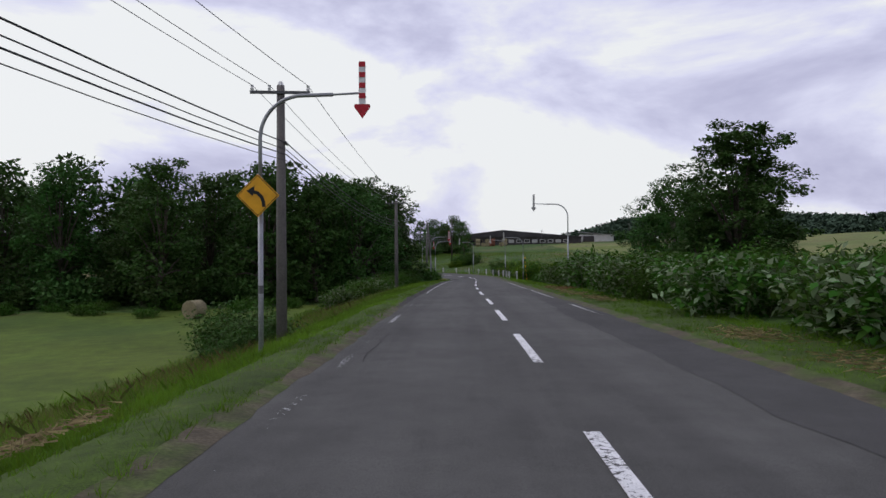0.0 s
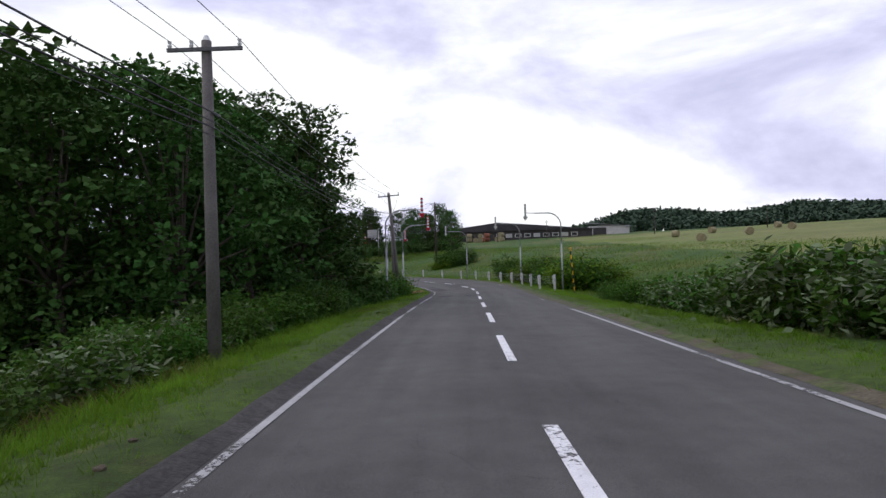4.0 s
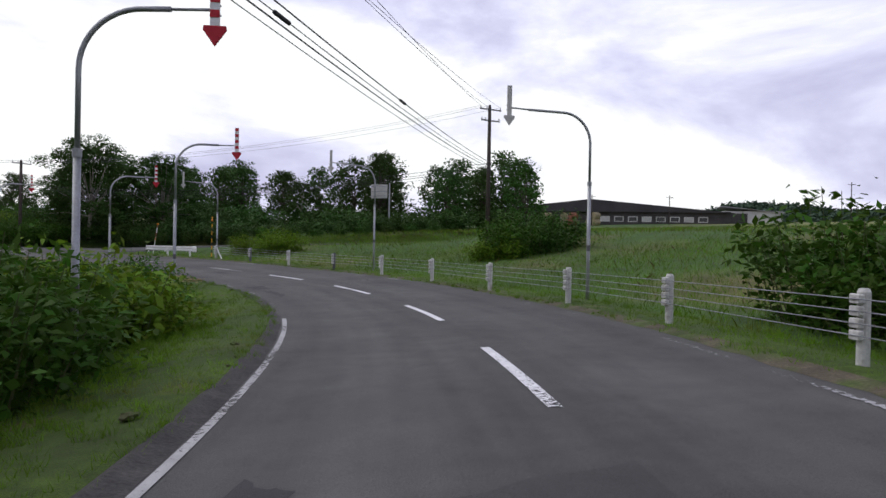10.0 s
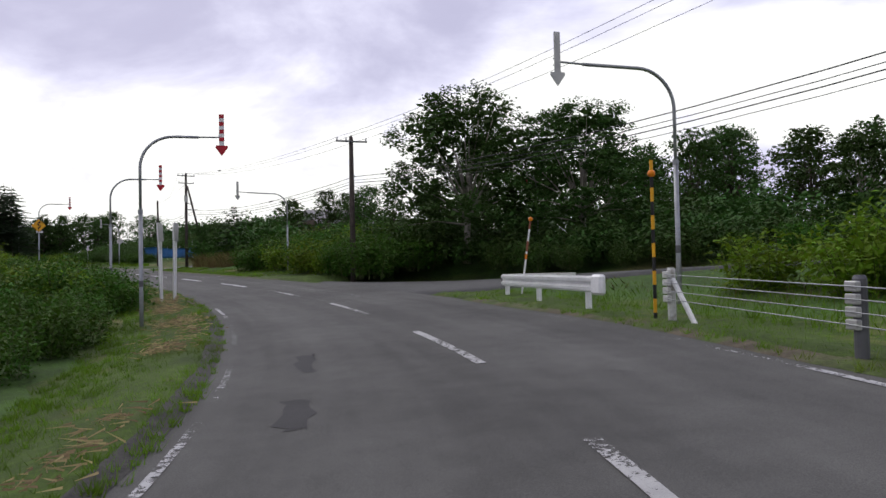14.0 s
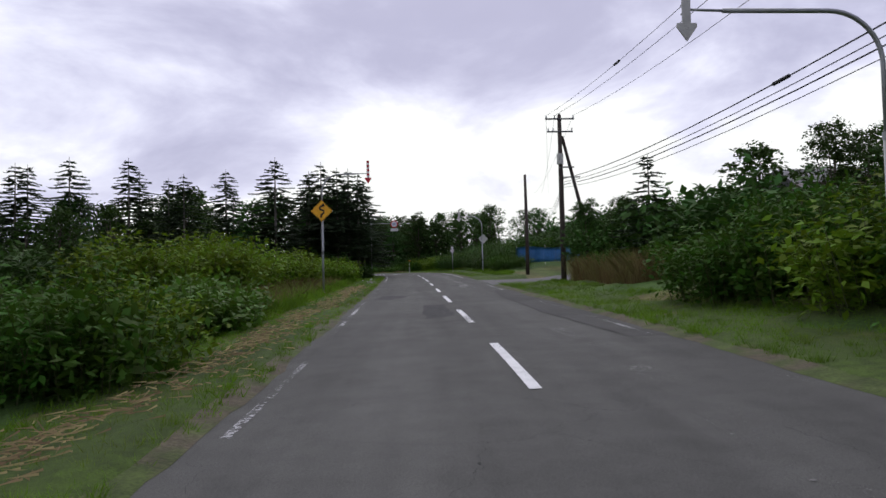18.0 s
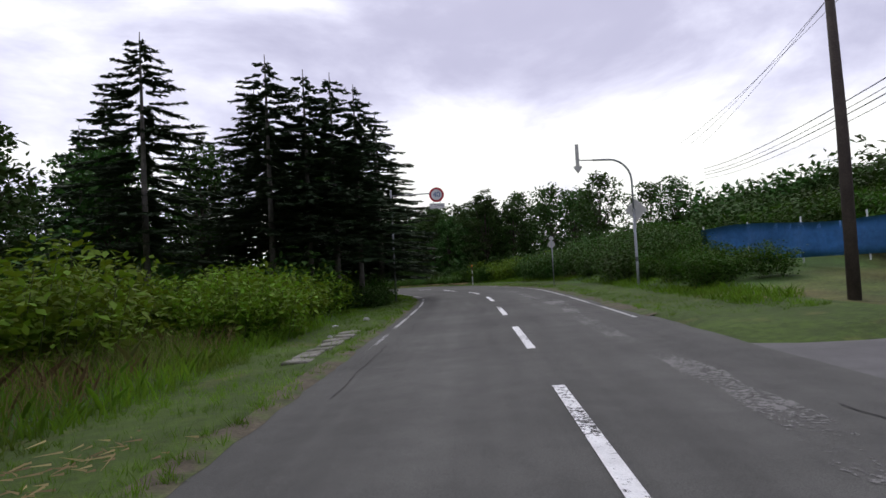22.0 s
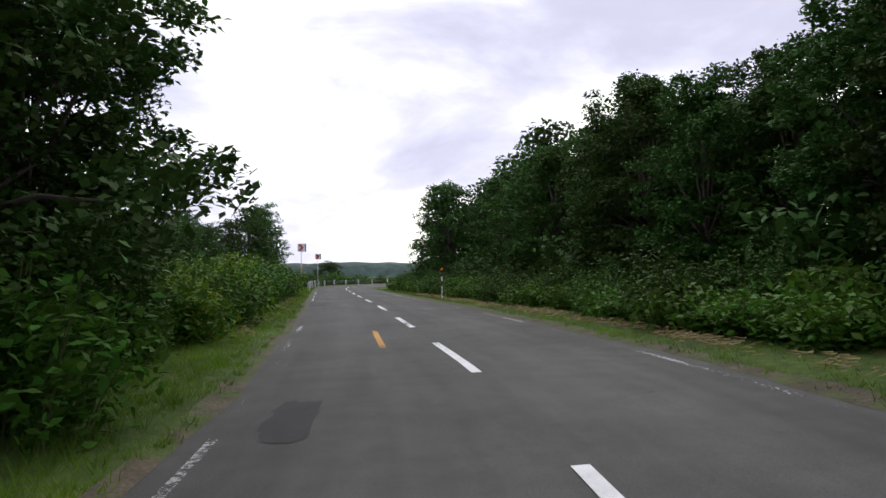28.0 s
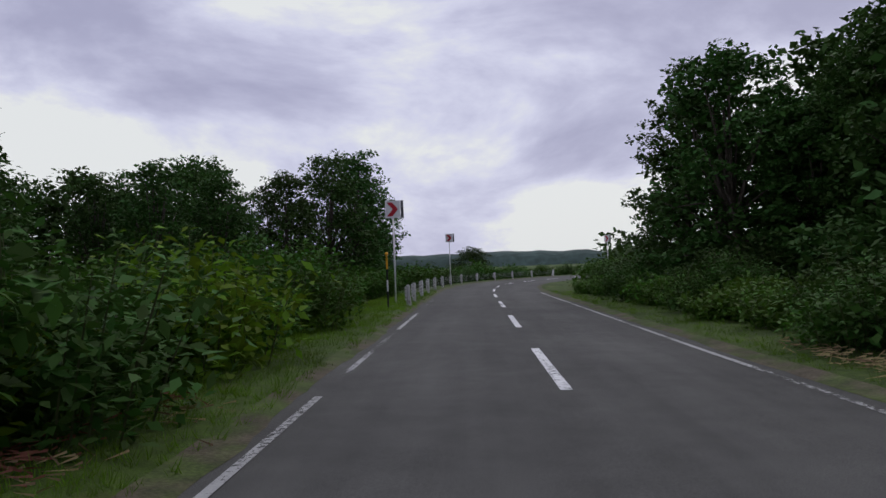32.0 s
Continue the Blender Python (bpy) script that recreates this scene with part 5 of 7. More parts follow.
wood_at([(366, 9.4, OAK[0], 0.90), (369, 9.3, OAK[1], 0.92), (372, 9.5, OAK[2], 0.84), (376, 9.9, OAK[0], 0.64), (380, 10.2, OAK[1], 0.46), (371, 13, OAK[1], 0.75)], "wood on the outer side of the bend")
scatter(BACK, 304, 336, 13, 28, 14, 0.6, 0.74, "wood on the outer side of the bend")
scatter(BACK, 336, 372, 13, 28, 15, 0.8, 1.0, "wood on the outer side of the bend")
scatter(UNDER, 306, 376, 8.2, 12, 26, 0.6, 0.9, "wood on the outer side of the bend")
scatter(LIME + WEED[:1], 296, 311, 6.2, 10, 24, 0.6, 0.85, "bright shrubs before the wood")
scatter(SASA + DUSK[:1], 308, 378, 5.0, 7.0, 84, 0.6, 0.85, "low weeds before the wood")
scatter(THICK + DUSK[:1], 378, 446, 6.5, 16, 40, 0.75, 1.05, "weeds beside the far bend")
for proto in OAK + NEAR + ASH + BACK + FLAT + BIG + WINDY + DUSK + SPRUCE + WEED + THICK + LIME + SASA + UNDER:
    discard(proto)


# ---- road furniture ----
def arrow_pole(facing, label, reach=2.12):
    """A tall snow-marker pole with a bent arm and a hanging arrow; its red and white face looks back along the road when facing is 1.
    Built with its foot at the origin, the arm reaching along +x."""
    t = thing("snow_marker_pole", pose(0, 0, -60), label, "road marker", "snow marker poles")
    bend = [(0.9 - 0.9 * math.cos(a), 0, 4.20 + 0.90 * math.sin(a)) for a in np.linspace(0, math.pi / 2, 12)]
    part("post", tube([(0, 0, -1.6), (0, 0, 3.0)], 0.055, 10), STEEL, t, smooth=True)
    part("arm", tube([(0, 0, 2.9), *bend, (max(1.05, reach - 0.62), 0, 5.115)], 0.040, 10), STEEL, t, smooth=True)
    part("collar", tube([(0, 0, 2.94), (0, 0, 3.06)], 0.068, 10), STEEL, t)
    part("arm_end", tube([(max(1.0, reach - 0.66), 0, 5.115), (reach, 0, 5.14)], 0.024, 8), STEEL, t, smooth=True)
    arrow = part("arrow", plate([(reach + x, z) for x, z in ((-0.07, 4.88), (0.07, 4.88), (0.07, 5.78), (-0.07, 5.78))], 0.03, (0, -0.03 * facing, 0)), GREY_BACK if facing < 0 else WHITE_SHEET, t, "hanging arrow marker board")
    head = plate([(reach + x, z) for x, z in ((-0.16, 4.90), (0.16, 4.90), (0.17, 4.84), (0.0, 4.60), (-0.17, 4.84))], 0.03, (0, -0.032 * facing, 0))
    part("arrow_head", head, RED_SHEET if facing > 0 else GREY_BACK, arrow)
    if facing > 0:
        for k in range(4):
            z = 5.02 + 0.22 * k
            part("stripe", plate([(reach - 0.068, z), (reach + 0.068, z), (reach + 0.068, z + 0.11), (reach - 0.068, z + 0.11)], 0.006, (0, -0.05, 0)), RED_SHEET, arrow)
    for z in (5.06, 5.20):
        part("clamp", boxed((0.16, 0.03, 0.025), (reach, 0.0, z)), STEEL, arrow)
    part("number_band", tube([(0, 0, 0.95), (0, 0, 1.12)], 0.0575, 10, caps=False), DARK_STEEL, t, "dark marking band")
    return t


def beside(s, lat, z=None, turn=0.0):
    x, y = along(s, lat)
    return pose(x, y, ground_at(x, y) if z is None else z, 0, 0, heading(s) + turn)


# metres along, across, the height of the arrow's tip, and the arm's reach
POLES_LEFT = [(40, -5.25, 4.32, 2.16), (108, -5.22, 2.83, 2.12), (123, -5.25, 2.55, 2.0), (142, -5.76, 2.1, 1.88), (160, -5.75, 2.3, 2.1), (175.5, -5.75, 2.14, 2.3), (193.5, -5.25, 2.48, 2.15), (208, -5.55, 2.95, 2.1), (245, -5.75, 5.0, 2.4)]
POLES_RIGHT = [(75, 6.3, 4.33, 2.35), (117, 6.05, 2.9, 2.45), (132.6, 5.7, 2.85, 2.25), (151.5, 6.0, 2.85, 2.65), (169, 6.25, 3.05, 2.7), (186.0, 6.5, 3.04, 2.87), (219, 6.55, 3.76, 3.3), (274, 5.85, 5.14, 2.12)]
LEFT_POLE = "grey steel snow pole with red-and-white hanging arrow"
RIGHT_POLE = "grey steel snow pole with pale arrow seen from behind"
made_left, made_right = [], []
for s, lat, tip, reach in POLES_LEFT:
    made_left.append(arrow_pole(1, LEFT_POLE, reach))
    made_left[-1].matrix_basis = beside(s, lat, tip - 4.60)
for s, lat, tip, reach in POLES_RIGHT:
    made_right.append(arrow_pole(-1, RIGHT_POLE, reach))
    made_right[-1].matrix_basis = beside(s, lat, tip - 4.60, 180)
side_pole = arrow_pole(1, LEFT_POLE)
side_pole.matrix_basis = pose(-34.5, 176.6, -0.9, 0, 0, -70)
part("name_plate", boxed((0.34, 0.03, 0.12), (0, 0.07, 3.0)), GREY_BACK, made_right[0], "small grey plate")


def diamond(r):
    return [(0, r), (r, 0), (0, -r), (-r, 0)]


def curve_band(points, width):
    """The outline of a bent bar along points."""
    p = [Vector(q) for q in points]
    left, right = [], []
    for k in range(len(p)):
        d = (p[min(k + 1, len(p) - 1)] - p[max(k - 1, 0)]).normalized()
        n = Vector((-d.y, d.x))
        left.append(tuple(p[k] + n * width / 2))
        right.append(tuple(p[k] - n * width / 2))
    return left + right[::-1]


def warning_sign(s, lat, z, bars, heads, name, label, face=YELLOW_SHEET, size=1.0):
    t = thing(name, beside(s, lat, z) @ Matrix.Diagonal((size, 1, size, 1)), label, "road sign")
    part("plate", plate(diamond(0.45), 0.02), GREY_BACK if face is None else face, t)
    if face is not None:
        rim = part("rim", plate(diamond(0.425), 0.006, (0, -0.012, 0)), BLACK_SHEET, t, "black border line")
        part("field", plate(diamond(0.408), 0.006, (0, -0.0155, 0)), face, rim)
        for k, b in enumerate(bars):
            part("symbol", plate(b, 0.006, (0, -0.019, 0)), BLACK_SHEET, t, "black arrow symbol")
        for h in heads:
            part("symbol_head", plate(h, 0.006, (0, -0.0195, 0)), BLACK_SHEET, t)
    for dz in (-0.15, 0.15):
        part("bracket", boxed((0.3, 0.03, 0.03), (0, 0.03, dz)), STEEL, t)
    return t


bend_left = curve_band([(0.13, -0.24), (0.12, -0.13), (0.08, -0.03), (0.0, 0.05), (-0.10, 0.08)], 0.075)
warning_sign(39.88, -5.27, 2.72, [bend_left], [[(-0.23, 0.10), (-0.06, 0.20), (-0.10, -0.02)]], "bend_warning_sign", "yellow diamond sign with black left-bend arrow on the pole")
winding = curve_band([(-0.03, -0.27), (-0.02, -0.17), (0.08, -0.08), (0.09, 0.0), (-0.05, 0.06), (-0.08, 0.12), (-0.03, 0.19), (0.03, 0.22)], 0.075)
warning_sign(244.88, -5.77, 3.60, [winding], [[(0.06, 0.33), (0.15, 0.19), (-0.02, 0.16)]], "winding_road_sign", "yellow diamond sign with black winding-road arrow on the pole", size=1.26)
warning_sign(274, 5.95, 3.55, [], [], "diamond_road_sign", "grey back of a diamond road sign on the snow pole", face=None)

# speed sign on its cantilever
t = thing("speed_sign", beside(283, -4.4), "round 40 speed-limit sign hung from a steel cantilever pole", "road sign")
top = 5.74 - t.matrix_basis.translation.z
part("post", tube([(0, 0, -0.5), (0, 0, top + 0.35)], 0.05, 10), STEEL, t, "pale weathered post", smooth=True)
part("arm", tube([(0, 0, top + 0.05), (2.05, 0, top + 0.08)], 0.03, 8), STEEL, t, smooth=True)
disc = part("disc", plate([(2.4 + x, top + z) for x, z in ring_outline(0.39)], 0.02), RED_SHEET, t, "red-rimmed disc")
part("face", plate([(2.4 + x, top + z) for x, z in ring_outline(0.285)], 0.006, (0, -0.013, 0)), WHITE_SHEET, disc)


def letters(text, size, mat, m, parent, name="lettering"):
    c = bpy.data.curves.new(name, "FONT")
    c.body, c.size, c.align_x, c.align_y, c.extrude = text, size, "CENTER", "CENTER", 0.002
    tmp = bpy.data.objects.new("tmp", c)
    me = bpy.data.meshes.new_from_object(tmp)
    bpy.data.objects.remove(tmp)
    me.materials.clear()
    me.materials.append(mat)
    ob = new(name, me)
    ob.parent = parent
    ob.matrix_basis = m
    return ob


letters("40", 0.40, BLUE_PRINT, pose(2.4, -0.020, top, 90), disc, "number")
plate_ = part("sub_plate", plate([(2.0, top - 0.72), (2.8, top - 0.72), (2.8, top - 0.45), (2.0, top - 0.45)], 0.015), WHITE_SHEET, t, "white sub-plate with black characters")
letters("ここから", 0.185, BLACK_SHEET, pose(2.4, -0.011, top - 0.585, 90), plate_)
for x in (2.22, 2.58):
    part("hanger", tube([(x, 0.02, top - 0.45), (x, 0.02, top + 0.1)], 0.015, 6), STEEL, t)

# round sign seen from behind
t = thing("round_sign_back", beside(286, 4.65, None, 180), "grey back of a round road sign on a slim post", "road sign")
part("post", tube([(0, 0, -0.4), (0, 0, 2.75)], 0.032, 8), STEEL, t, smooth=True)
for z, r in ((2.35, 0.2), (2.68, 0.13)):
    part("disc", plate(ring_outline(r), 0.015, (0, -0.04, z)), GREY_BACK, t)


# slim delineator posts with a reflector ball
def delineator(s, lat, tilt=0.0, tall=1.55, top_mat=ORANGE, bands=None, label="", roll=0.0):
    t = thing("delineator_post", beside(s, lat) @ pose(0, 0, 0, tilt, roll), label, "delineator post", "delineator posts")
    marks = bands or ((-0.3, 0.74, WHITE_STEEL), (0.74, 0.98, DARK_RED), (0.98, 1.24, WHITE_STEEL), (1.24, tall - 0.1, DARK_RED))
    for z0, z1, mat in marks:
        part("band", tube([(0, 0, z0), (0, 0, z1)], 0.032, 8), mat, t)
    bm = bmesh.new()
    bmesh.ops.create_uvsphere(bm, u_segments=12, v_segments=8, radius=0.07)
    bmesh.ops.translate(bm, vec=(0, 0, tall - 0.04), verts=bm.verts)
    part("reflector", bm, top_mat, t, "orange reflector ball", smooth=True)
    return t


RED_POST = "slim white-and-red delineator post with orange reflector on top"
delineator(303, 4.05, 0, 1.62, label=RED_POST)
delineator(340, 4.1, 0, 1.68, label=RED_POST)
delineator(304, -3.9, -4, 2.05, label="leaning white-and-red delineator post", roll=-8)
delineator(192.2, 5.7, 4, 2.35, ORANGE, ((-0.3, 1.05, WHITE_STEEL), (1.05, 1.22, ORANGE), (1.22, 1.30, WHITE_STEEL), (1.30, 1.62, RUST), (1.62, 2.0, WHITE_STEEL), (2.0, 2.28, RUST)), "white, red and orange snow pole behind the guard rail", roll=7)
stripes = tuple((0.25 * k, 0.25 * k + 0.25, YELLOW_SHEET if k % 2 else BLACK_SHEET) for k in range(-1, 12))
delineator(112.3, 6.1, 0, 2.95, YELLOW_SHEET, stripes, "tall black-and-yellow striped pole at the cable fence's end", roll=-4)
delineator(183.4, 4.2, 0, 2.8, ORANGE, stripes, "tall black-and-yellow striped pole at the cable fence's end")
delineator(363.5, -4.2, 0, 2.1, YELLOW_SHEET, ((-0.3, 0.7, BLACK_SHEET), (0.7, 1.1, WHITE_STEEL), (1.1, 1.5, BLACK_SHEET), (1.5, 2.05, YELLOW_SHEET)), "striped pole at the guard fence's start")


# cable fences
def fence_post(m, parent, dark=False, brace=0):
    p = part("post", tube([(0, 0, -0.5), (0, 0, 0.86), (0, 0, 0.90)], [0.075, 0.075, 0.055], 12), DARK_STEEL if dark else POST_WHITE, parent, "dull grey fence post" if dark else "", smooth=False)
    p.matrix_basis = m
    for z in (0.36, 0.50, 0.64, 0.78):
        b = part("cable_bracket", boxed((0.07, 0.19, 0.115), (-0.09, 0, z), (0, 0, 0), 0.012), GREY_BACK if dark else POST_WHITE, p)
    if brace:
        part("brace", tube([(0, 0, 0.75), (0.05, 0.75 * brace, -0.2)], 0.045, 8), WHITE_STEEL, p)
    return p


def cable_fence(spots, side, label, dark=()):
    x, y = along(*spots[0])
    t = thing("cable_fence", pose(0, 0, 0), label, "fence")
    tops = []
    for k, (s, lat) in enumerate(spots):
        x, y = along(s, lat)
        z = float(road_z(s, lat)) + (0.06 if side > 0 else -0.05)
        fence_post(pose(x, y, z, 0, 0, heading(s)), t, k in dark, 1 if k == 0 else -1 if k == len(spots) - 1 else 0)
        tops.append((x, y, z))
    for h in (0.36, 0.50, 0.64, 0.78):
        path = [along(s, lat - 0.135 * side) for s, lat in spots]
        part("cable", tube([(p[0], p[1], q[2] + h) for p, q in zip(path, tops)], 0.0075, 5), STEEL, t)
    return t


cable_fence([(113.5, 5.0)] + [(s, 4.1) for s in (114.0, 119, 124, 129, 134, 139, 144, 149)] + [(154, 3.9), (159, 3.9), (164, 3.9), (169, 3.85), (174, 3.8), (178.6, 3.95), (183.0, 4.28)], 1, "white posts with three steel cables along the bend", (12, 14))
cable_fence([(s, float(table([(365, -3.6), (390, -3.8), (430, -4.0)], s))) for s in (365, 368, 373, 378, 383.5, 389, 394.5, 400, 406, 412, 418, 424, 430)], -1, "white posts with three steel cables along the far bend")

# guard rail at the junction
t = thing("guard_rail", pose(0, 0, 0), "short white corrugated guard rail at the side road", "guard rail")
rail = [(185.2, 3.97), (188.0, 4.25), (190.6, 4.62), (192.0, 4.95), (192.5, 5.7), (192.1, 7.6)]
fine = [along(float(np.interp(u, range(6), [r[0] for r in rail])), float(np.interp(u, range(6), [r[1] for r in rail]))) for u in np.linspace(0, 5, 26)]
prof = [(0.0, 0.0), (0.055, 0.045), (0.055, 0.105), (0.0, 0.15), (0.0, 0.19), (0.055, 0.235), (0.055, 0.295), (0.0, 0.34)]
bm = bmesh.new()
rings = []
for k, q in enumerate(fine):
    d = fine[min(k + 1, 25)] - fine[max(k - 1, 0)]
    d /= np.linalg.norm(d)
    n = np.array([-d[1], d[0]])
    z = float(road_z(188, 4.2)) + 0.40
    rings.append([bm.verts.new((*(q + n * o), z + h)) for o, h in prof])
for a, b in zip(rings, rings[1:]):
    for k in range(7):
        bm.faces.new((a[k], b[k], b[k + 1], a[k + 1]))
bmesh.ops.solidify(bm, geom=bm.faces[:], thickness=0.006)
part("beam", bm, GUARD_WHITE, t, "white corrugated beam")
end_x, end_y = along(185.1, 3.98)
part("end_plate", boxed((0.16, 0.42, 0.42), (end_x, end_y, float(road_z(188, 4.2)) + 0.56), (0, 0, heading(187)), 0.05), GUARD_WHITE, t, "flared white end piece")
for s, lat in ((185.8, 4.13), (188.9, 4.47), (191.9, 5.05), (192.3, 6.9)):
    x, y = along(s, lat)
    p = part("post", tube([(0, 0, -0.5), (0, 0, 0.72)], 0.07, 10), GUARD_WHITE, t)
    p.matrix_basis = pose(x, y, float(road_z(188, 4.2)))


# chevron boards
def chevron(s, lat, top, label, w=0.62, turn=0.0):
    t = thing("chevron_sign", beside(s, lat, None, turn), label, "road sign", "chevron signs")
    z = top - t.matrix_basis.translation.z
    part("post", tube([(0, 0, -0.5), (0, 0, z)], 0.035, 8), WHITE_STEEL, t, smooth=True)
    b = part("board", plate([(-w / 2, z - w), (w / 2, z - w), (w / 2, z + 0.1), (-w / 2, z + 0.1)], 0.025, (0, -0.05, 0)), WHITE_SHEET, t, "white board with red chevron")
    m, h = z - w / 2 + 0.05, w * 0.46
    part("chevron", plate([(-0.24, m + h), (-0.02, m + h), (0.22, m), (-0.02, m - h), (-0.24, m - h), (0.0, m)], 0.006, (0, -0.067, 0)), RED_SHEET, b)
    part("side_board", plate([(w / 2 + 0.01, z - w), (w / 2 + 0.13, z - w), (w / 2 + 0.13, z + 0.1), (w / 2 + 0.01, z + 0.1)], 0.025, (0, 0.0, 0), (0, 0, 0)), DARK_STEEL, t)
    return t


chevron(367, -4.3, 5.1, "white post with red-and-white chevron board at the far bend")
chevron(399, -4.6, 5.2, "white post with red-and-white chevron board at the far bend")
t = chevron(414, 7.5, 5.0, "far chevron board on a white post", turn=-30)


# twin sign boards seen edge-on at the junction
t = thing("twin_sign_board", beside(200.8, -4.1, None, -15), "two white boards on tall white angled legs, seen edge-on", "road sign")
for x, tilt in ((-0.22, -3), (0.22, 2)):
    for d in (-0.28, 0.28):
        part("leg", tube([(x, d * 0.3, -0.4), (x + 0.02 * tilt, d, 2.95)], 0.035, 8), WHITE_STEEL, t)
    b = part("board", boxed((0.05, 0.75, 0.62), (x + 0.02 * tilt, 0, 2.75), (0, tilt, 0), 0.006), WHITE_SHEET, t)
    part("back_frame", boxed((0.03, 0.80, 0.66), (x + 0.02 * tilt + 0.045, 0, 2.75), (0, tilt, 0)), GREY_BACK, b)

# information board on the side road, seen from behind
t = thing("information_board", pose(-10, 183, ground_at(-10, 183), 0, 0, -20), "grey back of a road information board on two posts", "road sign")
z = 5.6 - ground_at(-10, 183)
part("post", tube([(0.9, 0, -0.4), (0.9, 0, z + 0.4)], 0.09, 10), STEEL, t)
b = part("board", boxed((2.0, 0.06, 1.5), (-0.3, -0.1, z - 0.5), bevel=0.01), GREY_BACK, t)
for dz in (-0.5, 0.0, 0.5):
    part("rib", boxed((2.02, 0.06, 0.08), (-0.3, -0.17, z - 0.5 + dz)), STEEL, b)

# ---- power poles and lines ----
POWER = []


def power_pole(x, y, top, label, mat=CONCRETE_POLE, arms=1, turn=0.0, lean=0.0, side_arm=False, box_=False, r=0.14, low=1.65):
    g = ground_at(x, y)
    t = thing("utility_pole", pose(x, y, g, 0, lean, turn), label, "utility pole", "utility poles")
    h = top - g
    part("shaft", tube([(0, 0, -0.8), (0, 0, h * 0.5), (0, 0, h)], [r * 1.15, r, r * 0.8], 12), mat, t, smooth=True)
    anchors = []
    for k in range(arms):
        z = h - 0.22 - 0.75 * k
        w = 0.85 - 0.1 * k
        arm = part("crossarm", boxed((2 * w, 0.08, 0.08), (0, -0.12, z)), DARK_STEEL, t)
        for x_ in (-w + 0.06, -0.3 if k == 0 else -0.4, w - 0.06):
            part("insulator", tube([(x_, -0.12, z + 0.04), (x_, -0.12, z + 0.10), (x_, -0.12, z + 0.13), (x_, -0.12, z + 0.2)], [0.03, 0.055, 0.035, 0.05], 8), CERAMIC, arm)
            anchors.append((x_, -0.12, z + 0.2))
    part("stub", tube([(0, 0, h), (0, 0, h + 0.12)], [0.1, 0.05], 10), WHITE_STEEL if mat is CONCRETE_POLE else mat, t)
    part("low_bracket", boxed((0.06, 0.5, 0.06), (0.14, 0.1, h - low)), DARK_STEEL, t)
    if side_arm:
        for z in (h - 0.45, h - 0.8):
            part("side_arm", tube([(0, -0.1, z), (1.3, -0.1, z)], 0.028, 6), STEEL, t)
        part("side_arm_end", tube([(1.15, -0.1, h - 0.8), (1.15, -0.1, h - 0.4)], 0.02, 6), STEEL, t)
        part("side_stay", tube([(0.1, -0.1, h - 1.5), (1.1, -0.1, h - 0.8)], 0.022, 6), STEEL, t)
        anchors = [(1.25, -0.1, h - 0.42), (0.7, -0.1, h - 0.42), (0.05, -0.1, h)]
    if box_:
        part("transformer", tube([(-0.1, -0.35, h - 2.9), (-0.1, -0.35, h - 2.3)], 0.19, 12), GREY_BACK, t, "grey transformer can")
        part("bracket", boxed((0.9, 0.07, 0.07), (0.3, -0.15, h - 3.05)), DARK_STEEL, t)
    bpy.context.view_layer.update()
    POWER.append([t.matrix_basis @ Vector(a) for a in anchors[:3]] + [t.matrix_basis @ Vector((0.16, 0, h - low - d)) for d in (0.0, 0.20, 0.34, 0.52)])
    return t


GREY_POLE = "weathered concrete utility pole with crossarm and porcelain insulators"
sp = [along(8, -8.4), along(45.6, -6.2), along(83, -6.45), along(124.6, -5.65), along(136, -5.82)]
power_pole(*sp[0], 7.0, GREY_POLE, turn=5)
power_pole(*sp[1], 6.35, GREY_POLE, turn=5)
power_pole(*sp[2], 5.75, GREY_POLE, turn=-2)
power_pole(*sp[3], 5.75, GREY_POLE, turn=0, lean=-4.5)
power_pole(*sp[4], 4.6, "concrete utility pole with a side bracket", turn=8, side_arm=True, arms=0, low=0.95)
power_pole(1.9, 154.8, 8.8, "tall dark utility pole among willow shrubs", WOOD_POLE, 2, turn=35, low=3.8)
power_pole(-40.5, 167.8, 6.3, "dark wooden utility pole with crossarm on the bank", WOOD_POLE, 1, turn=62, low=2.1)
stay = power_pole(-78.9, 179.6, 9.3, "tall dark utility pole with double crossarm, transformer and leaning stay pole", WOOD_POLE, 2, turn=75, box_=True, low=3.7)
h = 9.3 - ground_at(-78.9, 179.6)
part("stay_pole", tube([(2.3, 0.6, -0.5), (0.15, 0.1, h - 1.2)], [0.12, 0.09], 10), WOOD_POLE, stay, "leaning wooden stay pole")
part("stay_tie", boxed((1.1, 0.06, 0.06), (0.6, 0.1, h - 3.6)), DARK_STEEL, stay)
POWER.append([Vector((-128, 203, 11)), Vector((-128, 202, 11)), Vector((-128, 201, 11)), Vector((-128, 203, 9)), Vector((-128, 203, 8.7)), Vector((-128, 203, 8.5)), Vector((-128, 203, 8.2))])
t = thing("bare_pole", pose(-91.6, 183.1, ground_at(-91.6, 183.1)), "bare dark wooden pole beside the driveway", "pole")
part("shaft", tube([(0, 0, -0.6), (0.05, 0, 3.5), (-0.02, 0, 7.75 - ground_at(-91.6, 183.1))], [0.15, 0.13, 0.10], 10), WOOD_POLE, t, smooth=True)

def sag_of(span, k):
    """How deep a cable hangs between two poles: slack towards the bank, taut round the bend."""
    return (0.012, 0.012, 0.012, 0.012, 0.006, 0.024, 0.014, 0.012)[span] * (POWER[span][k] - POWER[span + 1][k]).length + 0.02 * k


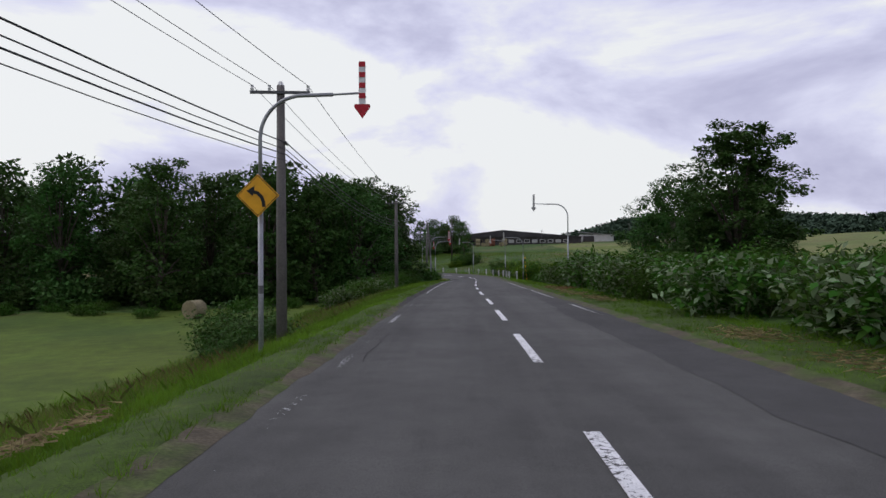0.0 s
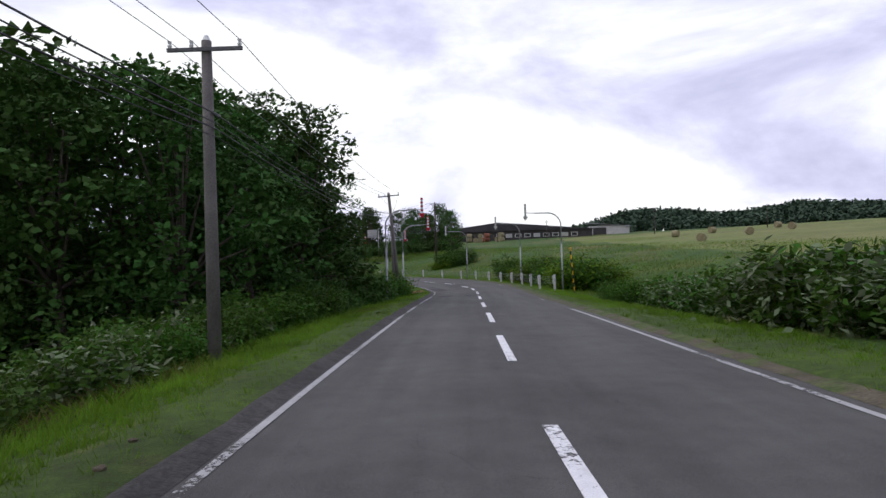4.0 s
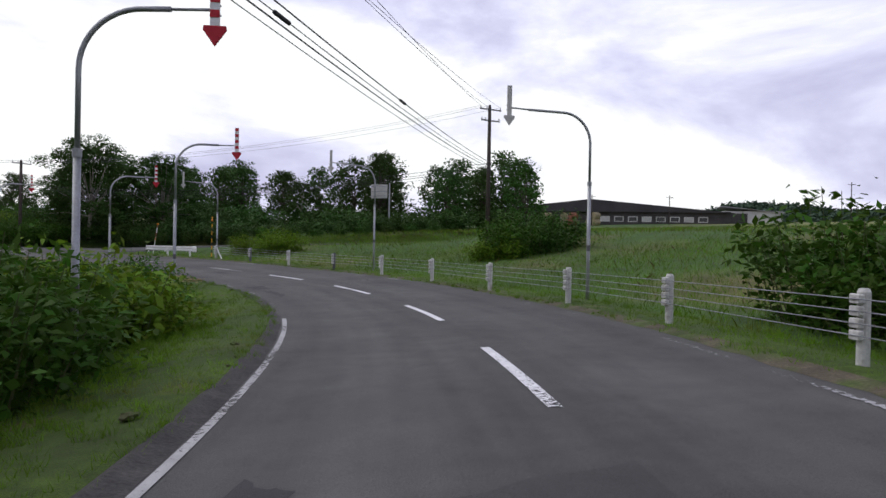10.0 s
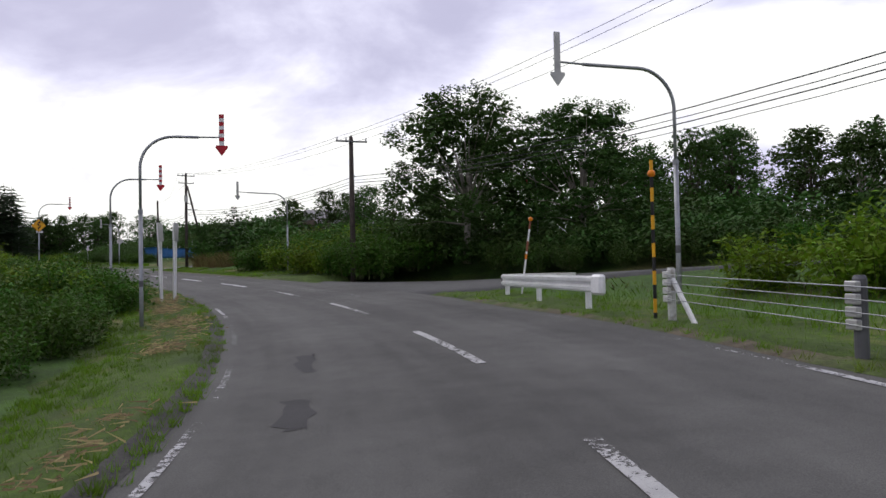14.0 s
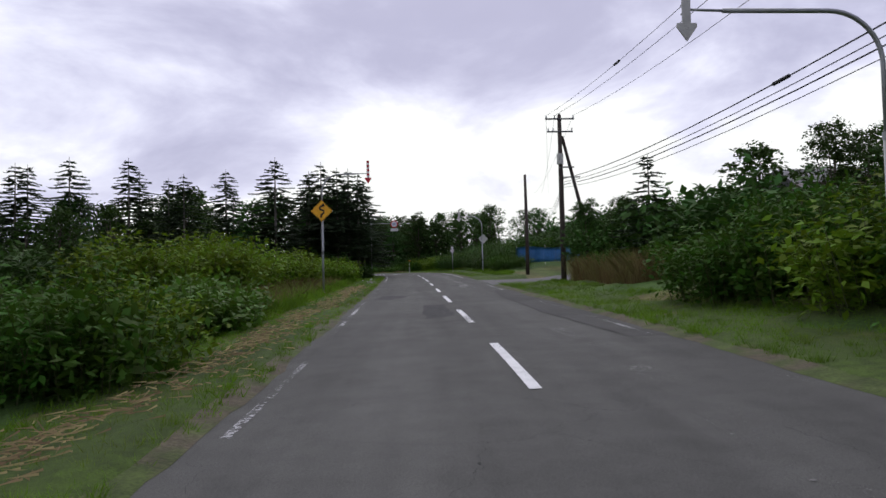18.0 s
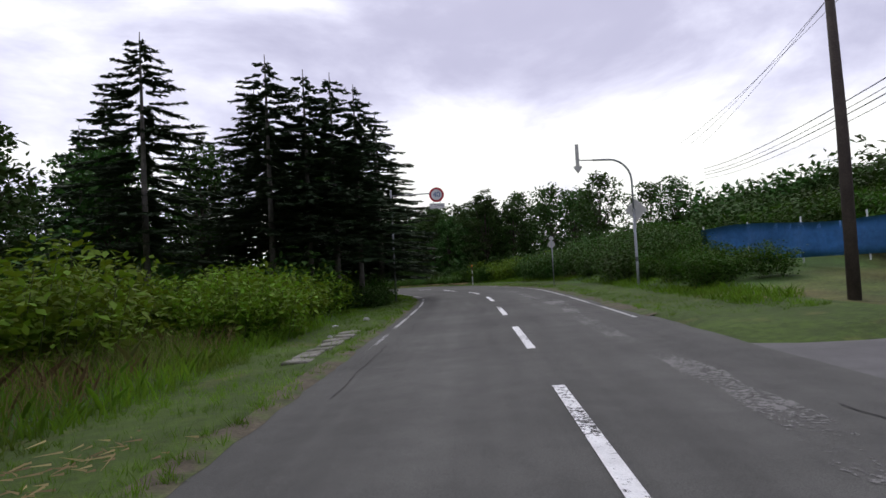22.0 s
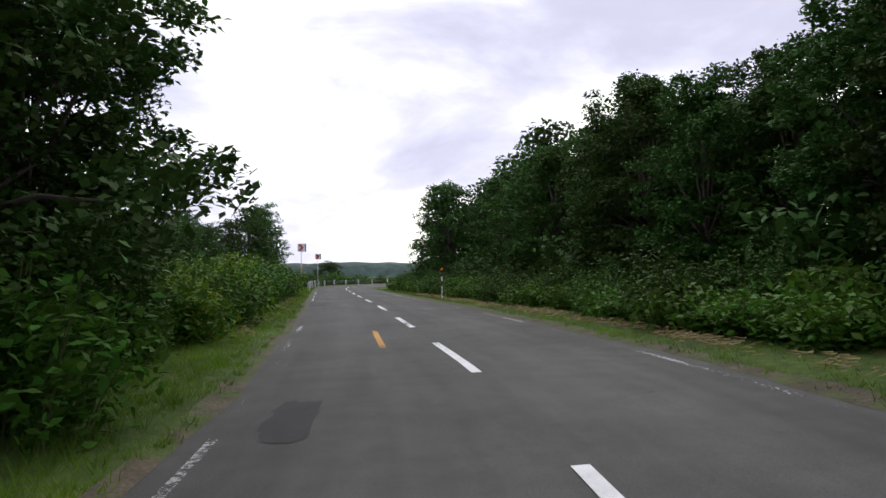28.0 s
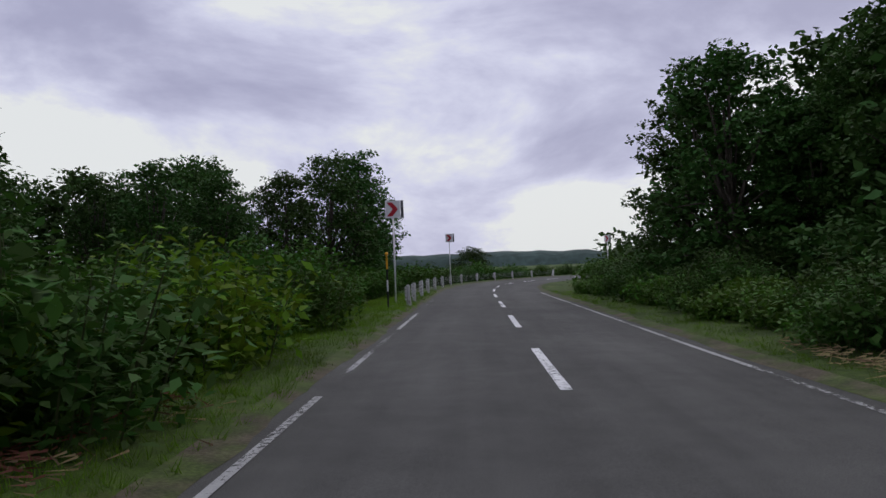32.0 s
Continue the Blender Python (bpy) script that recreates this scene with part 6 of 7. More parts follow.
for span, (a, b) in enumerate(zip(POWER, POWER[1:])):
    for k in range(7):
        p, q = a[k], b[k]
        sag = sag_of(span, k)
        pts = [p.lerp(q, u) - Vector((0, 0, sag * 4 * u * (1 - u))) for u in np.linspace(0, 1, 13)]
        c = thing("power_cable", Matrix.Translation(p), "thin black overhead cable between utility poles", "cable", "overhead cables")
        part("wire", tube([v - p for v in pts], (0.009, 0.009, 0.009, 0.017, 0.012, 0.017, 0.010)[k], 5, caps=False), CABLE if k > 2 else THIN_CABLE, c)


# ---- farm, fence, fields ----
def hay_bale(x, y, turn, label="round hay bale wrapped in net lying on the mown field", r=0.68):
    t = thing("hay_bale", pose(x, y, ground_at(x, y) + r * 0.97, 0, 0, turn), label, "hay bale", "hay bales")
    bm = tube([(-0.6, 0, 0), (-0.57, 0, 0), (0.57, 0, 0), (0.6, 0, 0)], [r * 0.93, r, r, r * 0.93], 28)
    part("roll", bm, BALE, t, smooth=False)
    for x_ in (-0.602, 0.602):
        for q in range(3):
            part("straw_ring", tube([(x_, rr * math.cos(u), rr * math.sin(u)) for rr in [r * (0.25 + 0.24 * q)] for u in np.linspace(0, 2 * math.pi, 20)], 0.012, 4, caps=False), HAY, t)
    return t


hay_bale(-18.5, 53.5, 70)
for x, y, a in ((60.7, 193.4, 20), (56, 165, 80), (70, 178, 50), (49, 182, 140), (78, 200, 10), (42, 150, 60)):
    hay_bale(x, y, a)

# long cattle barn on the rise
bx, by = 26.0, 262.0
g = ground_at(bx, by) - 0.5
barn = thing("cattle_barn", pose(bx - 1, by + 4, g, 0, 0, -4), "long low barn with dark roof and pale walls", "barn")
W, D, H = 49.0, 22.0, 3.0
part("wall", boxed((W, D, H), (0, 0, H / 2)), BARN_DARK, barn)
part("upper_wall", boxed((W + 0.1, D + 0.1, 1.1), (0, 0, H - 0.4)), BARN_DARK, barn)
roof = bmesh.new()
ends = [[(-W / 2 - 0.8, y_, H - 0.1), (-3.0, y_, H + 2.5), (W / 2 + 0.8, y_, H - 0.1)] for y_ in (-D / 2 - 0.7, D / 2 + 0.7)]
vs = [[roof.verts.new(v) for v in e] for e in ends]
for k in range(2):
    roof.faces.new((vs[0][k], vs[1][k], vs[1][k + 1], vs[0][k + 1]))
roof.faces.new((vs[0][0], vs[0][1], vs[0][2]))
roof.faces.new((vs[1][2], vs[1][1], vs[1][0]))
bmesh.ops.recalc_face_normals(roof, faces=roof.faces)
part("roof", roof, BARN_ROOF, barn)
for k in range(14):
    win = part("window", boxed((1.9, 0.1, 1.1), (-W / 2 + 8 + 2.75 * k, -D / 2 - 0.06, 1.5)), BARN_WALL if k > 4 else OLD_WOOD, barn)
    part("pane", boxed((1.5, 0.04, 0.8), (-W / 2 + 8 + 2.75 * k, -D / 2 - 0.125, 1.5)), DARK_GLASS if k % 3 else GREY_BACK, win)
part("door", boxed((3.2, 0.12, 2.7), (-W / 2 + 2.0, -D / 2 - 0.08, 1.35)), BARN_DARK, barn)
shed = thing("machine_shed", pose(bx + 31, by + 6, ground_at(bx + 31, by + 6) - 0.4, 0, 0, -8), "pale shed with grey sloping roof beside the barn", "shed")
part("wall", boxed((12, 9, 2.8), (0, 0, 1.4)), BARN_WALL, shed)
part("roof", boxed((13, 10, 0.15), (0, 0, 3.15), (0, 6, 0)), GREY_ROOF, shed)
part("door", boxed((4, 0.1, 2.3), (-3, -4.55, 1.15)), BARN_DARK, shed)
for k, (dx, dy) in enumerate(((-14, -16), (-9, -15), (-5, -17), (-18, -15), (-11, -18))):
    x, y = bx + dx, by + dy
    t = thing("bale_stack", pose(x, y, ground_at(x, y), 0, 0, 20 * k), "brown stack of wrapped bales in the farmyard", "bale stack")
    for q in range(3):
        part("bale", tube([(-0.7, (q % 2) * 1.35, 0.66 + (q // 2) * 1.2), (0.7, (q % 2) * 1.35, 0.66 + (q // 2) * 1.2)], 0.68, 14), RUST if k % 2 else BALE, t)
tractor = thing("farm_truck", pose(bx - 24, by - 14, ground_at(bx - 24, by - 14), 0, 0, 60), "rusty farm machine parked in the yard", "farm vehicle")
part("body", boxed((4.2, 1.9, 1.2), (0, 0, 1.3), bevel=0.1), RUST, tractor)
part("cab", boxed((1.4, 1.8, 1.1), (-1.2, 0, 2.4), bevel=0.12), DARK_GLASS, tractor)
for x in (-1.4, 1.4):
    for y in (-0.95, 0.95):
        part("wheel", tube([(x, y - 0.15, 0.5), (x, y + 0.15, 0.5)], 0.52, 16), BLACK_SHEET, tractor)

# thin poles along the farm road
for x, y, h in ((19, 235, 5.6), (32, 233, 5.2), (58, 224, 6.4), (-6, 240, 6.0), (78, 205, 5.5)):
    t = thing("farm_pole", pose(x, y, ground_at(x, y)), "thin dark wooden pole beside the farm road", "pole", "farm poles")
    part("shaft", tube([(0, 0, -0.5), (0, 0, h)], [0.10, 0.07], 8), WOOD_POLE, t, smooth=True)
    part("crossarm", boxed((1.2, 0.08, 0.08), (0, -0.08, h - 0.4)), DARK_STEEL, t)

# old house behind the trees
hx, hy = -75.8, 196.4
house = thing("old_house", pose(hx, hy, ground_at(hx, hy) - 0.3, 0, 0, 70), "old boarded house with rusted grey sheet roof among weeds", "house")
part("wall", boxed((5.8, 6.5, 3.2), (0, 0, 1.6)), OLD_WOOD, house)
roof = bmesh.new()
vs = [[roof.verts.new(v) for v in ((x, -4.2, 2.6), (x, 0, 4.4), (x, 4.2, 2.6))] for x in (-3.5, 3.5)]
for k in range(2):
    roof.faces.new((vs[0][k], vs[1][k], vs[1][k + 1], vs[0][k + 1]))
bmesh.ops.solidify(roof, geom=roof.faces[:], thickness=0.12)
part("roof", roof, GREY_ROOF, house)
for k in range(3):
    w = part("window", boxed((1.1, 0.12, 1.0), (-1.9 + 1.9 * k, -3.28, 1.6)), WHITE_STEEL, house)
    part("pane", boxed((0.95, 0.05, 0.85), (-1.9 + 1.9 * k, -3.35, 1.6)), DARK_GLASS, w)
part("gable", plate([(-3.25, 3.2), (3.25, 3.2), (0, 4.3)], 0.1, (2.9, 0, 0), (0, 0, 90)), OLD_WOOD, house)

# blue tarpaulin fence
A, B = np.array([-106.0, 188.4]), np.array([-91.3, 188.9])
t = thing("tarpaulin_fence", pose(0, 0, 0), "blue tarpaulin stretched along a slack wire between thin posts", "fence")
n = 40
bm = bmesh.new()
cols = []
for k in range(n + 1):
    u = k / n
    q = A + (B - A) * u
    wob = 0.10 * math.sin(u * 40) + 0.06 * math.sin(u * 97 + 1)
    top_z = 2.75 - 0.45 * u + 0.10 * math.sin(u * 9)
    low_z = ground_at(*q) - 0.1
    col = []
    for r in range(5):
        v = r / 4
        col.append(bm.verts.new((q[0] + 0.03 * wob, q[1] + wob * (1 - 0.5 * v), low_z + (top_z - low_z) * v)))
    cols.append(col)
for a, b in zip(cols, cols[1:]):
    for r in range(4):
        bm.faces.new((a[r], b[r], b[r + 1], a[r + 1]))
bmesh.ops.solidify(bm, geom=bm.faces[:], thickness=0.01)
part("tarpaulin", bm, TARP, t, "creased blue sheet", smooth=True)
for k in range(6):
    q = A + (B - A) * k / 5
    part("post", tube([(q[0], q[1] + 0.15, ground_at(*q) - 0.3), (q[0], q[1] + 0.15, 2.9 - 0.4 * k / 5 + (0.9 if k == 4 else 0))], 0.03, 6), WHITE_STEEL, t)

# ---- distance ----
def hill_band(name, cx, cy, r, a0, a1, base, high, mat, label, seed):
    """A far wooded ridge on an arc round the place."""
    verts, faces = [], []
    n = 120
    for k in range(n + 1):
        a = radians(a0 + (a1 - a0) * k / n)
        h = high * (0.55 + 0.45 * noise.noise((k * 0.05, seed, 0)) + 0.12 * noise.noise((k * 0.4, seed, 5)))
        h *= min(1, k / 12, (n - k) / 12)
        for f, z in ((1.0, base - 30), (1.02, base + h * 0.6), (1.06, base + h), (1.3, base - 30)):
            verts.append((cx - math.sin(a) * r * f, cy + math.cos(a) * r * f, z))
    for k in range(n):
        for q in range(3):
            b = k * 4 + q
            faces.append((b, b + 4, b + 5, b + 1))
    ob = new(name, mesh_of(name, verts, faces, mat, smooth=True))
    return tagged(ob, label, "hill", kind="structure")


# no haze in the air: the far ridges carry it in their colour
hill_band("backdrop_hill_west", -150, 170, 2600, 40, 150, 0, 105, HAZED_HILL, "far wooded ridge under the clouds, tinted blue-green with haze", 2)
hill_band("backdrop_hill_north", 0, 100, 2300, -40, 40, 0, 60, HAZED_HILL, "far wooded ridge under the clouds, tinted blue-green with haze", 6)


def far_wood(name, cx, cy, wx, wy, count, high, mat, label, seed):
    """A distant wood as one mass of leaf clumps on the land."""
    rng = np.random.default_rng(seed)
    pts = []
    xs, ys = rng.uniform(-wx, wx, count) + cx, rng.uniform(-wy, wy, count) + cy
    zs = land(np.c_[xs, ys])
    for x, y, z in zip(xs, ys, zs):
        h = high * rng.uniform(0.7, 1.2)
        pts.append(blob_points(rng, 70, (x, y, z + h * 0.55), (h * 0.45, h * 0.45, h * 0.5), 0.5))
    v, f = leaf_cloud(np.vstack(pts), 1.3, rng, 0.1, 0.7)
    ob = new(name, mesh_of(name, v, f, mat))
    return tagged(ob, label, "far wood", kind="stuff")


far_wood("far_wood_west", -330, 215, 40, 40, 120, 7, LEAF_DARK, "distant green trees beyond the far bend", 8)

def ridge_wood(name, cx, cy, r, a0, a1, count, base, high, label, seed):
    """A far wooded hill: an arc of leaf clumps heaped up to its skyline."""
    rng = np.random.default_rng(seed)
    pts = []
    for _ in range(count):
        u = rng.random()
        a = radians(a0 + (a1 - a0) * u)
        top = high * (0.62 + 0.5 * noise.noise((u * 4.0, seed, 0))) * min(1, u * 6, (1 - u) * 6 + 0.3)
        v = rng.random() ** 0.6
        rr = r * (1 + 0.12 * v)
        c = (cx - math.sin(a) * rr, cy + math.cos(a) * rr, base + top * v)
        pts.append(blob_points(rng, 46, c, (5.5, 5.5, 3.6), 0.4))
    vv, f = leaf_cloud(np.vstack(pts), 2.3, rng, 0.1, 0.8)
    ob = new(name, mesh_of(name, vv, f, HAZED_RIDGE_LEAF))
    return tagged(ob, label, "far wood", kind="stuff")


ridge_wood("wooded_ridge", 0, 60, 430, -11, -44, 1400, 11, 20, "distant dark wooded hill behind the fields, tinted with haze", 3)
hill_band("backdrop_hill_east", 0, 60, 436, -9, -50, 2, 24, HAZED_HILL, "distant haze-tinted hillside beneath the wood", 4)

# ---- grass ----
def blades(name, s0, s1, l0, l1, count, high, wide, mat, label, seed, on_verge=True):
    """Grass blades scattered over a band beside the road."""
    rng = np.random.default_rng(seed)
    short = high < 0.2
    ss, ll = rng.uniform(s0, s1, count), rng.uniform(l0, l1, count)
    tuft = np.ones(count)
    if short:
        home = rng.integers(0, max(1, count // 14), count)
        ss = rng.uniform(s0, s1, count)[home] + rng.normal(0, 0.045, count)
        ll = rng.uniform(l0, l1, count)[home] + rng.normal(0, 0.045, count)
        tuft = rng.uniform(0.55, 1.45, count)[home]
    k = np.arange(len(LINE))
    cx, cy = np.interp(ss, k, LINE[:, 0]), np.interp(ss, k, LINE[:, 1])
    rx, ry = np.interp(ss, k, RIGHT[:, 0]), np.interp(ss, k, RIGHT[:, 1])
    x, y = cx + ll * rx, cy + ll * ry
    z = beside_z(ss, ll) if on_verge or max(abs(l0), abs(l1)) < 15 else land(np.c_[x, y])
    if on_verge:
        w = np.clip((np.abs(ll) - 3.7) / 2.3, 0, 1)
        z = np.maximum(z, (table(PROFILE, ss) + table(BANK, ss) * np.clip(ll, -4.2, 4.2) + 0.02) * (1 - w) + z * w)
    h = high * rng.uniform(0.5, 1.2, count) * tuft
    a = rng.uniform(0, 2 * np.pi, count)
    b = rng.uniform(0, 2 * np.pi, count)
    lean = h * rng.uniform(0.2, 0.95, count)
    base = np.stack([x, y, z - 0.03], 1)
    across = np.stack([np.cos(a), np.sin(a), 0 * a], 1) * wide
    mid = base + np.stack([np.cos(b) * lean * 0.35, np.sin(b) * lean * 0.35, h * 0.6], 1)
    tip = base + np.stack([np.cos(b) * lean, np.sin(b) * lean, h], 1)
    if short:
        v, f = np.stack([base - across, base + across, tip], 1).reshape(-1, 3), np.arange(3 * count).reshape(count, 3)
    else:
        v = np.stack([base - across, base + across, mid + across * 0.7, tip, mid - across * 0.7], 1).reshape(-1, 3)
        f = np.arange(5 * count).reshape(count, 5)
    ob = new(name, mesh_of(name, v, f, mat))
    return tagged(ob, label, "grass", kind="stuff")


def litter(name, spots, label, seed, mat=HAY):
    """Cut dry grass lying in swaths on the verge."""
    rng = np.random.default_rng(seed)
    vs, fs, n = [], [], 0
    for s0, s1, l0, l1, count in spots:
        for _ in range(int(count * 1.8)):
            s, l = rng.uniform(s0, s1), rng.normal((l0 + l1) / 2, abs(l1 - l0) / 3)
            if noise.noise((s * 0.45, l * 1.2, seed)) + 0.5 * noise.noise((s * 1.7, l * 3, seed)) < rng.uniform(-0.35, 0.45):
                continue
            x, y = along(s, l)
            w = min(max((abs(l) - 3.9) / 2.0, 0.0), 1.0)
            z = (float(road_z(s, l)) + 0.08) * (1 - w) + (float(beside_z(s, l)) + 0.06) * w + rng.uniform(0, 0.12)
            a, L = rng.uniform(0, math.pi), rng.uniform(0.06, 0.30)
            d = np.array([math.cos(a), math.sin(a), rng.normal(0, 0.15)]) * L / 2
            o = np.array([-math.sin(a), math.cos(a), 0]) * rng.uniform(0.0015, 0.0034)
            c = np.array([x, y, z])
            vs += [c - d - o, c - d + o, c + d + o + (0, 0, 0.02), c + d - o]
            fs.append((n, n + 1, n + 2, n + 3))
            n += 4
    ob = new(name, mesh_of(name, np.array(vs), np.array(fs), mat))
    return tagged(ob, label, "dry grass", kind="stuff")


blades("grass_left", 5, 380, -6.2, -3.35, 400000, 0.13, 0.008, GRASS, "short green roadside grass", 1)
blades("verge_tufts", 290, 376, -5.4, -3.7, 42000, 0.19, 0.008, GRASS, "uncut tufts of green grass on the verge", 16)
blades("grass_right", 5, 194, 3.6, 6.2, 170000, 0.13, 0.008, GRASS, "short green roadside grass", 2)
blades("grass_right_far", 260, 380, 3.4, 6.4, 130000, 0.13, 0.008, GRASS, "short green roadside grass", 12)
blades("grass_right_mid", 216, 246, 3.4, 6.4, 44000, 0.15, 0.008, GRASS, "short green roadside grass", 13)
blades("tall_grass_slope", 5, 100, -13, -5.2, 50000, 0.34, 0.007, GRASS, "tall meadow grass on the bank", 3, False)
blades("seed_grass_slope", 5, 85, -11.5, -6.2, 24000, 0.42, 0.004, SEED_GRASS, "brown seeding grass on the bank", 4, False)
blades("meadow_grass", 108, 192, 5.6, 24, 76000, 0.24, 0.007, GRASS, "tall meadow grass behind the cable fence", 5, False)
blades("meadow_grass_far", 108, 192, 24, 48, 16000, 0.28, 0.022, GRASS, "tall meadow grass behind the cable fence", 15, False)
blades("meadow_seed_grass", 108, 192, 7, 45, 16000, 0.36, 0.006, SEED_GRASS, "brown seeding grass in the meadow", 6, False)
blades("meadow_grass_left", 226, 268, -14, -5.4, 22000, 0.42, 0.014, GRASS, "tall grass between road and shrubs", 7, False)
blades("seed_grass_left", 224, 262, -13, -6.2, 15000, 0.6, 0.008, SEED_GRASS, "brown seeding grass between road and shrubs", 8, False)
blades("grass_bank_right", 262, 304, 5.4, 7, 9000, 0.25, 0.014, GRASS, "green grass on the bank", 9, False)
blades("reed_grass", 233, 243, 6.6, 9.4, 12000, 1.15, 0.007, SEED_GRASS, "tall reed grass with pale plumes", 10, False)
litter("dry_clippings", [(121, 126, -4.6, -3.8, 660), (186, 203, -4.9, -3.9, 1540), (203, 224, -4.9, -3.9, 1300), (224, 252, -4.8, -3.9, 1500), (26, 40, 4.0, 5.0, 1100), (52, 62, 4.0, 4.8, 572), (325, 350, 3.7, 4.3, 1000), (305, 325, 3.8, 4.4, 1300), (318, 345, -4.6, -3.8, 700), (27, 33, -5.5, -4.9, 700), (166, 180, -4.4, -3.7, 660), (62, 72, 4.2, 4.8, 550)], "dry cut grass lying on the verge", 3)
litter("brown_leaves", [(121.5, 123.5, -4.8, -4.2, 300), (66, 71, 4.4, 5.6, 400), (341.5, 345.5, -5.0, -4.3, 240), (342, 344, 4.0, 4.6, 200), (306, 308, 4.0, 4.6, 120)], "heap of rust-brown withered leaves on the verge", 5, RUST)


# ---- small things on the road ----
def ragged_strip(name, s0, s1, lat, width, mat, label, seed, lift=0.006, wander=0.0):
    """A narrow wandering band along the road: a worn seam or a sealed crack."""
    rng = random.Random(seed)
    knots = [(s0 + (s1 - s0) * k / 14, rng.gauss(0, width * 0.55), rng.uniform(0.5, 1.3)) for k in range(15)]

    def middle(s):
        off = wander * (noise.noise((s * 0.9, seed, 0)) + 0.5 * noise.noise((s * 2.3, seed, 4)))
        return off + float(np.interp(s, [k[0] for k in knots], [k[1] for k in knots])) + (lat(s) if callable(lat) else lat)

    def half(s):
        return width / 2 * float(np.interp(s, [k[0] for k in knots], [k[2] for k in knots]))

    part(name, strip_mesh(name, s0, s1, [lambda s: middle(s) - half(s), lambda s: middle(s) + half(s)], lift, mat, step=0.3 if wander else 1.0, edge_wave=width * 0.12, seed=seed), None, road, label)


flat_patch("worn_patch", [(164.2, 1.5), (164.6, 3.6), (161.8, 3.7), (161.2, 1.3)], WORN_BAND, seed=31)
flat_patch("repair_patch", [(162.6, -2.85), (162.4, -2.0), (161.8, -2.1), (161.9, -2.8)], PATCH, seed=32)
flat_patch("worn_patch", [(274.6, 1.15), (276.0, 2.3), (271.5, 2.1), (269.0, 2.15), (269.0, 1.75), (272.0, 1.6)], WORN_BAND, seed=33)
flat_patch("repair_patch", [(247.6, 1.0), (247.8, 1.7), (246.6, 1.75), (246.7, 1.05)], PATCH, seed=34)
CRACK = material("open_crack", (0.030, 0.029, 0.027), 0.95, grain=((8, 0.3),))
ragged_strip("worn_seam", 238, 286, lambda s: 1.75 - 0.3 * max(0, (s - 270) / 16), 0.42, WORN_BAND, "pale dusty seam between the lanes", 1)
ragged_strip("worn_seam", 196, 222, 1.6, 0.30, WORN_BAND, "pale dusty seam between the lanes", 3)
ragged_strip("crack", 220.5, 239.5, lambda s: 2.1 + 0.6 * max(0, abs(s - 230) / 10 - 0.4), 0.028, CRACK, "open crack along the resurfaced strip", 11, 0.009, 0.07)
ragged_strip("crack", 104, 122, lambda s: 1.15 + 0.05 * (s - 104), 0.014, CRACK, "open crack along the lane", 12, 0.009, 0.06)
def cross_crack(s0, l0, s1, l1, seed):
    """A thin open crack that runs across the lanes."""
    rng = random.Random(seed)
    n = 18
    mid = [(s0 + (s1 - s0) * k / n + rng.gauss(0, 0.06), l0 + (l1 - l0) * k / n) for k in range(n + 1)]
    verts, faces = [], []
    for k, (a, l) in enumerate(mid):
        w = rng.uniform(0.006, 0.022)
        for d in (-w, w):
            x, y = along(a + d, l)
            verts.append((x, y, float(road_z(a, l)) + 0.009))
        if k:
            faces.append((2 * k - 2, 2 * k - 1, 2 * k + 1, 2 * k) if l1 < l0 else (2 * k - 2, 2 * k, 2 * k + 1, 2 * k - 1))
    part("crack", mesh_of("crack", verts, faces, CRACK), None, road, "fine open crack across the asphalt")


for k, row in enumerate(((161.3, 0.4, 161.2, 3.9), (163.4, 1.2, 164.4, 3.6), (161.9, -2.0, 161.4, 0.6), (166.0, -2.9, 166.6, 1.0), (158.4, 0.6, 159.3, 3.4), (247.5, 1.6, 246.9, 3.2), (44, -3.1, 43.2, -1.7), (47, -3.1, 47.8, -1.9), (51, -3.2, 50.1, -2.0), (226, -3.2, 226.6, -2.3), (230, -3.3, 229.2, -2.4), (257, -3.2, 256.3, -2.2))):
    cross_crack(*row, 60 + k)
for k, (s0, s1, l) in enumerate(((36, 41, -2.62), (50, 57, -2.75), (254, 260, -2.75), (262, 266, -2.5), (64, 68, 1.3), (247, 252, 2.4))):
    ragged_strip("crack", s0, s1, l, 0.016, CRACK, "fine open crack in the asphalt", 20 + k, 0.009, 0.09)


def surface_pose(s, lat, lift=0.0, turn=0.0):
    x, y = along(s, lat)
    return pose(x, y, float(road_z(s, lat)) + lift, 0, 0, heading(s) + turn)


# drain grate at the kerb
grate = thing("drain_grate", surface_pose(132.2, -3.12, 0.006), "rusty iron drain grate beside the kerb", "drain grate")
part("frame", boxed((0.44, 0.62, 0.016), (0, 0, -0.004)), DARK_STEEL, grate)
for k in range(9):
    part("bar", boxed((0.38, 0.026, 0.012), (0, -0.24 + 0.06 * k, 0.008)), STEEL, grate)
# clods of earth, stones and paper on the verge
rng_ = random.Random(5)


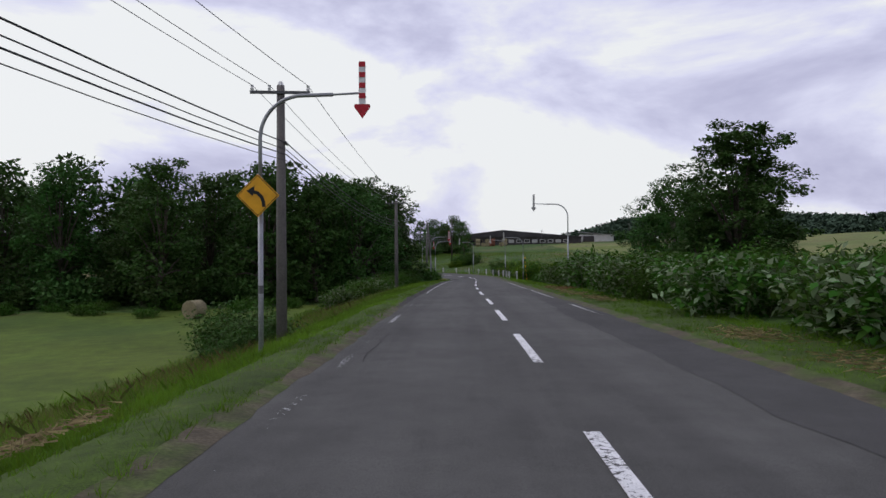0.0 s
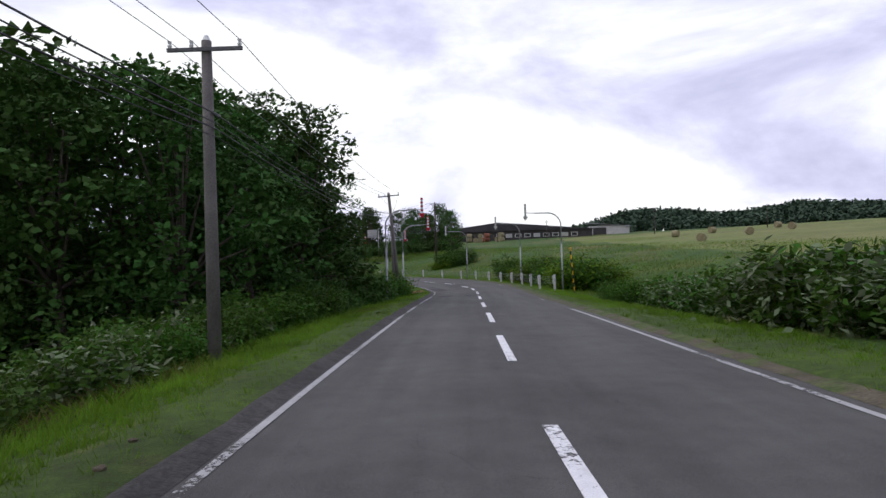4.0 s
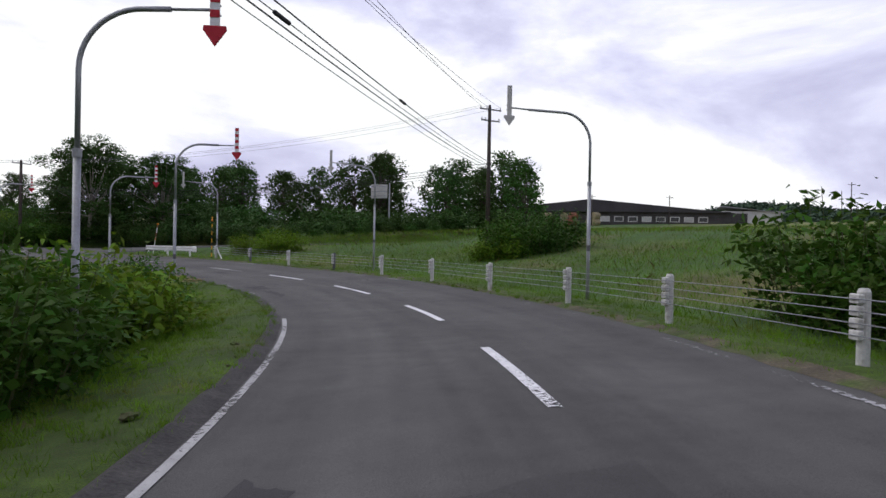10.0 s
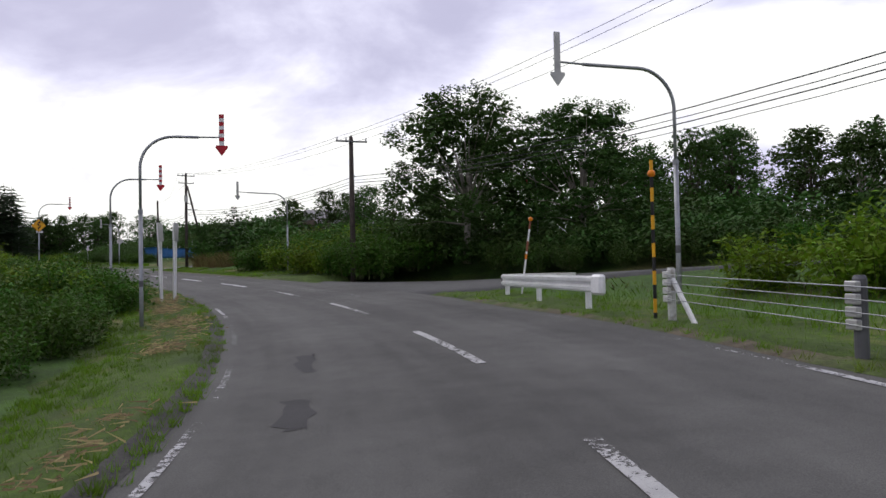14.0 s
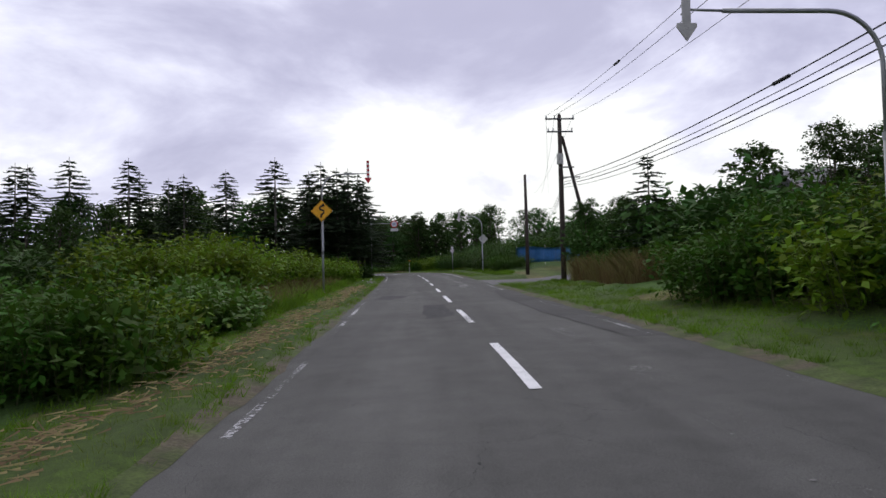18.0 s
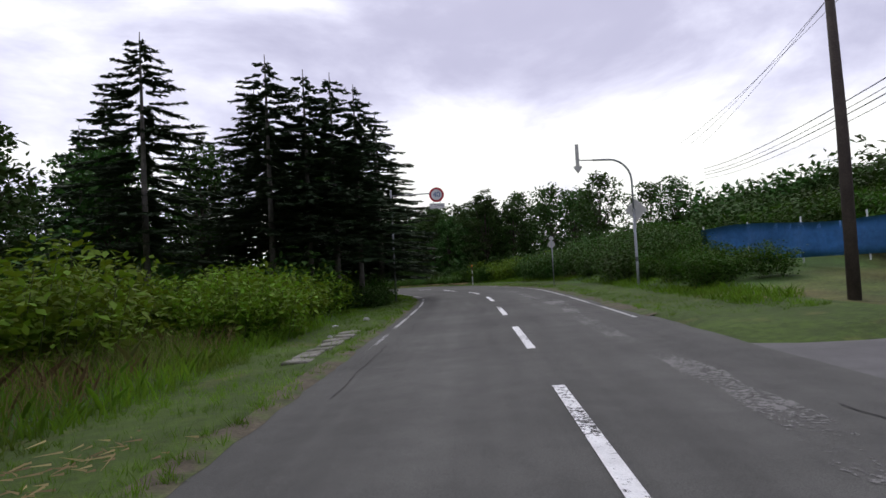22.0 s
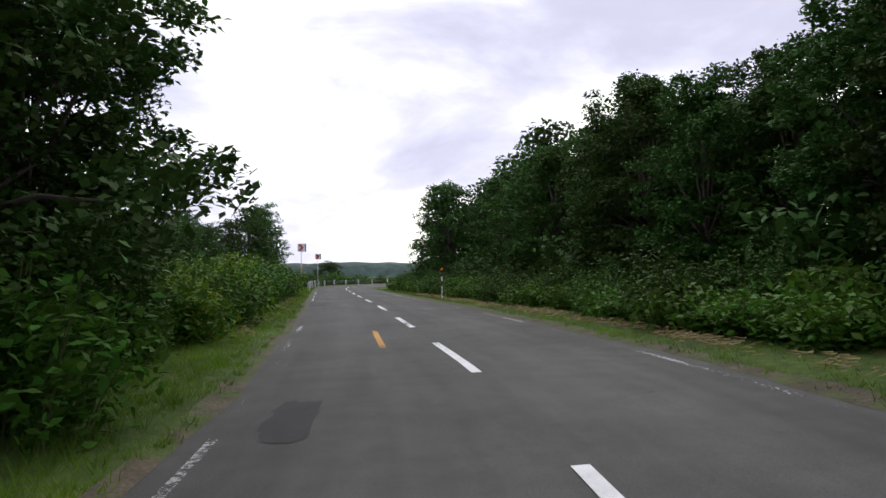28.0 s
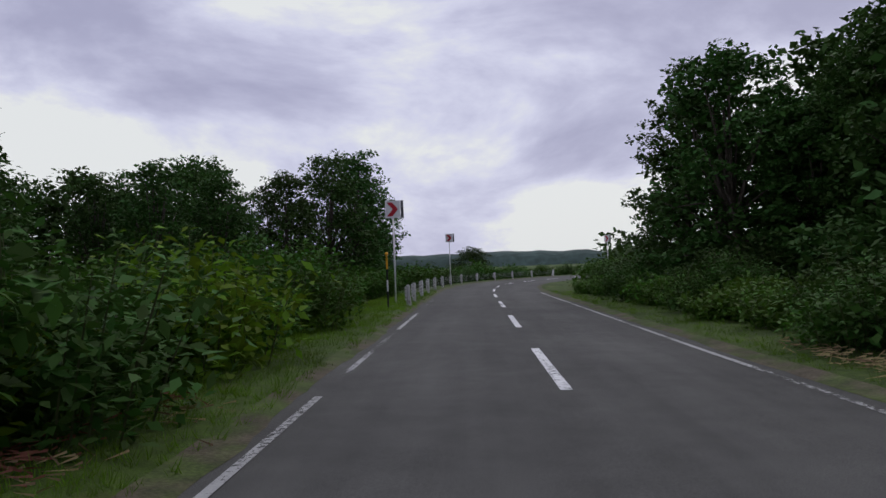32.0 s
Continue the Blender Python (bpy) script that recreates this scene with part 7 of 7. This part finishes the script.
def stone(s, lat, r, mat, name, label):
    x, y = along(s, lat)
    w = min(max((abs(lat) - 3.9) / 2.0, 0.0), 1.0)
    z = (float(road_z(s, lat)) + 0.05) * (1 - w) + (ground_at(x, y) + 0.03) * w
    t = thing(name, pose(x, y, z + r * 0.3, 0, 0, rng_.uniform(0, 360)), label, name.replace("_", " "), name.replace("_", " ") + "s on the verge")
    bm = bmesh.new()
    bmesh.ops.create_icosphere(bm, subdivisions=2, radius=r)
    for v in bm.verts:
        v.co *= 0.75 + 0.5 * noise.noise((v.co.x * 5 / r * 0.3 + s, v.co.y * 5 / r * 0.3, v.co.z * 5 / r * 0.3))
        v.co.z *= 0.55
    part("body", bm, mat, t, smooth=False)


for _ in range(16):
    stone(rng_.uniform(72, 166), -3.62 + rng_.uniform(-0.25, 0.1), rng_.uniform(0.04, 0.11), EARTH, "earth_clod", "small dark clod of earth and roots by the kerb")
for s, lat in ((243.5, -4.7), (245.0, -4.5), (262.5, -4.4), (266.0, -4.9), (268.2, -4.3)):
    stone(s, lat, rng_.uniform(0.09, 0.15), GREY_BACK, "pale_stone", "pale stone lying in the mown grass")
# dark sleeves on the overhead cables
for a, b, k, u in ((4, 5, 3, 0.12), (4, 5, 3, 0.42), (4, 5, 4, 0.20), (6, 7, 3, 0.35), (6, 7, 0, 0.6)):
    p, q = POWER[a][k], POWER[b][k]
    sag = sag_of(a, k)

    def on_cable(w):
        return p.lerp(q, w) - Vector((0, 0, sag * 4 * w * (1 - w)))

    du = 0.35 / (q - p).length
    t = thing("cable_sleeve", Matrix.Translation(on_cable(u)), "thick black splice sleeve round an overhead cable", "cable sleeve")
    part("sleeve", tube([on_cable(u - du) - on_cable(u), on_cable(u + du) - on_cable(u)], 0.045, 8), CABLE, t)
# worn concrete slabs let into the left edge
CONCRETE = material("weathered_concrete", (0.20, 0.19, 0.165), 0.9, grain=((1.5, 0.25), (14, 0.25), (60, 0.2)), bump=0.5, bump_scale=40, second=(0.09, 0.10, 0.05), second_scale=2.5, second_at=0.58)
slab_rng = random.Random(9)
for k in range(7):
    at = 257.8 + 0.92 * k
    slab = thing("gutter_slab", surface_pose(at, -4.02 + slab_rng.uniform(-0.05, 0.05), 0.0, slab_rng.uniform(-5, 5)) @ pose(0, 0, 0, slab_rng.uniform(-2, 2), slab_rng.uniform(-5, 1)), "weathered concrete gutter slab half buried at the road's edge", "slab", "gutter slabs")
    part("slab", boxed((0.46, 0.84, 0.14), (0, 0, 0.03), (0, 0, 0), 0.02), CONCRETE, slab)
